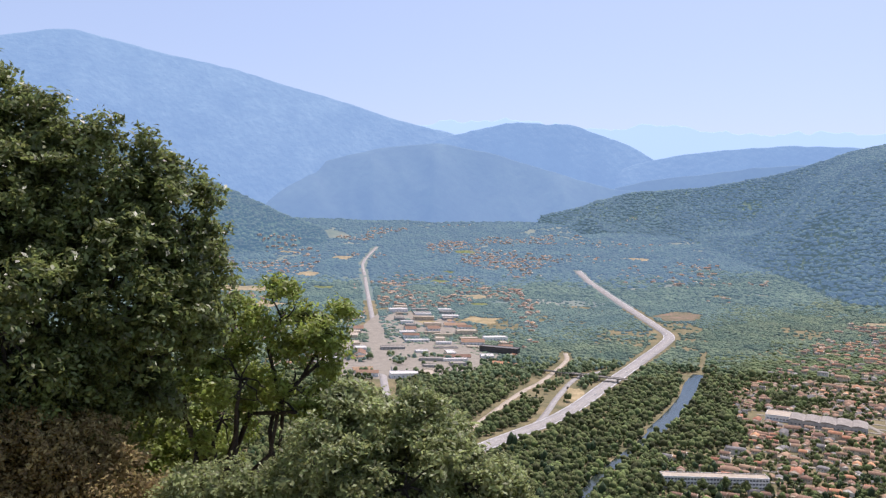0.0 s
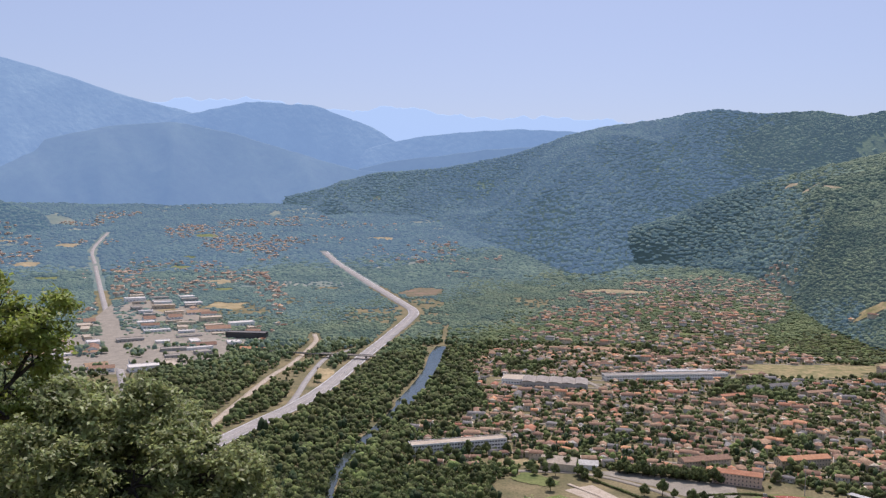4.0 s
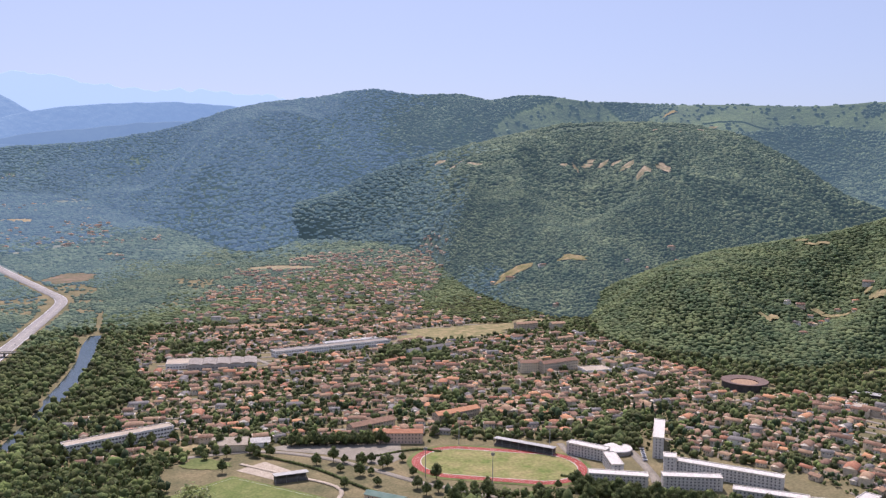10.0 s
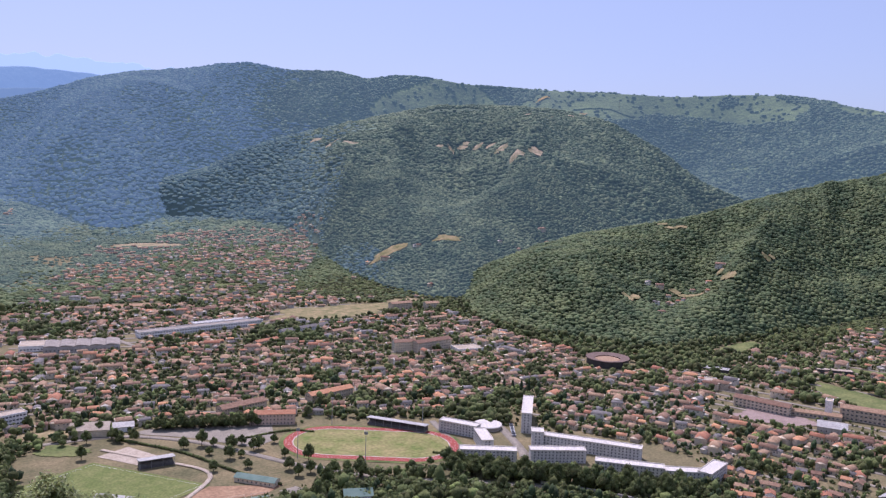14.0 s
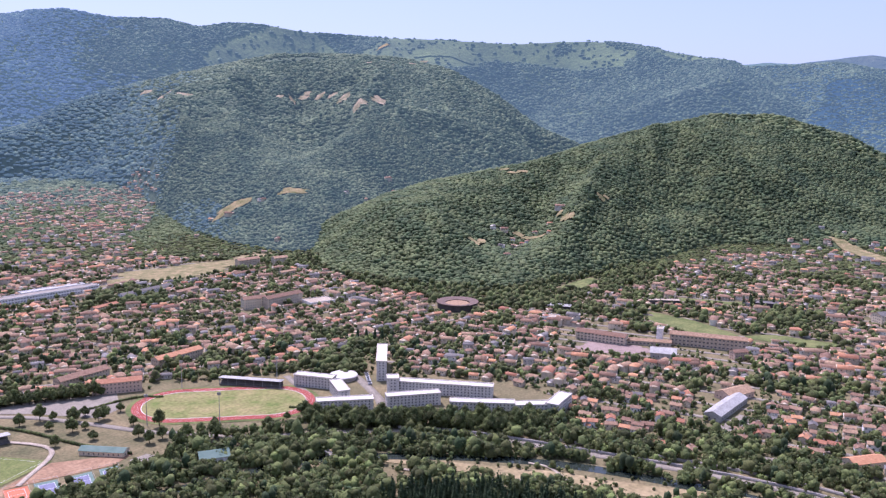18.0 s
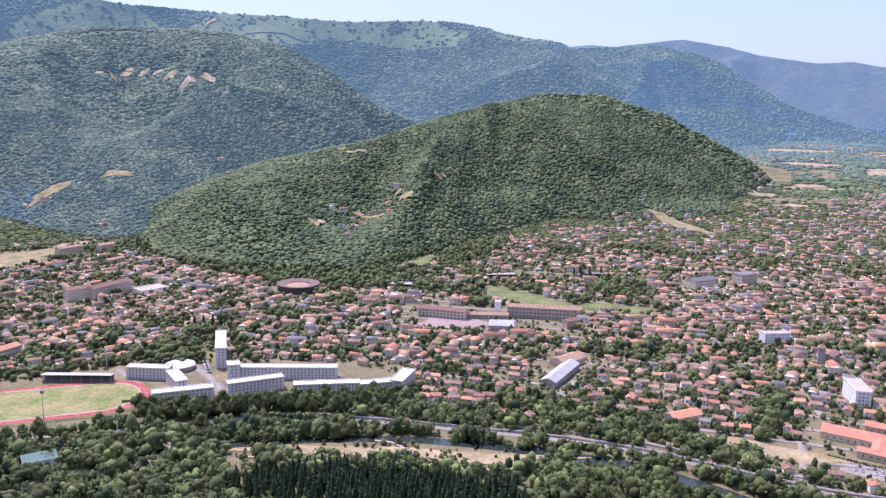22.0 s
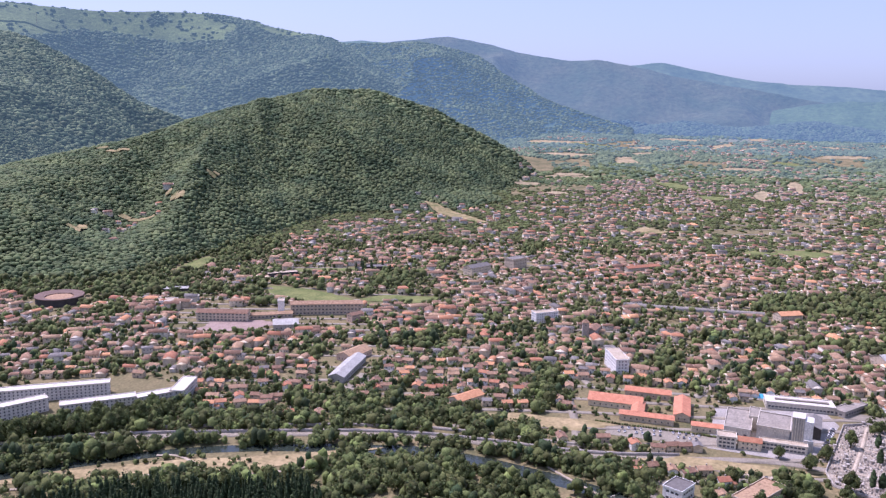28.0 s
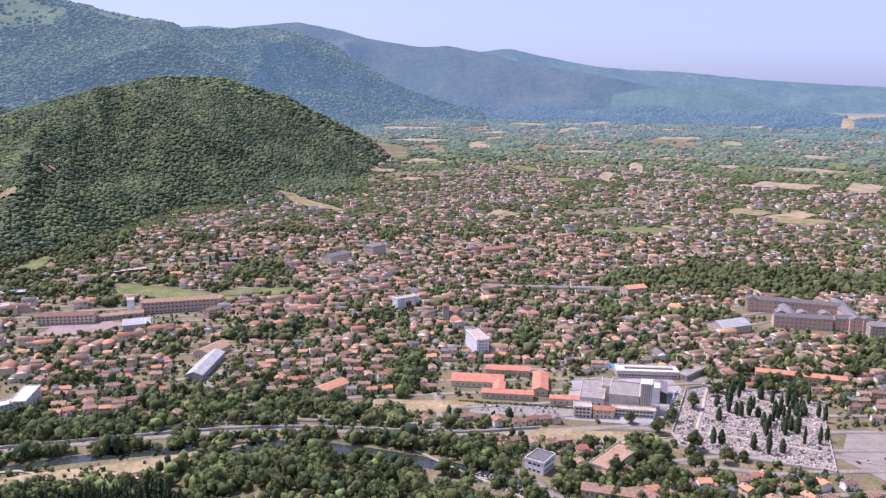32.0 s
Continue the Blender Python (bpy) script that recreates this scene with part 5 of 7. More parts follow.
block("glazed_hall", 1047, 556, 44, 14, 7, -49, "dark", "gravel", "flat", 2, 3.0, "dark glazed hall with a white roof edge", "hall", wide=True)
block("dark_house", 1141, 444, 36, 18, 7, -61, "dark", "slate", "flat", 2, 4.0, "dark modern building beside tall trees", "building", wide=True)
block("manor_house", 1179, 298, 42, 18, 11, -29, "plaster", "slate", "gable", 3, 3.4, "cream manor house with a grey roof on a terrace", "house")
block("theatre", 1242, 252, 30, 20, 15, -31, "plaster", "slate", "flat", 3, 4.0, "tall cream theatre block beside a dark round hall", "building")
block("work_shed", 700, 303, 66, 15, 6, 4, "metal", "metal", "gable", 1, 5.0, "long grey metal work shed with roof lights", "shed")
block("work_shed", 742, 314, 34, 19, 6, -15, "brick", "tile_old", "gable", 1, 4.0, "wide workshop with a dark red roof", "shed")
block("villa", 663, 174, 30, 14, 5, -31, "plaster", "tile", "gable", 1, 4.0, "cream villa with a pale orange roof above the river", "house")

ORANGE = "barrack wing with a bright orange tile roof behind a car park"
for x, y, L, W, t in ((700, 48, 20, 46, 0), (670, 20, 10, 44, 0), (730, 22, 12, 40, 0), (700, -8, 44, 13, 0), (684, 28, 10, 30, 90), (664, -28, 9, 24, 0)):
    block("barrack_wing", x, y, max(L, W), min(L, W), 5.5, t + (90 if W > L else 0), "plaster", "tile_bright", "gable", 1, 5.0, ORANGE, "building", "orange-roofed barracks")
block("depot_hall", 680, -53, 44, 20, 8, -6, "house_white", "zinc", "flat", 1, 6.0, "pale depot hall with a brown-grey flat roof", "depot", "depot buildings", wide=True)
block("depot_hall", 694, -66, 22, 8, 10, -6, "house_white", "zinc", "flat", 0, 6.0, "raised white link between the depot halls", "depot", "depot buildings")
block("depot_hall", 671, -79, 32, 24, 13, -8, "house_white", "zinc", "flat", 0, 6.0, "large blank pale production hall with a brown flat roof", "depot", "depot buildings")
block("depot_hall", 690, -110, 28, 13, 9, -8, "dark", "slate", "gable", 0, 6.0, "dark roofed store behind the tall depot tower", "depot", "depot buildings")
block("depot_range", 646, -84, 34, 8, 6, 88, "house_white", "gravel", "flat", 2, 2.8, "low white depot range with two rows of windows", "depot", "depot buildings", True)
mill = thing("depot_tower", 657, -98, 0, -8, "tall ribbed grey-white tower of the depot", "tower", "depot buildings")
part("shaft", box(-6, 6, -1.2, 7.5, -1, 25), M["metal"], mill, "blue-grey ribbed metal cladding")
part("lift_shaft", box(-6.4, 5, -7.5, -1.2, -1, 23.5), M["white"], mill, "smooth white face")
for k in range(5):
    part("rib", box(-6.35, -6.0, -0.6 + k * 1.75, -0.1 + k * 1.75, 0, 25.2), M["house_white"], mill)
part("roof", box(-6.5, 6.5, -1.6, 8.0, 25, 25.6), M["pale_roof"], mill)
part("plinth", box(-8.2, -6.4, -8.5, -2.0, -1, 9), M["slab_wall"], mill)
block("depot_office", 640, -42, 14, 11, 9, 90, "house_white", "gravel", "flat", 3, 3.0, "white depot offices with ribbon windows", "office", "depot buildings", True)
block("depot_office", 641, -59, 17, 10, 7, 90, "plaster", "tile", "gable", 2, 3.2, "cream depot offices with an orange tile roof", "office", "depot buildings")
block("market_hall", 745, -106, 56, 18, 6, 93, "house_white", "pale_roof", "flat", 1, 3.0, "long white hall with a flat roof beside a pool", "hall", wide=True)
part("roof_light", box(-24, 20, -1.5, 1.5, 6.2, 7.6), M["zinc"], bpy.data.objects["market_hall"])
block("market_hall", 750, -148, 36, 11, 5, -39, "stone", "zinc", "flat", 1, 4.0, "long grey station building", "hall", wide=True)
block("long_house", 752, -246, 78, 11, 6, 80, "brick", "tile", "gable", 1, 4.0, "long low building with a red tile roof and a tree row", "building")
COLLEGE = "large pink brick college wing with a slate roof and dormer gables"
for x, y, L, W, t, h in ((990, -306, 104, 15, -102, 15), (930, -300, 62, 14, -95, 13), (932, -352, 34, 14, -95, 13), (962, -358, 84, 14, -4, 14), (958, -292, 44, 12, -4, 12)):
    block("college_wing", x, y, L, W, h, t, "brick", "slate", "gable", 3, 4.8, COLLEGE, "college", "college wings")
for x, y, t in ((938, -278, -4), (938, -302, -4), (938, -326, -4), (996, -260, -4), (922, -366, -4)):
    block("college_pavilion", x, y, 12, 10, 16, t, "brick", "slate", "gable", 4, 3.0, "brick gabled pavilion projecting from the college", "college", "college wings")
block("annexe", 905, -375, 26, 16, 14, -95, "plaster", "slate", "gable", 4, 3.2, "cream four-storey house beside the college", "building")
block("grey_hall", 905, -215, 40, 26, 8, -60, "plaster", "metal", "gable", 1, 5.0, "large hall with a pale grey curved roof", "hall")
block("cube_house", 540, -8, 18, 14, 9, -27, "white", "slate", "flat", 2, 3.4, "modern white house with a grey roof and large windows", "house", wide=True)
block("workshop", 552, -60, 42, 16, 7, -33, "plaster", "tile_old", "flat", 1, 4.0, "long brown flat-roofed workshop building", "workshop")
block("long_house", 497, -58, 46, 11, 9, -100, "plaster", "tile_old", "gable", 2, 3.2, "long cream house with a faded tile roof", "house")

# northern quarter and sports ground
block("factory", 240, 1140, 92, 40, 8, -14, "metal", "zinc", "shed5", 1, 5.0, "dark grey factory with a row of curved roof vaults", "factory", wide=True)
block("factory", 184, 1166, 30, 34, 7, -14, "white", "gravel", "flat", 1, 4.0, "low white factory annexe", "factory", wide=True)
block("college_block", 415, 1182, 190, 18, 8, 4, "white", "zinc", "flat", 2, 4.0, "very long low pale building with a grey roof", "building", wide=True)
block("college_block", 455, 1210, 90, 14, 7, 4, "white", "metal", "flat", 2, 4.0, "long low pale workshop wing behind the main building", "building", wide=True)
block("long_office", 76, 844, 104, 14, 11, 13, "white", "gravel", "flat", 3, 3.2, "long three-storey office with ribbon windows behind clipped trees", "office", wide=True)
block("apartment_house", 614, 934, 32, 14, 14, -14, "plaster", "tile_old", "gable", 4, 3.2, "cream four-storey apartment house with a tile roof", "apartment building", "cream apartment houses")
block("apartment_house", 652, 922, 60, 14, 14, 4, "plaster", "tile_old", "gable", 4, 3.2, "cream four-storey apartment house with a tile roof", "apartment building", "cream apartment houses")
block("supermarket", 694, 895, 38, 26, 5, -11, "white", "gravel", "flat", 1, 6.0, "low supermarket with a pale flat roof", "shop")
block("terrace_row", 420, 786, 56, 13, 8, 8, "plaster", "tile", "gable", 2, 3.2, "pinkish row house with a long red roof", "house")
block("terrace_row", 320, 790, 52, 14, 7, 10, "plaster", "tile_old", "gable", 2, 3.2, "pinkish row house with a broad weathered roof", "house")
block("terrace_row", 545, 1105, 90, 12, 8, 14, "white", "slate", "gable", 2, 3.2, "long white row house with a grey roof", "house")
block("brick_apartments", 330, 735, 44, 12, 11, -25, "brick", "tile", "gable", 3, 3.4, "orange brick apartment house with a red roof", "apartment building")
block("sports_hall", 172, 788, 34, 22, 7, -20, "plaster", "gravel", "gable", 0, 4.0, "sports hall with a pale cream roof", "hall")
block("sports_hall", 198, 786, 24, 14, 5, -14, "white", "metal", "gable", 0, 4.0, "low hall with a pale grey metal roof", "hall")
block("changing_room", 258, 603, 36, 10, 4, -52, "plaster", "court", "gable", 1, 4.0, "low club house with a pale green roof", "club house")
block("tent_hall", 149, 613, 26, 16, 6, -44, "white", "metal", "gable", 0, 4.0, "grey tent-like sports hall", "hall")
block("chapel", 311, 532, 22, 16, 6, -24, "white", "court", "gable", 0, 4.0, "low building with a pale green folded roof among trees", "building")

# larger houses standing out of the roofs
for x, y, L, t, wall, roof in ((594, 1078, 40, 14, "plaster", "tile_old"), (465, 1061, 38, 16, "plaster", "tile"), (730, 1137, 44, 8, "white", "tile_old"), (786, 1096, 32, 4, "plaster", "tile_old"), (343, 1272, 44, -6, "white", "tile_old"), (470, 1326, 40, -10, "plaster", "tile_old")):
    block("terrace_row", x, y, L, 9, 5.4, t, wall, roof, "gable", 2, 3.6, "long two-storey terrace row with a " + {"slate": "grey slate", "tile": "orange tile", "tile_old": "faded tile"}[roof] + " roof", "house", "terrace rows")
for x, y, L, t in ((778, 1200, 42, 0), (829, 1178, 26, -8)):
    block("apartment_house", x, y, L, 13, 12.5, t, "plaster", "tile_old", "gable", 4, 3.2, "cream four-storey apartment house with a tile roof", "apartment building", "cream apartment houses")
block("apartment_house", 795, 56, 38, 13, 16, 22, "white", "gravel", "flat", 5, 3.2, "pale narrow five-storey apartment block among old houses", "apartment building")
block("apartment_house", 946, 154, 30, 12, 12, -50, "white", "gravel", "flat", 4, 3.2, "white four-storey apartment block above the old town", "apartment building")
block("large_villa", 1050, -127, 30, 16, 10, -60, "plaster", "tile", "gable", 3, 3.4, "large cream villa with an orange roof beside tall trees", "house")
block("long_house", 1296, 61, 62, 13, 6, -50, "plaster", "tile", "gable", 2, 3.6, "long building with a bright red-orange tile roof", "building")
tower = thing("church_tower", 892, 99, 0, 12, "square stone church tower with a low tiled roof", "church")
part("shaft", box(-3.5, 3.5, -3.5, 3.5, -1, 19), M["stone"], tower)
bm = bmesh.new()
bmesh.ops.create_cone(bm, cap_ends=True, segments=4, radius1=5.6, radius2=0.2, depth=3.5, matrix=Matrix.Translation((0, 0, 20.7)) @ Matrix.Rotation(radians(45), 4, "Z"))
part("roof", bm, M["tile_old"], tower)
for k in range(4):
    piece("belfry_opening", WINDOW, tower, "", pose(0, 0, 15.5, 0, 0, 90 * k) @ pose(0, -3.5, 0))
block("church_nave", 908, 92, 24, 11, 9, -10, "stone", "tile_old", "gable", 1, 5.0, "stone church nave with an old tile roof", "church")


def grandstand(x, y, L, turn, label):
    e = thing("grandstand", x, y, 0, turn, label, "grandstand")
    part("back_wall", box(-L / 2, L / 2, 8.0, 8.4, -1, 6.6), M["plaster"], e)
    for k in range(7):
        part("seat_tier", box(-L / 2, L / 2, k * 1.1, k * 1.1 + 1.1 if k < 6 else 8.0, -0.5, 1.2 + k * 0.5), M["slate"], e)
    bm = bmesh.new()
    v = [bm.verts.new(p) for p in ((-L / 2 - 1, -1, 7.2), (L / 2 + 1, -1, 7.2), (L / 2 + 1, 9, 6.3), (-L / 2 - 1, 9, 6.3))]
    f = bm.faces.new(v)
    r = bmesh.ops.extrude_face_region(bm, geom=[f])
    bmesh.ops.translate(bm, vec=(0, 0, 0.4), verts=[q for q in r["geom"] if isinstance(q, bmesh.types.BMVert)])
    bmesh.ops.recalc_face_normals(bm, faces=bm.faces)
    part("roof", bm, M["metal"], e)
    n = int(L / 8)
    me = quad_mesh("post", 0.3, 7.2, 0.15, M["metal"])
    for k in range(n + 1):
        piece("post", me, e, "", pose(-L / 2 + k * L / n, -0.3, 0))
    return e


grandstand(427, 660, 62, -56, "long grandstand with a grey roof beside the running track")
grandstand(200, 676, 28, -4, "small grandstand with a grey roof beside the playing field")


# stadium
def oval(half, r, z, n=24):
    pts = []
    for cx, a0 in ((half, -90), (-half, 90)):
        for k in range(n + 1):
            a = radians(a0 + 180 * k / n)
            pts.append((cx + r * math.cos(a), r * math.sin(a), z))
    return pts


def ring(name, half, r0, r1, z, mat, parent, label=""):
    a, b = oval(half, r0, z), oval(half, r1, z)
    n = len(a)
    f = [(k, (k + 1) % n, n + (k + 1) % n, n + k) for k in range(n)]
    me = mesh_from(name, a + b, np.array(f)[:, ::-1], np.full(n, 4), mat)
    return piece(name, me, parent, label)


st = thing("stadium", 385, 636, 0, -37, "athletics ground with a red running track round a worn green pitch", "stadium")
me = mesh_from("pitch", oval(38, 35, 0.5), np.arange(50), [50], M["turf"])
piece("pitch", me, st, "worn green turf with dry patches")
ring("track", 38, 35.2, 43.5, 0.55, M["track"], st, "red synthetic running track")
ring("kerb", 38, 34.8, 35.3, 0.62, M["line"], st)
for k in range(1, 6):
    ring("lane_line", 38, 35.2 + k * 1.4, 35.25 + k * 1.4, 0.58, M["line"], st)
ring("apron", 38, 43.5, 48, 0.4, M["meadow"], st, "dry grass verge round the track")
for sx, sy in ((-45, 50), (45, 50), (0, -48), (-60, -46)):
    m = thing("floodlight_mast", 385 + sx * math.cos(radians(-37)) - sy * math.sin(radians(-37)), 636 + sx * math.sin(radians(-37)) + sy * math.cos(radians(-37)), 0, -37, "slender grey floodlight mast beside the track", "floodlight", "stadium floodlights")
    bm = bmesh.new()
    bmesh.ops.create_cone(bm, cap_ends=True, segments=8, radius1=0.4, radius2=0.2, depth=26, matrix=Matrix.Translation((0, 0, 13)))
    part("mast", bm, M["metal"], m)
    part("lamp_frame", box(-1.6, 1.6, -0.2, 0.2, 25, 27.5), M["metal"], m)

# round arena
ar = thing("arena", 818, 745, 0, 0, "round dark arena with a ring of red-brown roof", "arena")
bm = bmesh.new()
bmesh.ops.create_cone(bm, cap_ends=False, segments=64, radius1=28, radius2=28, depth=11, matrix=Matrix.Translation((0, 0, 3.5)))
part("wall", bm, M["dark"], ar)
bm = bmesh.new()
rings = [[bm.verts.new((r * math.cos(a), r * math.sin(a), z)) for a in np.linspace(0, 2 * np.pi, 65)[:-1]] for r, z in ((29.2, 8.6), (29, 9.5), (17, 7.6), (17, 7.0))]
for a, b in zip(rings, rings[1:]):
    for k in range(64):
        bm.faces.new([a[k], a[(k + 1) % 64], b[(k + 1) % 64], b[k]])
bmesh.ops.recalc_face_normals(bm, faces=bm.faces)
part("roof", bm, M["rust"], ar)
bm = bmesh.new()
bmesh.ops.create_cone(bm, cap_ends=True, segments=48, radius1=17, radius2=15, depth=0.8, matrix=Matrix.Translation((0, 0, 6.8)))
part("inner_roof", bm, M["tile_old"], ar)

# warehouses of the business park
c_, s_ = math.cos(radians(22)), math.sin(radians(22))
for gu in range(-6, 7):
    for gv in range(-11, 12):
        x, y = -440 + gu * 56 * c_ - gv * 39 * s_ + rng.uniform(-9, 9), 1570 + gu * 56 * s_ + gv * 39 * c_ + rng.uniform(-8, 8)
        if not inside(np.array(x), np.array(y), BUSINESS) or near_line(np.array(x), np.array(y), AVENUE) < 24 or rng.random() < 0.16:
            continue
        k = int(rng.integers(0, 4))
        block("warehouse", x, y, float(rng.uniform(18, 50)), float(rng.uniform(11, 27)), float(rng.uniform(3.5, 7.5)), 22 + rng.uniform(-5, 5) + 90 * (rng.random() < 0.15), ("white", "metal", "plaster", "white")[k], ("pale_roof", "zinc", "gravel", "tile_old")[k], "flat" if k < 3 else "gable", 1, 7.0,
              ("low white warehouse with a flat white roof", "grey metal warehouse with a flat roof", "cream trade hall with a pale gravel roof", "white store with a faded tile roof")[k] + " in the business park", "warehouse", "business park", True, (1, 1, 0, 0))
block("office_block", -257, 1520, 74, 20, 12, -8, "dark", "slate", "flat", 3, 3.4, "dark office building with a blue-grey flat roof among trees", "office", wide=True)
block("store", -225, 1405, 50, 13, 5, -12, "plaster", "tile", "gable", 1, 4.0, "long store with an orange tile roof beside the bridge", "store")

# ---- near houses ----
def house_model(L, W, h, wall, roof, wing=False):
    e = new("house")
    rise = W * 0.22
    part("wall", walls_gabled(L, W, h, rise), M[wall], e)
    part("roof", gable(L, W, h, rise, 0.55), M[roof], e)
    part("chimney", box(L * 0.22 - 0.4, L * 0.22 + 0.4, W * 0.12 - 0.4, W * 0.12 + 0.4, h, h + rise + 1.2), M["stone"], e)
    for u, sy in ((-0.3, -1), (0.3, -1), (0.0, 1)):
        piece("window", WINDOW, e, "", pose(u * L, sy * W / 2, h - 2.2))
    piece("door", DOOR, e, "", pose(0.05 * L, -W / 2, 0))
    if wing:
        for nm, bm, mat in (("annexe_wall", walls_gabled(4.6, 4.4, 2.6, 0.9), wall), ("annexe_roof", gable(4.6, 4.4, 2.6, 0.9, 0.4), roof)):
            part(nm, bm, M[mat], e).matrix_basis = pose(L / 2 + 2.2, -0.8, 0, 0, 0, 0)
    return e


MODELS = [(house_model(8.6, 6.8, 4.8, "plaster", "tile"), "cream rendered house with an orange clay tile roof"), (house_model(9.6, 7.2, 2.9, "plaster", "tile"), "low cream bungalow with an orange tile roof"),
          (house_model(8.8, 6.6, 5.0, "white", "tile_old"), "white rendered house with a weathered tile roof"), (house_model(10.4, 7, 4.8, "plaster", "tile_old"), "long cream house with a faded brown tile roof"),
          (house_model(8.2, 6.6, 5.2, "plaster", "slate"), "cream house with a grey slate roof"), (house_model(9.2, 7, 2.9, "white", "tile_old"), "low white bungalow with a faded tile roof"),
          (house_model(9.0, 7.4, 5.4, "white", "tile", True), "white house with a wing and orange roofs"), (house_model(10.0, 7.0, 5.0, "plaster", "tile_old", True), "cream house with a wing and weathered roofs")]
for k, (hx, hy, ht) in enumerate(near_houses):
    src, words = MODELS[int(rng.choice(8, p=[0.12, 0.09, 0.17, 0.22, 0.06, 0.12, 0.08, 0.14]))]
    e = copy_thing(src, pose(hx, hy, float(land(hx, hy)), 0, 0, ht + (90 if rng.random() < 0.3 else 0) + rng.uniform(-14, 14)))
    tagged(e, words + " beside garden trees", "house", "near town houses")
for src, _ in MODELS:
    for o in (*src.children_recursive, src):
        bpy.data.objects.remove(o)


# ---- cars ----
def car_model(mat):
    e = new("car")
    bm = box(-2.1, 2.1, -0.85, 0.85, 0.35, 0.95)
    bmesh.ops.bevel(bm, geom=list(bm.edges), offset=0.18, segments=2, affect="EDGES")
    part("body", bm, mat, e)
    bm = box(-1.2, 1.1, -0.75, 0.75, 0.9, 1.45)
    for v in bm.verts:
        if v.co.z > 1.2:
            v.co.x *= 0.72
            v.co.y *= 0.85
    part("cabin", bm, M["glass"], e)
    bm = bmesh.new()
    bmesh.ops.create_cone(bm, cap_ends=True, segments=12, radius1=0.33, radius2=0.33, depth=0.22, matrix=pose(0, 0, 0, 90))
    wheel = bpy.data.meshes.new("wheel")
    bm.to_mesh(wheel)
    bm.free()
    wheel.materials.append(M["dark"])
    for sx in (-1.3, 1.3):
        for sy in (-0.8, 0.8):
            piece("wheel", wheel, e, "", pose(sx, sy, 0.33))
    return e


CARS = [(car_model(M["car_white"]), "parked white car"), (car_model(M["car_dark"]), "parked dark car"), (car_model(M["car_white"]), "parked pale van-like car")]


def park(x, y, turn, n, step, lane, where):
    """A row of parked cars."""
    c, s = math.cos(radians(turn)), math.sin(radians(turn))
    for k in range(n):
        if rng.random() < 0.2:
            continue
        src, words = CARS[int(rng.integers(0, 3))]
        e = copy_thing(src, pose(x + c * k * step, y + s * k * step, 0.36 + float(valley_floor(x, y)), 0, 0, turn + 90))
        tagged(e, words + " on " + where, "car", "cars on " + where)


park(640, 40, -87, 14, 4.6, 1, "the barracks car park")
park(648, 38, -87, 13, 5.0, 1, "the barracks car park")
park(535, 612, -125, 11, 4.0, 1, "the apartment car park")
park(676, 262, 5, 6, 4.0, 1, "the work yard")
park(-412, 1330, -70, 10, 4.5, 1, "the business park yard")
park(-345, 1290, 20, 9, 4.5, 1, "the business park yard")
park(580, -236, -70, 7, 8.0, 1, "the large car park")
park(706, -129, 163.5, 13, 4.6, 1, "the depot lane")
park(592, -58, -105, 5, 5.0, 1, "the small car park below the depot")
for x, y, t in ((-92, 1090, 74), (-62, 1225, 78), (-20, 1416, 78), (24, 1600, 75)):
    tagged(copy_thing(CARS[0][0], pose(x, y, 0.62, 0, 0, t)), "white car on the dual carriageway", "car", "cars on the carriageway")
for src, _ in CARS:
    for o in (*src.children_recursive, src):
        bpy.data.objects.remove(o)

# ---- roads, paths and yards ----
for pts, w, words in (([(255, 1560), (267, 1391), (279, 1271), (300, 1132), (345, 1016), (385, 900), (395, 810)], 8, "pale road through the northern quarter"), ([(780, 2010), (755, 1815), (726, 1608), (688, 1330), (540, 1200), (420, 1150), (330, 1120)], 8, "pale road along the foot of the hill"),
                      ([(472, 662), (442, 564), (431, 540)], 7, "narrow street between houses"), ([(116, 779), (190, 768), (240, 728), (272, 679), (300, 626), (320, 600), (350, 560), (400, 522)], 7, "road between the sports ground and the stadium"),
                      ([(531, 660), (520, 610), (497, 553), (486, 535)], 9, "access road beside the white apartment slabs"), ([(690, 560), (760, 610), (840, 640), (920, 690), (1000, 720)], 8, "road past the round arena"),
                      ([(555, 25), (531, 4), (502, -19), (470, -50)], 8, "road along the weir")):
    strip("road", pts, w, 0.42, M["asphalt"], words, "road", thick=0.4)
for pts, w, words in (([(1300, 180), (1180, 120), (1110, 60), (1060, 40)], 8, "pale road climbing through the upper town"),
                      ([(1840, 300), (1700, 240), (1640, 250), (1500, 190), (1300, 180)], 8, "pale road through the upper town"), ([(-684, 3214), (-589, 2963), (-486, 2681)], 16, "pale road cutting far up the valley"),
                      ([(738, -140), (742, -200), (785, -300), (870, -420)], 17, "broad avenue with tree rows beside the cemetery"), ([(584, 66), (640, 75), (760, 95), (900, 60), (1060, 40)], 7, "street through the old town"),
                      ([(740, -20), (860, -60), (1000, -70), (1150, -60)], 7, "street through the old town")):
    strip("road", pts, w, 0.42, M["asphalt"], words, "road", thick=0.4)
for pts, w, words in (([(400, 425), (430, 372), (452, 345), (470, 310), (478, 275), (505, 240)], 3, "pale gravel park path"), ([(480, 360), (484, 342), (470, 310)], 2.5, "pale gravel park path"), ([(170, 739), (196, 700), (232, 640), (190, 590)], 4, "dusty track round the playing field")):
    strip("path", pts, w, 0.75, M["gravel"], words, "path", thick=0.2)


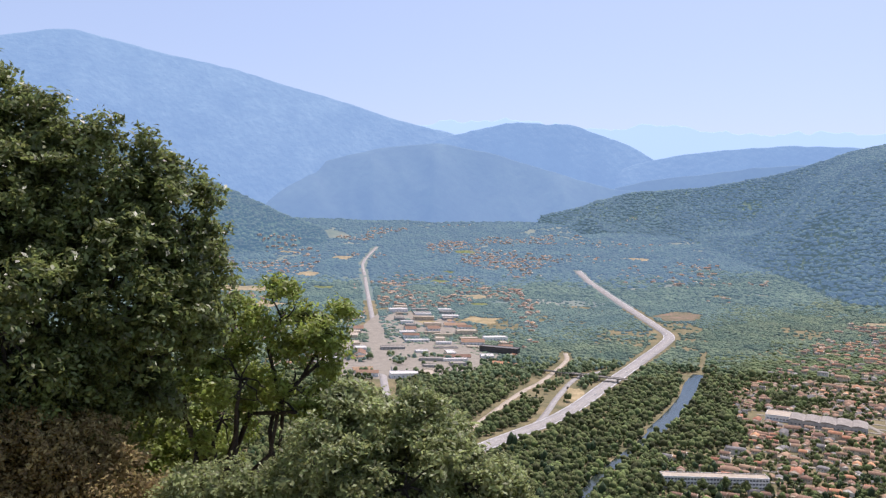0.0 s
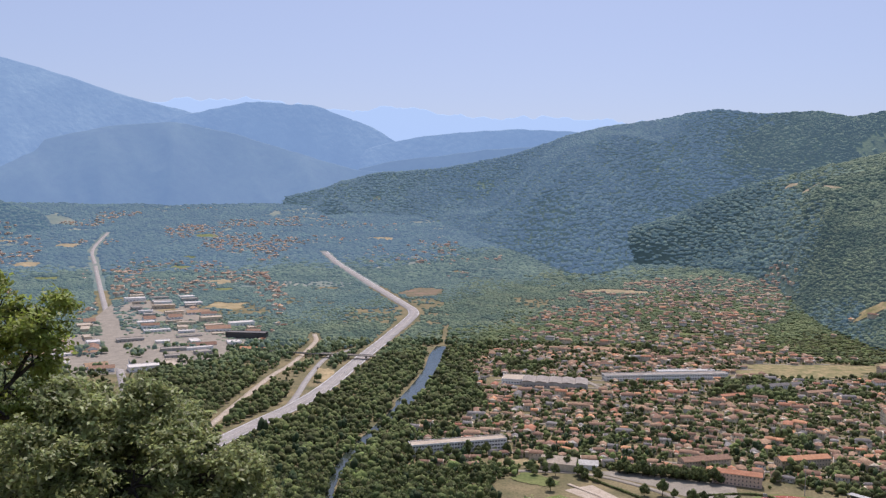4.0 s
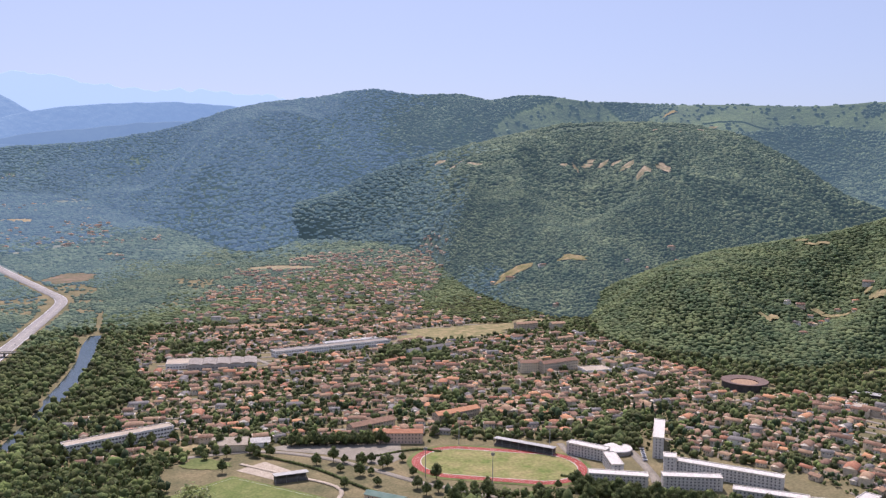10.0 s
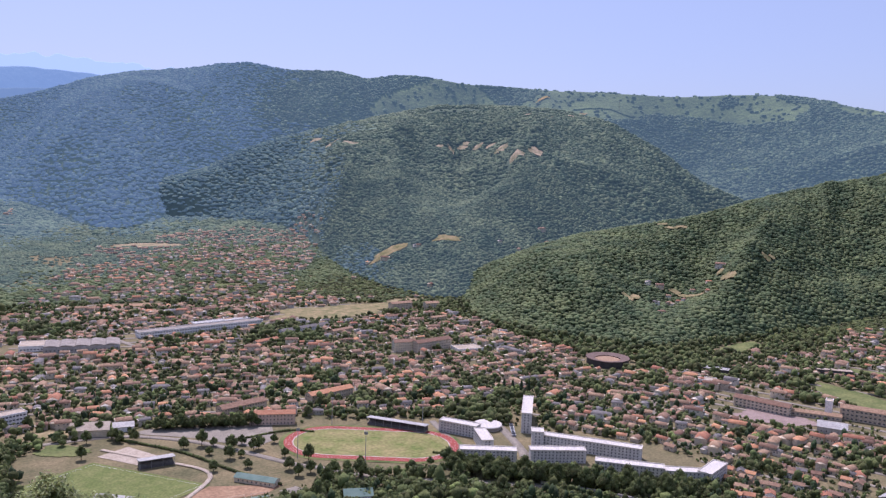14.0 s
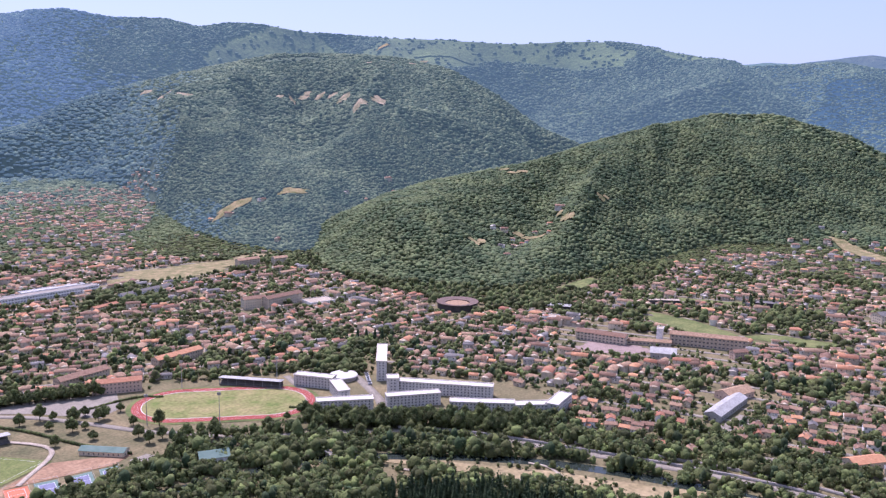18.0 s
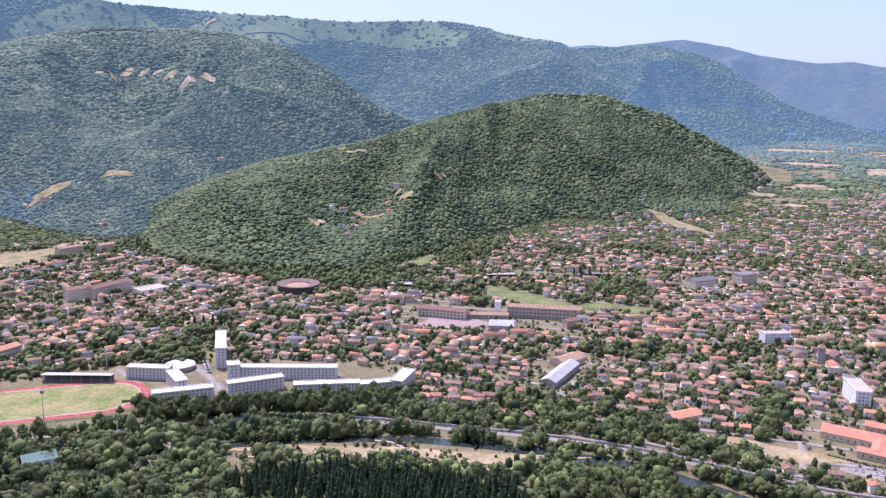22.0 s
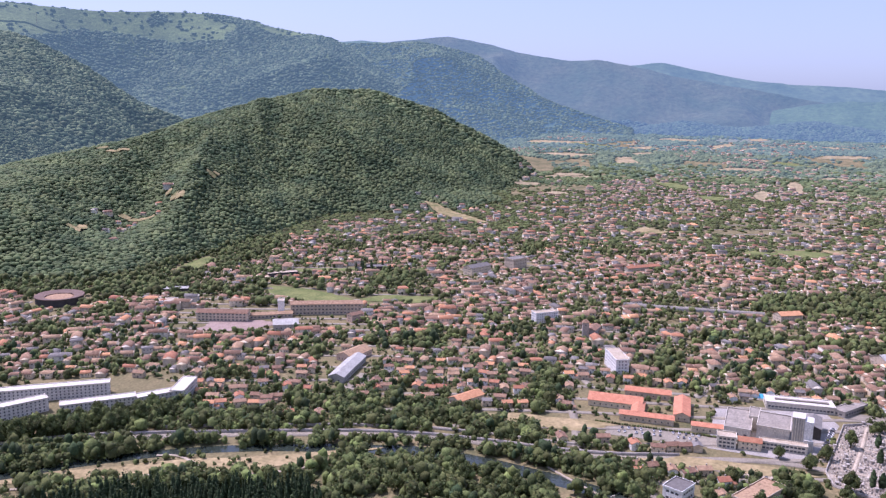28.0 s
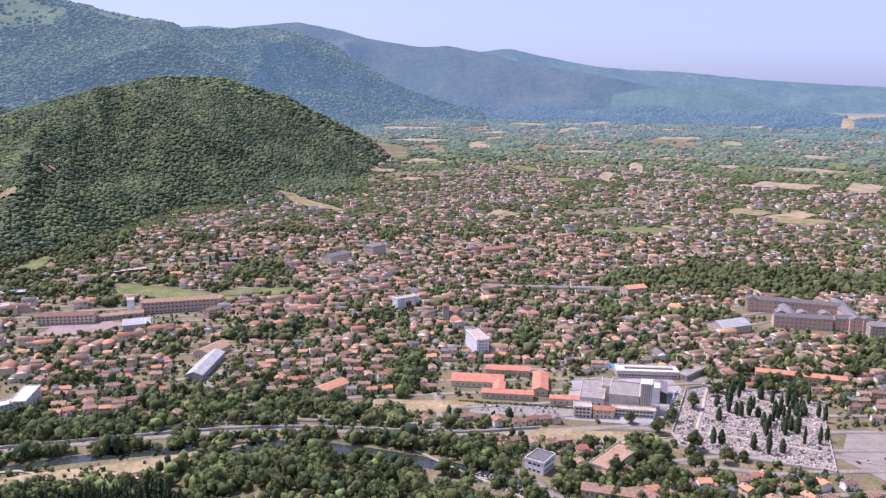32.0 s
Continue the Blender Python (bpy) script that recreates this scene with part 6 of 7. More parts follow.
def yard(name, pts, mat, words, z=0.22):
    v = [(x, y, z + float(valley_floor(x, y))) for x, y in pts]
    tagged(new(name, mesh_from(name, v, np.arange(len(v)), [len(v)], M[mat])), words, "yard", kind="structure")


yard("pavement", [(632, -42), (631, 50), (652, 50), (654, -42)], "asphalt", "pale car park beside the barracks")
yard("pavement", [(641, -290), (560, -300), (545, -250), (585, -226), (633, -246)], "asphalt", "large pale car park beside the cemetery")
yard("pavement", [(655, 262), (655, 290), (700, 290), (700, 262)], "asphalt", "work yard beside the metal shed")
yard("pavement", [(-275, 1325), (-370, 1232), (-470, 1206), (-556, 1378), (-610, 1880), (-470, 1910), (-345, 1690), (-240, 1560)], "asphalt", "pale paved yards of the business park", 0.18)
yard("pavement", [(790, -90), (755, -95), (752, -62), (790, -58)], "gravel", "paved pool terrace", 0.32)
DEPOT_YARD = [(630, -28), (626, -92), (652, -114), (712, -134), (737, -128), (733, -76), (722, -36)]
yard("pavement", DEPOT_YARD, "concrete", "pale paved yard of the depot", 0.2)
yard("pavement", [(598, -50), (592, -88), (578, -84), (582, -52)], "gravel", "small pale car park below the depot", 0.24)
strip("road", [(604, -18), (592, -36), (584, -61), (567, -92), (560, -130), (548, -200)], 6, 0.34, M["asphalt"], "pale lane below the cemetery wall", "road", thick=0.3)
# stones in the river below the weir
n = 420
u = rng.random(n)
rx_, ry_ = 522 - 40 * u + rng.normal(size=n) * 4.5, 34 - 62 * u + rng.normal(size=n) * 4.0
tagged(new("river_stones", clumps("river_stones", np.stack([rx_, ry_, np.full(n, 0.15)], -1), rng.uniform(0.3, 1.1, n), M["stone"], ICO1, 0.5, 0.35)), "grey boulders in the shallow river below the weir", "stones", kind="stuff")
yard("water", [(772, -86), (760, -88), (757, -70), (769, -68)], "blue", "bright blue swimming pool", 0.5)
# sports ground beside the stadium
yard("parking_ground", [(200, 773), (225, 774), (327, 730), (312, 690), (288, 678), (250, 730)], "asphalt", "large bare grey gravel parking ground", 0.3)
pitch = thing("football_pitch", 127, 699, 0, 0, "green mown football pitch with faint white lines", "pitch")
PA, PB, PC = np.array((157.0, 712.0)), np.array((224.0, 617.0)), np.array((163.0, 591.0))
PD = PA + PC - PB


def on_pitch(u, v):
    q = PA + (PB - PA) * u + (PD - PA) * v
    return q[0] - 127, q[1] - 699


def pitch_quad(name, u0, u1, v0, v1, z, mat, label=""):
    v = [(*on_pitch(u, w), z) for u, w in ((u0, v0), (u1, v0), (u1, v1), (u0, v1))]
    piece(name, mesh_from(name, v, np.arange(4), [4], M[mat]), pitch, label)


pitch_quad("turf", 0, 1, 0, 1, 0.4, "mown", "mown green turf")
for u0, u1, v0, v1 in ((0.04, 0.96, 0.05, 0.0525), (0.04, 0.96, 0.9475, 0.95), (0.04, 0.0415, 0.05, 0.95), (0.9585, 0.96, 0.05, 0.95)):
    pitch_quad("pitch_line", u0, u1, v0, v1, 0.46, "line")
yard("bare_ground", [(163, 724), (192, 736), (214, 688), (190, 683)], "gravel", "sandy worn ground behind the small grandstand", 0.34)
yard("bare_ground", [(162, 586), (222, 614), (275, 588), (254, 578), (181, 592), (176, 578)], "earth", "brown bare ground between pitch and tennis courts", 0.3)
yard("pavement", [(266, 578), (281, 580), (288, 565), (270, 548)], "asphalt", "small car park by the club house", 0.32)
for corner, mat, words in ((((180, 590), (195, 586), (190, 563), (175, 567)), "clay", "orange clay tennis court with white lines"), (((199, 586), (214, 582), (208, 555), (193, 559)), "court", "green and violet tennis court with white lines"),
                           (((220, 580), (237, 578), (230, 552), (213, 554)), "court", "green and violet tennis court with white lines"), (((242, 577), (255, 574), (248, 549), (234, 551)), "court", "green and violet tennis court with white lines")):
    c = np.array(corner, float)
    mid = c.mean(0)
    court = thing("tennis_court", mid[0], mid[1], 0, 0, words, "tennis court", "tennis courts")

    def court_quad(name, s, z, m, u0=-1.0, u1=1.0, v0=-1.0, v1=1.0):
        o = c - mid
        uv = lambda u, v: ((o[0] * (1 - u) + o[1] * (1 + u)) / 2 * (1 - v) + (o[3] * (1 - u) + o[2] * (1 + u)) / 2 * (1 + v)) / 2
        piece(name, mesh_from(name, [(*uv(u * s, v * s), z) for u, v in ((u0, v0), (u1, v0), (u1, v1), (u0, v1))], np.arange(4), [4], M[m]), court)

    court_quad("surround", 1.0, 0.62, mat)
    court_quad("playing_surface", 0.68, 0.66, "clay" if mat == "clay" else "court_blue")
    for u0, u1, v0, v1 in ((-1, -0.96, -1, 1), (0.96, 1, -1, 1), (-1, 1, -1, -0.97), (-1, 1, 0.97, 1), (-1, 1, -0.015, 0.015)):
        court_quad("court_line", 0.68, 0.7, "line", u0, u1, v0, v1)
    for a, b in zip(c, np.roll(c, -1, 0)):
        o, L = (a + b) / 2 - mid, np.linalg.norm(b - a)
        rail = part("fence_rail", box(-L / 2, L / 2, -0.05, 0.05, 2.6, 2.72), M["metal"], court)
        rail.matrix_basis = pose(o[0], o[1], 0.6, 0, 0, math.degrees(math.atan2(*(b - a)[::-1])))


def hedge(pts, w, h, words):
    """A clipped hedge with an uneven leafy top along a line."""
    p = np.array(soften(pts, 10))
    n = int(np.linalg.norm(np.diff(p, axis=0), axis=1).sum() / 1.1)
    t = np.linspace(0, len(p) - 1, n)
    xy_ = np.stack([np.interp(t, np.arange(len(p)), p[:, k]) for k in range(2)], -1) + rng.uniform(-0.3, 0.3, (n, 2))
    tagged(new("hedge", clumps("hedge", np.hstack([xy_, np.full((n, 1), h * 0.5)]), np.full(n, w * 0.6), M["crown"], ICO1, h / w, 0.25)), words, "hedge")


hedge([(190, 757), (228, 697), (251, 633), (272, 588)], 2.2, 2.4, "long clipped dark green hedge along the road")
hedge([(275, 704), (330, 706), (352, 690)], 2.0, 2.2, "clipped green hedge beside the parking ground")
hedge([(420, 585), (455, 552), (478, 538)], 2.2, 2.5, "clipped green hedge below the running track")
hedge([(655, 60), (652, -45), (640, -60)], 1.8, 1.8, "long low green hedge on the terrace")

# carriageway markings, bridge and weir
for off in (-10.5, -0.6, 0.6, 10.5):
    p = np.array(HIGHWAY, float)
    t = np.gradient(p, axis=0)
    t /= np.linalg.norm(t, axis=1)[:, None]
    strip("lane_marking", [tuple(q) for q in p + off * np.stack([-t[:, 1], t[:, 0]], -1)], 0.7 if abs(off) > 1 else 0.5, 0.68, M["line"], "white edge line of the carriageway", "road marking", thick=0.0)
strip("median", HIGHWAY, 1.6, 0.95, M["stone"], "concrete median barrier of the carriageway", "barrier", thick=0.4)


def bridge(x0, y0, x1, y1, w, z, words):
    L = math.hypot(x1 - x0, y1 - y0)
    e = thing("bridge", (x0 + x1) / 2, (y0 + y1) / 2, 0, math.degrees(math.atan2(y1 - y0, x1 - x0)), words, "bridge")
    part("deck", box(-L / 2, L / 2, -w / 2, w / 2, z - 0.9, z), M["asphalt"], e)
    for s in (-1, 1):
        part("parapet", box(-L / 2, L / 2, s * w / 2 - 0.15, s * w / 2 + 0.15, z, z + 1.0), M["concrete"], e)
    for u in (-0.32, 0.0, 0.32):
        part("pier", box(u * L - 0.5, u * L + 0.5, -w / 2 + 0.3, w / 2 - 0.3, -1, z - 0.9), M["stone"], e)


bridge(-109, 1352, -16, 1328, 10, 6.5, "pale concrete overpass across the carriageway")
bridge(-205, 1380, -110, 1354, 5, 5.0, "long narrow pale road bridge above the railway cutting")
bridge(386, 507, 371, 452, 3.0, 4.0, "narrow pale footbridge over the river")
strip("weir", [(556, 84), (530, 50), (512, 23), (490, -5)], 1.6, 0.8, M["gravel"], "pale stone weir across the river", "weir", thick=0.7)
for line, off, words in ((QUAY[2:8], 5.5, "low stone wall between road and gardens"), (QUAY[3:7], 17, "terrace wall above the riverside road")):
    p = np.array(line, float)
    t = np.gradient(p, axis=0)
    t /= np.linalg.norm(t, axis=1)[:, None]
    strip("wall_riverside", [tuple(q) for q in p + off * np.stack([-t[:, 1], t[:, 0]], -1)], 0.8, 2.2, M["stone"], words, "wall", thick=2.4)

strip("retaining_wall", [(1052, 70), (1054, 57), (1055, 11), (1060, -44), (1065, -102)], 1.0, 5.5, M["stone"], "long pale retaining wall above the old town", "wall", thick=6.0)
for pts in ([(735, -42), (828, -40), (907, -38), (1040, -30)], [(740, 75), (767, 84), (882, 86), (960, 110)]):
    strip("road", pts, 7, 0.44, M["asphalt"], "narrow pale street through the old town", "road", thick=0.4)

# ---- cemetery ----
CEM = [(712, -137), (614, -110), (591, -112), (581, -131), (562, -215), (690, -245), (716, -200), (722, -156)]
CEM_PATHS = ([(716, -156), (667, -143), (619, -129), (594, -122)], [(667, -143), (655, -180), (640, -232)], [(704, -153), (694, -195), (684, -238)], [(619, -129), (612, -165), (596, -216)])
yard("cemetery_ground", CEM, "grave_gravel", "pale brown gravel ground of the cemetery", 0.28)
for path in CEM_PATHS:
    strip("cemetery_path", path, 3.0, 0.5, M["gravel"], "pale gravel path between the tombs", "path", thick=0.2)
for a, b in zip(CEM, CEM[1:] + CEM[:1]):
    strip("cemetery_wall", [a, ((a[0] + b[0]) / 2, (a[1] + b[1]) / 2), b], 0.7, 2.2, M["stone"], "stone wall round the cemetery", "wall", thick=2.2)


def off_paths(x, y, gap):
    ok = inside(x, y, CEM)
    for line in CEM_PATHS:
        ok &= near_line(x, y, line) > gap
    return ok


def tomb_model(k):
    bm = box(-1.1, 1.1, -0.55, 0.55, 0, 0.55)
    box(-1.2, -0.9, -0.6, 0.6, 0, 1.3 + 0.3 * k, bm)
    if k == 2:
        bm.free()
        bm = box(-1.2, 1.2, -1.0, 1.0, 0, 2.6)
        box(-1.4, 1.4, -1.2, 1.2, 2.6, 2.9, bm)
    me = bpy.data.meshes.new("tomb")
    bm.to_mesh(me)
    bm.free()
    me.materials.append(M[("stone", "gravel", "stone")[k]])
    return me


TOMBS = [tomb_model(k) for k in range(3)]
spots_ = [(x, y) for x in np.arange(562, 722, 4.4) for y in np.arange(-243, -112, 3.6)]
spots_ = [(x + rng.uniform(-1.3, 1.3), y + rng.uniform(-1.1, 1.1)) for x, y in spots_ if off_paths(np.array(x), np.array(y), 3.2)]
order = rng.permutation(len(spots_))[:300]
for i in order:
    x, y = spots_[i]
    tagged(piece("tomb", TOMBS[int(rng.choice(3, p=[0.5, 0.35, 0.15]))], None, "pale stone tomb on the gravel ground", pose(x, y, 0.28, 0, 0, 14 + 90 * (rng.random() < 0.3) + rng.uniform(-9, 9))), category="tomb", group="tombs in the cemetery")


# the many smaller tombs between the counted ones
tx, ty = np.meshgrid(np.arange(562, 722, 2.6), np.arange(-244, -110, 1.85), indexing="ij")
tx, ty = tx.ravel() + rng.uniform(-0.3, 0.3, tx.size), ty.ravel() + rng.uniform(-0.2, 0.2, tx.size)
tx, ty = tx + 9 * (grain(tx, ty, 24) - 0.5), ty + 9 * (grain(tx + 300, ty, 20) - 0.5)
ok = off_paths(tx, ty, 2.6) & (rng.random(len(tx)) < np.clip(0.25 + 0.8 * grain(tx, ty, 11), 0, 0.85))
tx, ty = tx[ok], ty[ok]
n = len(tx)
hx, hy, hz = rng.uniform(0.6, 1.2, n), rng.uniform(0.3, 0.7, n), 0.3 + 1.6 * rng.random(n) ** 2.5
corner = np.array([(-1, -1, 0), (1, -1, 0), (1, 1, 0), (-1, 1, 0), (-1, -1, 1), (1, -1, 1), (1, 1, 1), (-1, 1, 1)], float)
v = corner[None] * np.stack([hx, hy, hz], -1)[:, None, :] + np.stack([tx, ty, np.full(n, 0.26)], -1)[:, None, :]
f = np.array([(4, 5, 6, 7), (0, 1, 5, 4), (1, 2, 6, 5), (2, 3, 7, 6), (3, 0, 4, 7)])[None] + (np.arange(n) * 8)[:, None, None]
tagged(new("small_tombs", mesh_from("small_tombs", v, f.ravel(), np.full(n * 5, 4), M["tomb"])), "close rows of small pale and grey stone tombs", "tombs", kind="stuff")

# shrubs scattered over the river meadow
x, y = polar_jitter(480, 660, -100, -40, lambda d: 5.0)
u, v = (x - 470) * math.cos(radians(-60.7)) + (y - 332) * math.sin(radians(-60.7)), -(x - 470) * math.sin(radians(-60.7)) + (y - 332) * math.cos(radians(-60.7))
ok = (np.abs(u) < 132) & (np.abs(v) < 16) & (rng.random(len(x)) < np.clip(1.6 * grain(x, y, 22) - 0.55, 0.04, 0.85))
x, y = x[ok], y[ok]
rad = rng.uniform(0.8, 2.6, len(x))
p, r = lobed(np.stack([x, y, rad * 0.6 + 0.4], -1), rad, 4)
tagged(new("meadow_shrubs", clumps("meadow_shrubs", p, r, M["crown"], ICO1, 1.0, 0.3)), "green shrubs scattered over the dry river meadow", "shrubs", kind="stuff")

# gardens and verges round the large buildings
x, y = polar_jitter(520, 1000, -125, -20, lambda d: 6.5)
spot_free = ~free(x, y, 4) & ~on_road(x, y, 6) & ~in_field(x, y, 0) & ~inside(x, y, CEM) & ~inside(x, y, SPORTS) & ~inside(x, y, DEPOT_YARD)
for fx, fy, hx_, hy_, turn in FOOTPRINTS:
    c, s = math.cos(radians(turn)), math.sin(radians(turn))
    u, v = (x - fx) * c + (y - fy) * s, -(x - fx) * s + (y - fy) * c
    spot_free &= (np.abs(u) > hx_ + 1.5) | (np.abs(v) > hy_ + 1.5)
spot_free &= ~((x > 625) & (x < 660) & (y > -45) & (y < 52))
spot_free &= ~((x > 545) & (x < 642) & (y > -302) & (y < -222))
spot_free &= np.hypot(x - 818, y - 745) > 33
spot_free &= rng.random(len(x)) < np.clip(0.9 * grain(x + 5, y, 26) + 0.02, 0, 0.75)
x, y = x[spot_free], y[spot_free]
ok = clear_of_houses(x, y, 5)
x, y = x[ok], y[ok]
rad = 1.0 + 2.6 * rng.random(len(x)) ** 1.5
p, r = lobed(np.stack([x, y, land(x, y) + rad * 0.7], -1), rad, 4)
tagged(new("garden_trees", clumps("garden_trees", p, r, M["crown"], ICO1, 1.0, 0.3)), "shrubs and small trees in gardens and on verges", "trees", kind="stuff")


# ---- single trees ----
def lump_mesh(name, lobes, mat, shape, rough=0.2):
    pts = np.array([q[:3] for q in lobes])
    return clumps(name, pts, np.array([q[3] for q in lobes]), mat, shape, 1.0, rough)


def trunk_bm(h, r):
    bm = bmesh.new()
    bmesh.ops.create_cone(bm, cap_ends=True, segments=7, radius1=r, radius2=r * 0.55, depth=h, matrix=Matrix.Translation((0, 0, h / 2)))
    return bm


def leafy_crown(name, lobes, mat, n, size):
    """A crown of many small leaf faces set round several lobes, uneven and with gaps."""
    lob = np.array(lobes, float)
    w = lob[:, 3] ** 2
    k = rng.choice(len(lob), n, p=w / w.sum())
    v = rng.normal(size=(n, 3))
    v /= np.linalg.norm(v, axis=1)[:, None]
    c = lob[k, :3] + v * (lob[k, 3] * rng.uniform(0.72, 1.08, n))[:, None]
    nrm = v + rng.normal(size=(n, 3)) * 0.55
    nrm /= np.linalg.norm(nrm, axis=1)[:, None]
    t = np.cross(nrm, rng.normal(size=(n, 3)))
    t /= np.linalg.norm(t, axis=1)[:, None]
    b = np.cross(nrm, t)
    s = size * rng.uniform(0.6, 1.3, n)[:, None]
    q = np.stack([c - t * s, c - b * s * 0.7 - nrm * s * 0.2, c + t * s, c + b * s * 0.7 - nrm * s * 0.2], 1)
    return mesh_from(name, q, np.arange(4 * n), np.full(n, 4), mat)


def tree_model(kind, h, r):
    e = new(kind)
    part("trunk", trunk_bm(h * 0.5, 0.3), M["bark"], e)
    lobes = [(0, 0, h * 0.62, r * 0.72)] + [(r * 0.55 * math.cos(a), r * 0.55 * math.sin(a), h * (0.45 + 0.3 * ((k * 7) % 5) / 5), r * 0.52) for k, a in enumerate(np.arange(0, 6.28, 0.9))]
    lobes.append((0, 0, h * 0.85, r * 0.5))
    crown = lump_mesh("crown", [(a, b, c, q * 0.86) for a, b, c, q in lobes], M["crown"], ICO1, 0.3)
    leaves = leafy_crown("leaves", lobes, M["crown_leaf"], 1100, r * 0.10)
    c = piece("crown", crown, e)
    piece("leaves", leaves, c)
    return e


def cypress_model(h, r, mat="conifer", n=450, taper=1.0):
    e = new("cypress")
    part("trunk", trunk_bm(h * 0.3, 0.22), M["bark"], e)
    z = np.linspace(0.08, 0.97, 12)
    prof = np.sin(np.pi * np.clip(z, 0, 1) ** 0.75) ** 0.6 if taper == 1.0 else (1.02 - z)
    lobes = [(rng.uniform(-0.1, 0.1) * r, rng.uniform(-0.1, 0.1) * r, h * a, max(0.15, r * p)) for a, p in zip(z, prof)]
    c = piece("crown", lump_mesh("crown", lobes, M[mat], ICO1, 0.28), e)
    piece("needles", leafy_crown("needles", lobes, M[mat], n, r * 0.16), c)
    return e


def drop_models(models):
    for src in models:
        for o in (*src.children_recursive, src):
            bpy.data.objects.remove(o)


cyp = [cypress_model(15, 1.7), cypress_model(18, 2.0), cypress_model(12, 2.2)]
CYPRESSES = [(599, -138), (599, -144), (643, -151), (675, -156), (687, -170), (663, -163), (659, -168), (655, -171), (715, -186), (697, -179), (707, -176), (676, -186), (697, -197), (657, -178), (657, -185), (636, -184), (619, -182),
             (643, -193), (663, -200), (586, -175), (590, -186), (593, -166), (682, -215), (663, -217), (651, -207), (633, -204), (670, -224), (623, -197), (689, -167), (638, -189), (654, -200), (627, -183), (678, -218), (679, -225)]
while len(CYPRESSES) < 50:
    x, y = rng.uniform(575, 700), rng.uniform(-240, -196)
    if off_paths(np.array(x), np.array(y), 2.0):
        CYPRESSES.append((x, y))
for k, (x, y) in enumerate(CYPRESSES):
    e = copy_thing(cyp[int(rng.integers(0, 3))], pose(x, y, 0.2, 0, 0, rng.uniform(0, 360)))
    e.scale = (rng.uniform(0.8, 1.35), rng.uniform(0.8, 1.35), rng.uniform(0.7, 1.2))
    tagged(e, "tall dark green cypress among the tombs", "tree", "cemetery cypresses")
for x, y in ((604, 706), (612, 700), (620, 694), (628, 690), (1118, 470), (1126, 462), (1134, 452), (1122, 446), (1140, 470), (1150, 440)):
    tagged(copy_thing(cyp[1], pose(x, y, float(land(x, y)), 0, 0, rng.uniform(0, 360))), "tall dark conifer beside buildings", "tree", "tall conifers")
drop_models(cyp)
fir = [cypress_model(20, 3.3, "conifer", 500, 0.0), cypress_model(16, 2.8, "conifer", 450, 0.0)]
x, y = polar_jitter(486, 560, -74, -38, lambda d: 6.0)
grove = inside(x, y, FIRS) & free(x, y, 1)
x, y = x[grove][:260], y[grove][:260]
for k in range(len(x)):
    tagged(copy_thing(fir[k % 2], pose(x[k], y[k], float(land(x[k], y[k])), 0, 0, rng.uniform(0, 360))), "dark green fir of the dense grove by the river park", "tree", "fir grove")
drop_models(fir)

broad = [tree_model("tree", 9, 4.2), tree_model("tree", 11, 4.8), tree_model("tree", 8, 3.6), tree_model("tree", 12, 4.4)]
rows_ = []
for a, b, n in (((228, 768), (314, 734), 15), ((234, 774), (320, 742), 14), ((727, -185), (772, -310), 14), ((756, -190), (800, -310), 14), ((24, 818), (125, 832), 11), ):
    rows_ += [(a[0] + (b[0] - a[0]) * k / (n - 1), a[1] + (b[1] - a[1]) * k / (n - 1)) for k in range(n)]
rows_ += [(145, 787), (163, 791), (155, 770), (162, 762), (142, 766), (179, 782), (184, 764), (186, 756), (189, 751), (200, 747), (191, 761), (249, 706), (257, 700), (232, 707), (246, 682), (151, 724), (237, 643), (258, 664), (268, 662), (284, 672), (264, 637)]
rows_ += [(291, 615), (293, 597), (304, 599), (262, 560), (250, 541), (259, 536), (211, 545), (220, 537), (192, 550), (172, 560), (180, 551), (238, 537), (284, 546), (297, 556), (317, 582), (332, 589), (336, 571)]
# trees before the stadium and at the feet of the white slabs
rows_ += [(334, 590), (345, 587), (281, 692), (289, 674), (309, 681), (316, 626), (364, 557), (376, 553), (400, 563), (397, 539), (397, 521), (342, 546), (347, 526), (355, 508), (369, 502), (269, 686), (301, 643), (305, 570), (293, 539)]
SLAB_ROW = len(rows_)
for a, b, n in (((408, 553), (548, 402), 30), ((402, 540), (540, 392), 28)):
    rows_ += [(a[0] + (b[0] - a[0]) * k / (n - 1) + rng.normal() * 2.5, a[1] + (b[1] - a[1]) * k / (n - 1) + rng.normal() * 2.5) for k in range(n)]
SLAB_END = len(rows_)
# broad trees in and below the cemetery
rows_ += [(667, -134), (699, -158), (709, -165), (721, -197), (713, -208), (637, -113), (613, -98), (595, -91), (563, -97), (572, -100), (585, -122), (629, -80), (713, -229), (570, -116), (550, -117), (554, -129), (566, -141), (572, -153), (574, -45)]
x, y = polar_jitter(470, 640, -105, -30, lambda d: 13.0)
bank = (near_line(x, y, RIVER) < 70) & free(x, y, 2) & ~inside(x, y, SPORTS) & ~inside(x, y, CEM)
rows_ += list(zip(x[bank], y[bank]))[:125]
for k, (tx, ty) in enumerate(rows_):
    s = rng.uniform(1.25, 1.6) if SLAB_ROW <= k < SLAB_END else rng.uniform(0.85, 1.3)
    e = copy_thing(broad[k % 4], pose(tx + rng.uniform(-1, 1), ty + rng.uniform(-1, 1), float(land(tx, ty)), 0, 0, rng.uniform(0, 360)))
    e.scale = (s, s, s * rng.uniform(0.9, 1.15))
    tagged(e, "rounded green broadleaf tree by road or river", "tree", "single broadleaf trees")
drop_models(broad)

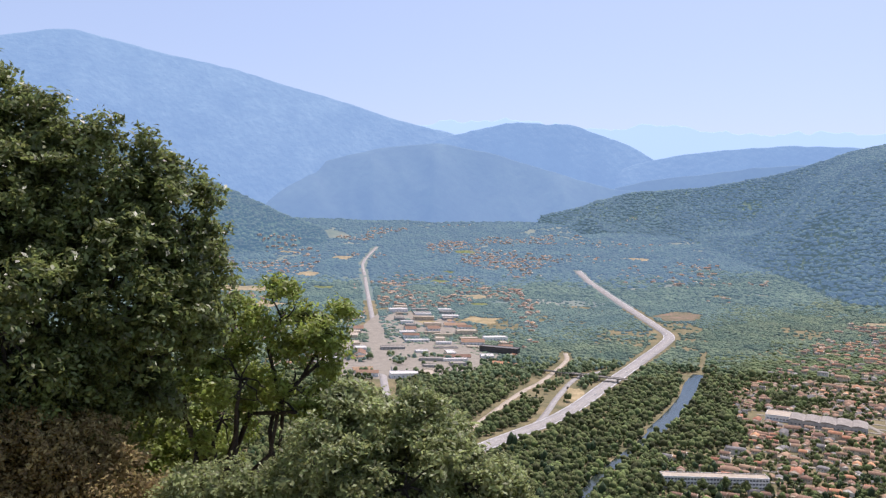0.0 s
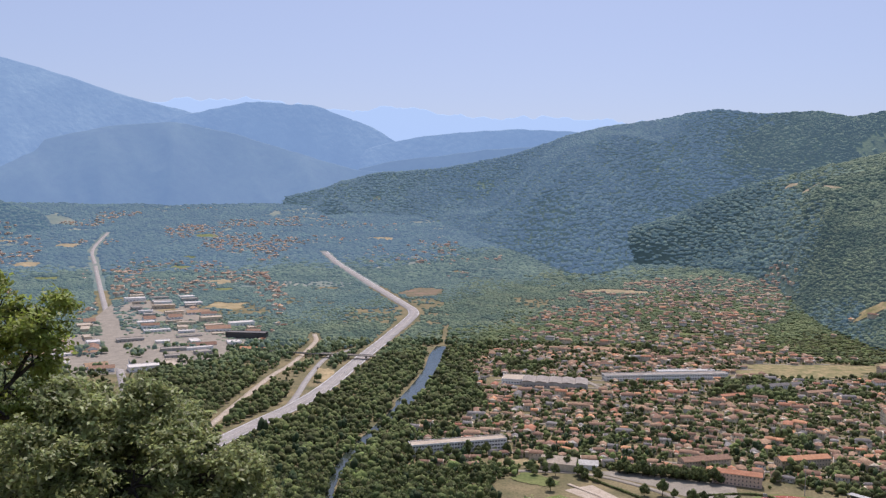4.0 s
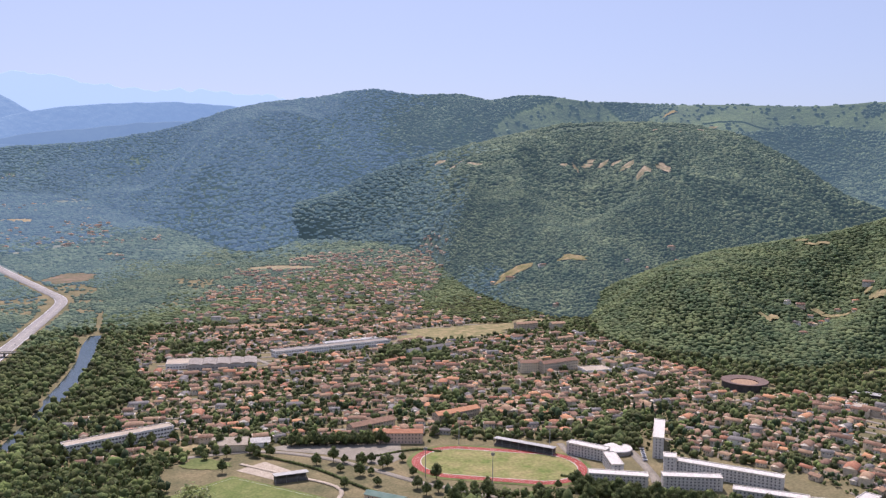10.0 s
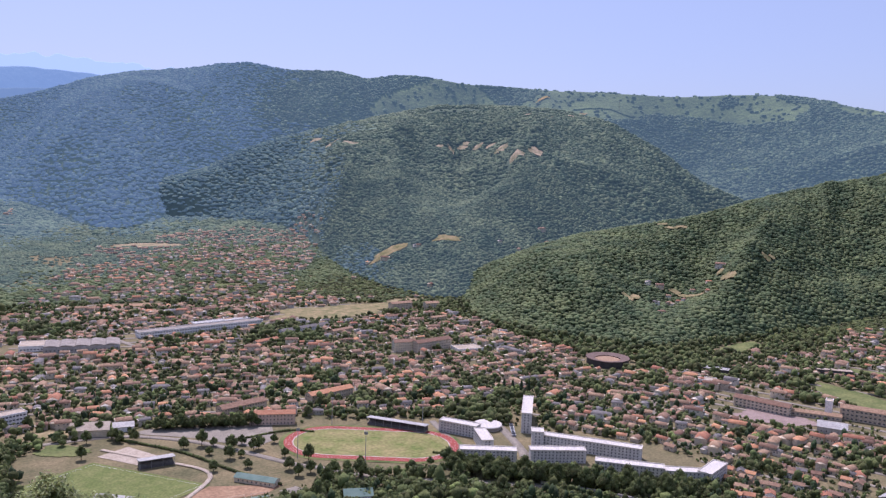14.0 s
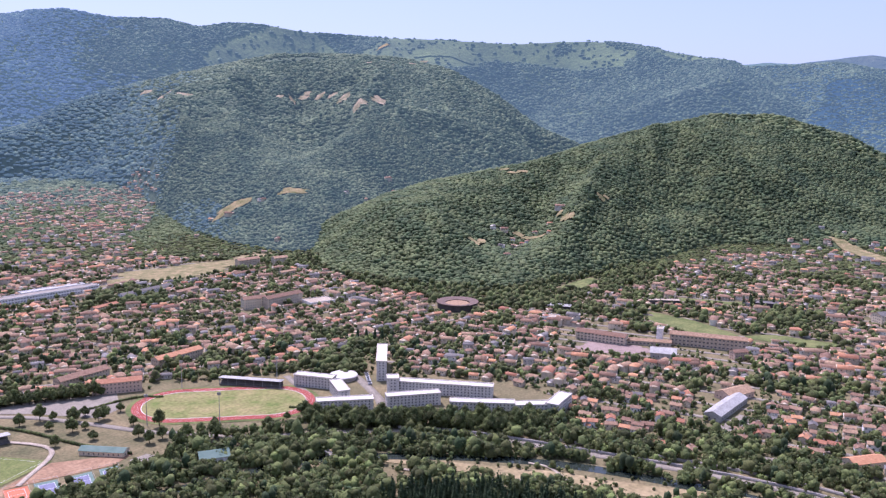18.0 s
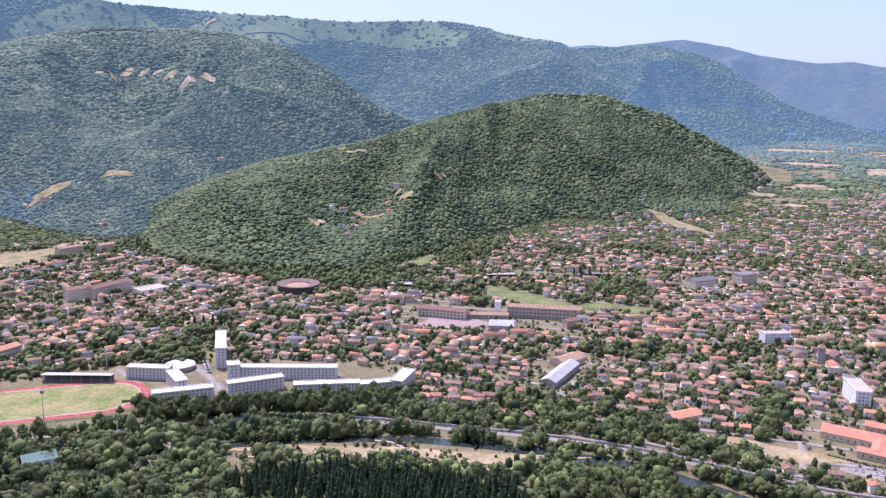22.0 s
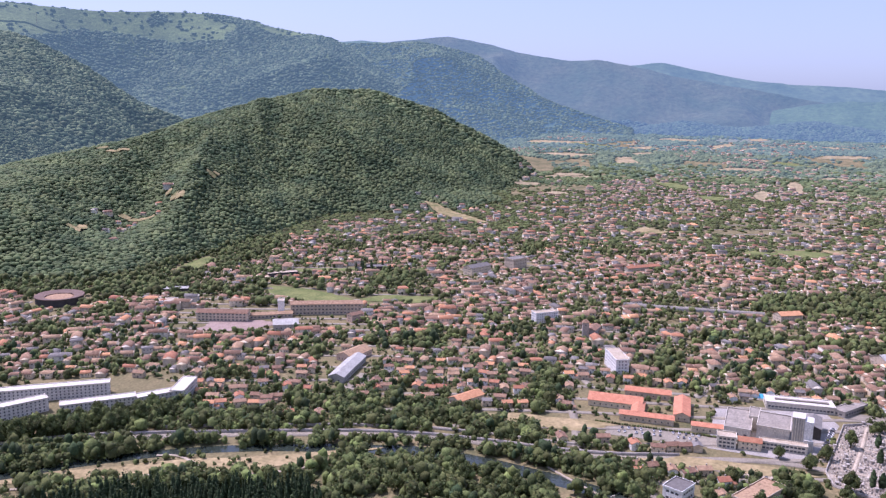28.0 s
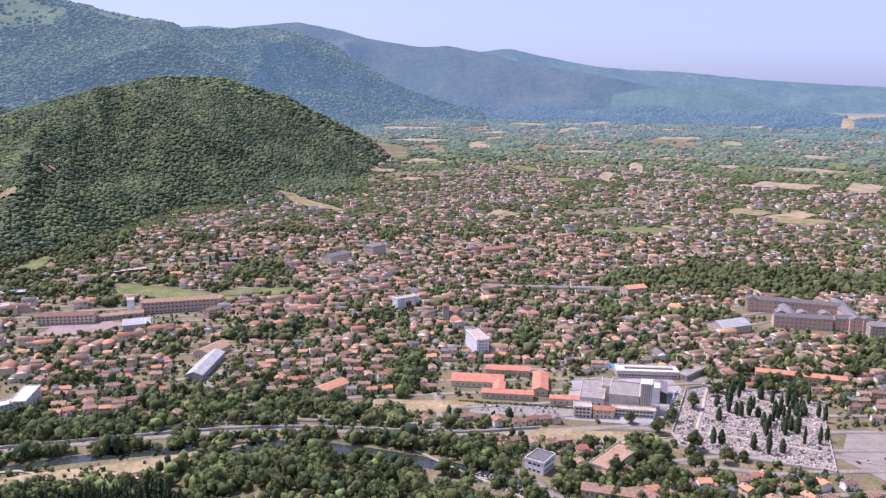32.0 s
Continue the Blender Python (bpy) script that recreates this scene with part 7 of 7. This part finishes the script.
# summit mast
mast = thing("radio_mast", 2790, 2560, float(land(2790.0, 2560.0)) - 2, 0, "thin radio mast on the grassy mountain top", "mast")
part("mast", trunk_bm(48, 1.0), M["metal"], mast)

# ---- trees beside the path ----
def tube(path, r0, r1, sides=7):
    """A tapered limb along points, as arrays."""
    p = np.array(path, float)
    t = np.gradient(p, axis=0)
    t /= np.linalg.norm(t, axis=1)[:, None] + 1e-9
    a = np.cross(t, [0.31, 0.95, 0.1])
    a /= np.linalg.norm(a, axis=1)[:, None] + 1e-9
    b = np.cross(t, a)
    r = np.linspace(r0, r1, len(p))[:, None]
    ang = np.linspace(0, 2 * np.pi, sides + 1)[:-1]
    v = np.stack([p + r * (math.cos(q) * a + math.sin(q) * b) for q in ang], 1)
    i, j = np.meshgrid(np.arange(len(p) - 1), np.arange(sides), indexing="ij")
    f = np.stack([i * sides + j, i * sides + (j + 1) % sides, (i + 1) * sides + (j + 1) % sides, (i + 1) * sides + j], -1).reshape(-1, 4)
    return v.reshape(-1, 3), f


def limbs(name, paths, parent):
    vs, fs, n = [], [], 0
    for path, r0, r1 in paths:
        v, f = tube(path, r0, r1)
        vs.append(v), fs.append(f + n)
        n += len(v)
    f = np.concatenate(fs)
    return piece(name, mesh_from(name, np.concatenate(vs), f, np.full(len(f), 4), M["bark"], smooth=True), parent)


def wander(a, b, n=7, amp=0.12):
    a, b = np.array(a, float), np.array(b, float)
    s = np.linspace(0, 1, n)[:, None]
    L = np.linalg.norm(b - a)
    j = rng.normal(size=(n, 3)) * amp * L * np.sin(np.pi * s) * 0.5
    return a + (b - a) * s + j


def near_tree(name, az, dist, foot, lobes, mat, leaf, per_tuft, label, category="tree", clump=0.09, tuft=0.42, fill=8, limb=1.0):
    """A tree seen close: trunk, limbs and thousands of leaves in clumps. Lobes: aside, up from the eye's level, beyond, radius."""
    bx, by = polar(np.array(az), np.array(dist))
    a = radians(az)
    right, ahead = np.array([math.cos(a), math.sin(a), 0]), np.array([-math.sin(a), math.cos(a), 0])
    gz = float(land(np.array(bx + right[0] * foot), np.array(by + right[1] * foot)))
    base = np.array([bx, by, 0]) + right * foot
    base[2] = gz - 0.2
    e = thing(name, *base, 0, label, category)
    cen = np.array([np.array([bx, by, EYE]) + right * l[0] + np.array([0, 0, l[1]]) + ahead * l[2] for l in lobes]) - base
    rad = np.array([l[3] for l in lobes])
    fork = np.array([0.1, 0.0, max(0.6, 0.35 * cen[:, 2].mean())])
    paths = [(wander((0, 0, 0), fork, 6, 0.1), 0.05 * rad.sum() ** 0.5 + 0.05, 0.04 * rad.sum() ** 0.5 + 0.03)]
    tips = []
    for c, r in zip(cen, rad):
        paths.append((wander(fork, c, 8, 0.16), 0.085 * limb, 0.04 * limb))
        for _ in range(int(5 + r * 4)):
            v = rng.normal(size=3)
            v /= np.linalg.norm(v)
            tip = c + v * r * rng.uniform(0.6, 0.95)
            paths.append((wander(c, tip, 5, 0.2), 0.028 * limb, 0.008))
            tips.append(tip)
    limbs("trunk", paths, e)
    # tufts on every lobe, each with leaf clumps on its upper side
    cc, cn = [], []
    for c, r in zip(cen, rad):
        k = max(6, int(fill * (r / tuft) ** 1.7))
        v = rng.normal(size=(k, 3))
        v /= np.linalg.norm(v, axis=1)[:, None]
        tc = c + v * (r * rng.uniform(0.55, 0.98, k))[:, None]
        tr = tuft * rng.uniform(0.6, 1.25, k)
        w = rng.normal(size=(k, per_tuft, 3)) + np.array([0, 0, 0.75]) + 0.5 * v[:, None, :]
        w /= np.linalg.norm(w, axis=2)[..., None]
        cc.append((tc[:, None, :] + w * (tr[:, None] * rng.uniform(0.7, 1.05, (k, per_tuft)))[..., None]).reshape(-1, 3))
        cn.append(w.reshape(-1, 3))
    cc, cn = np.concatenate(cc), np.concatenate(cn)
    m = 24
    n = len(cc) * m
    p = np.repeat(cc, m, 0) + rng.normal(size=(n, 3)) * clump * np.array([1, 1, 0.7])
    nrm = np.repeat(cn, m, 0) * 0.5 + rng.normal(size=(n, 3)) * 0.6 + np.array([0, 0, 0.5])
    nrm /= np.linalg.norm(nrm, axis=1)[:, None]
    t = np.cross(nrm, rng.normal(size=(n, 3)))
    t /= np.linalg.norm(t, axis=1)[:, None]
    b = np.cross(nrm, t)
    s = leaf * rng.uniform(0.6, 1.25, n)[:, None]
    q = np.stack([p - t * s, p - b * s * 0.45 + nrm * s * 0.15, p + t * s, p + b * s * 0.45 + nrm * s * 0.15], 1)
    piece("crown", mesh_from("crown", q, np.arange(4 * n), np.full(n, 4), M[mat]), e)
    return e


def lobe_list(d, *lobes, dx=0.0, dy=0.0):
    """Crown lobes fitted to the camera's view, in hundredths of the tree's distance, turned into metres."""
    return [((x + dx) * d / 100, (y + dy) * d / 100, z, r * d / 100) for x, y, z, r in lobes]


# headings, lobes and shifts are set so the crowns fit the camera's view
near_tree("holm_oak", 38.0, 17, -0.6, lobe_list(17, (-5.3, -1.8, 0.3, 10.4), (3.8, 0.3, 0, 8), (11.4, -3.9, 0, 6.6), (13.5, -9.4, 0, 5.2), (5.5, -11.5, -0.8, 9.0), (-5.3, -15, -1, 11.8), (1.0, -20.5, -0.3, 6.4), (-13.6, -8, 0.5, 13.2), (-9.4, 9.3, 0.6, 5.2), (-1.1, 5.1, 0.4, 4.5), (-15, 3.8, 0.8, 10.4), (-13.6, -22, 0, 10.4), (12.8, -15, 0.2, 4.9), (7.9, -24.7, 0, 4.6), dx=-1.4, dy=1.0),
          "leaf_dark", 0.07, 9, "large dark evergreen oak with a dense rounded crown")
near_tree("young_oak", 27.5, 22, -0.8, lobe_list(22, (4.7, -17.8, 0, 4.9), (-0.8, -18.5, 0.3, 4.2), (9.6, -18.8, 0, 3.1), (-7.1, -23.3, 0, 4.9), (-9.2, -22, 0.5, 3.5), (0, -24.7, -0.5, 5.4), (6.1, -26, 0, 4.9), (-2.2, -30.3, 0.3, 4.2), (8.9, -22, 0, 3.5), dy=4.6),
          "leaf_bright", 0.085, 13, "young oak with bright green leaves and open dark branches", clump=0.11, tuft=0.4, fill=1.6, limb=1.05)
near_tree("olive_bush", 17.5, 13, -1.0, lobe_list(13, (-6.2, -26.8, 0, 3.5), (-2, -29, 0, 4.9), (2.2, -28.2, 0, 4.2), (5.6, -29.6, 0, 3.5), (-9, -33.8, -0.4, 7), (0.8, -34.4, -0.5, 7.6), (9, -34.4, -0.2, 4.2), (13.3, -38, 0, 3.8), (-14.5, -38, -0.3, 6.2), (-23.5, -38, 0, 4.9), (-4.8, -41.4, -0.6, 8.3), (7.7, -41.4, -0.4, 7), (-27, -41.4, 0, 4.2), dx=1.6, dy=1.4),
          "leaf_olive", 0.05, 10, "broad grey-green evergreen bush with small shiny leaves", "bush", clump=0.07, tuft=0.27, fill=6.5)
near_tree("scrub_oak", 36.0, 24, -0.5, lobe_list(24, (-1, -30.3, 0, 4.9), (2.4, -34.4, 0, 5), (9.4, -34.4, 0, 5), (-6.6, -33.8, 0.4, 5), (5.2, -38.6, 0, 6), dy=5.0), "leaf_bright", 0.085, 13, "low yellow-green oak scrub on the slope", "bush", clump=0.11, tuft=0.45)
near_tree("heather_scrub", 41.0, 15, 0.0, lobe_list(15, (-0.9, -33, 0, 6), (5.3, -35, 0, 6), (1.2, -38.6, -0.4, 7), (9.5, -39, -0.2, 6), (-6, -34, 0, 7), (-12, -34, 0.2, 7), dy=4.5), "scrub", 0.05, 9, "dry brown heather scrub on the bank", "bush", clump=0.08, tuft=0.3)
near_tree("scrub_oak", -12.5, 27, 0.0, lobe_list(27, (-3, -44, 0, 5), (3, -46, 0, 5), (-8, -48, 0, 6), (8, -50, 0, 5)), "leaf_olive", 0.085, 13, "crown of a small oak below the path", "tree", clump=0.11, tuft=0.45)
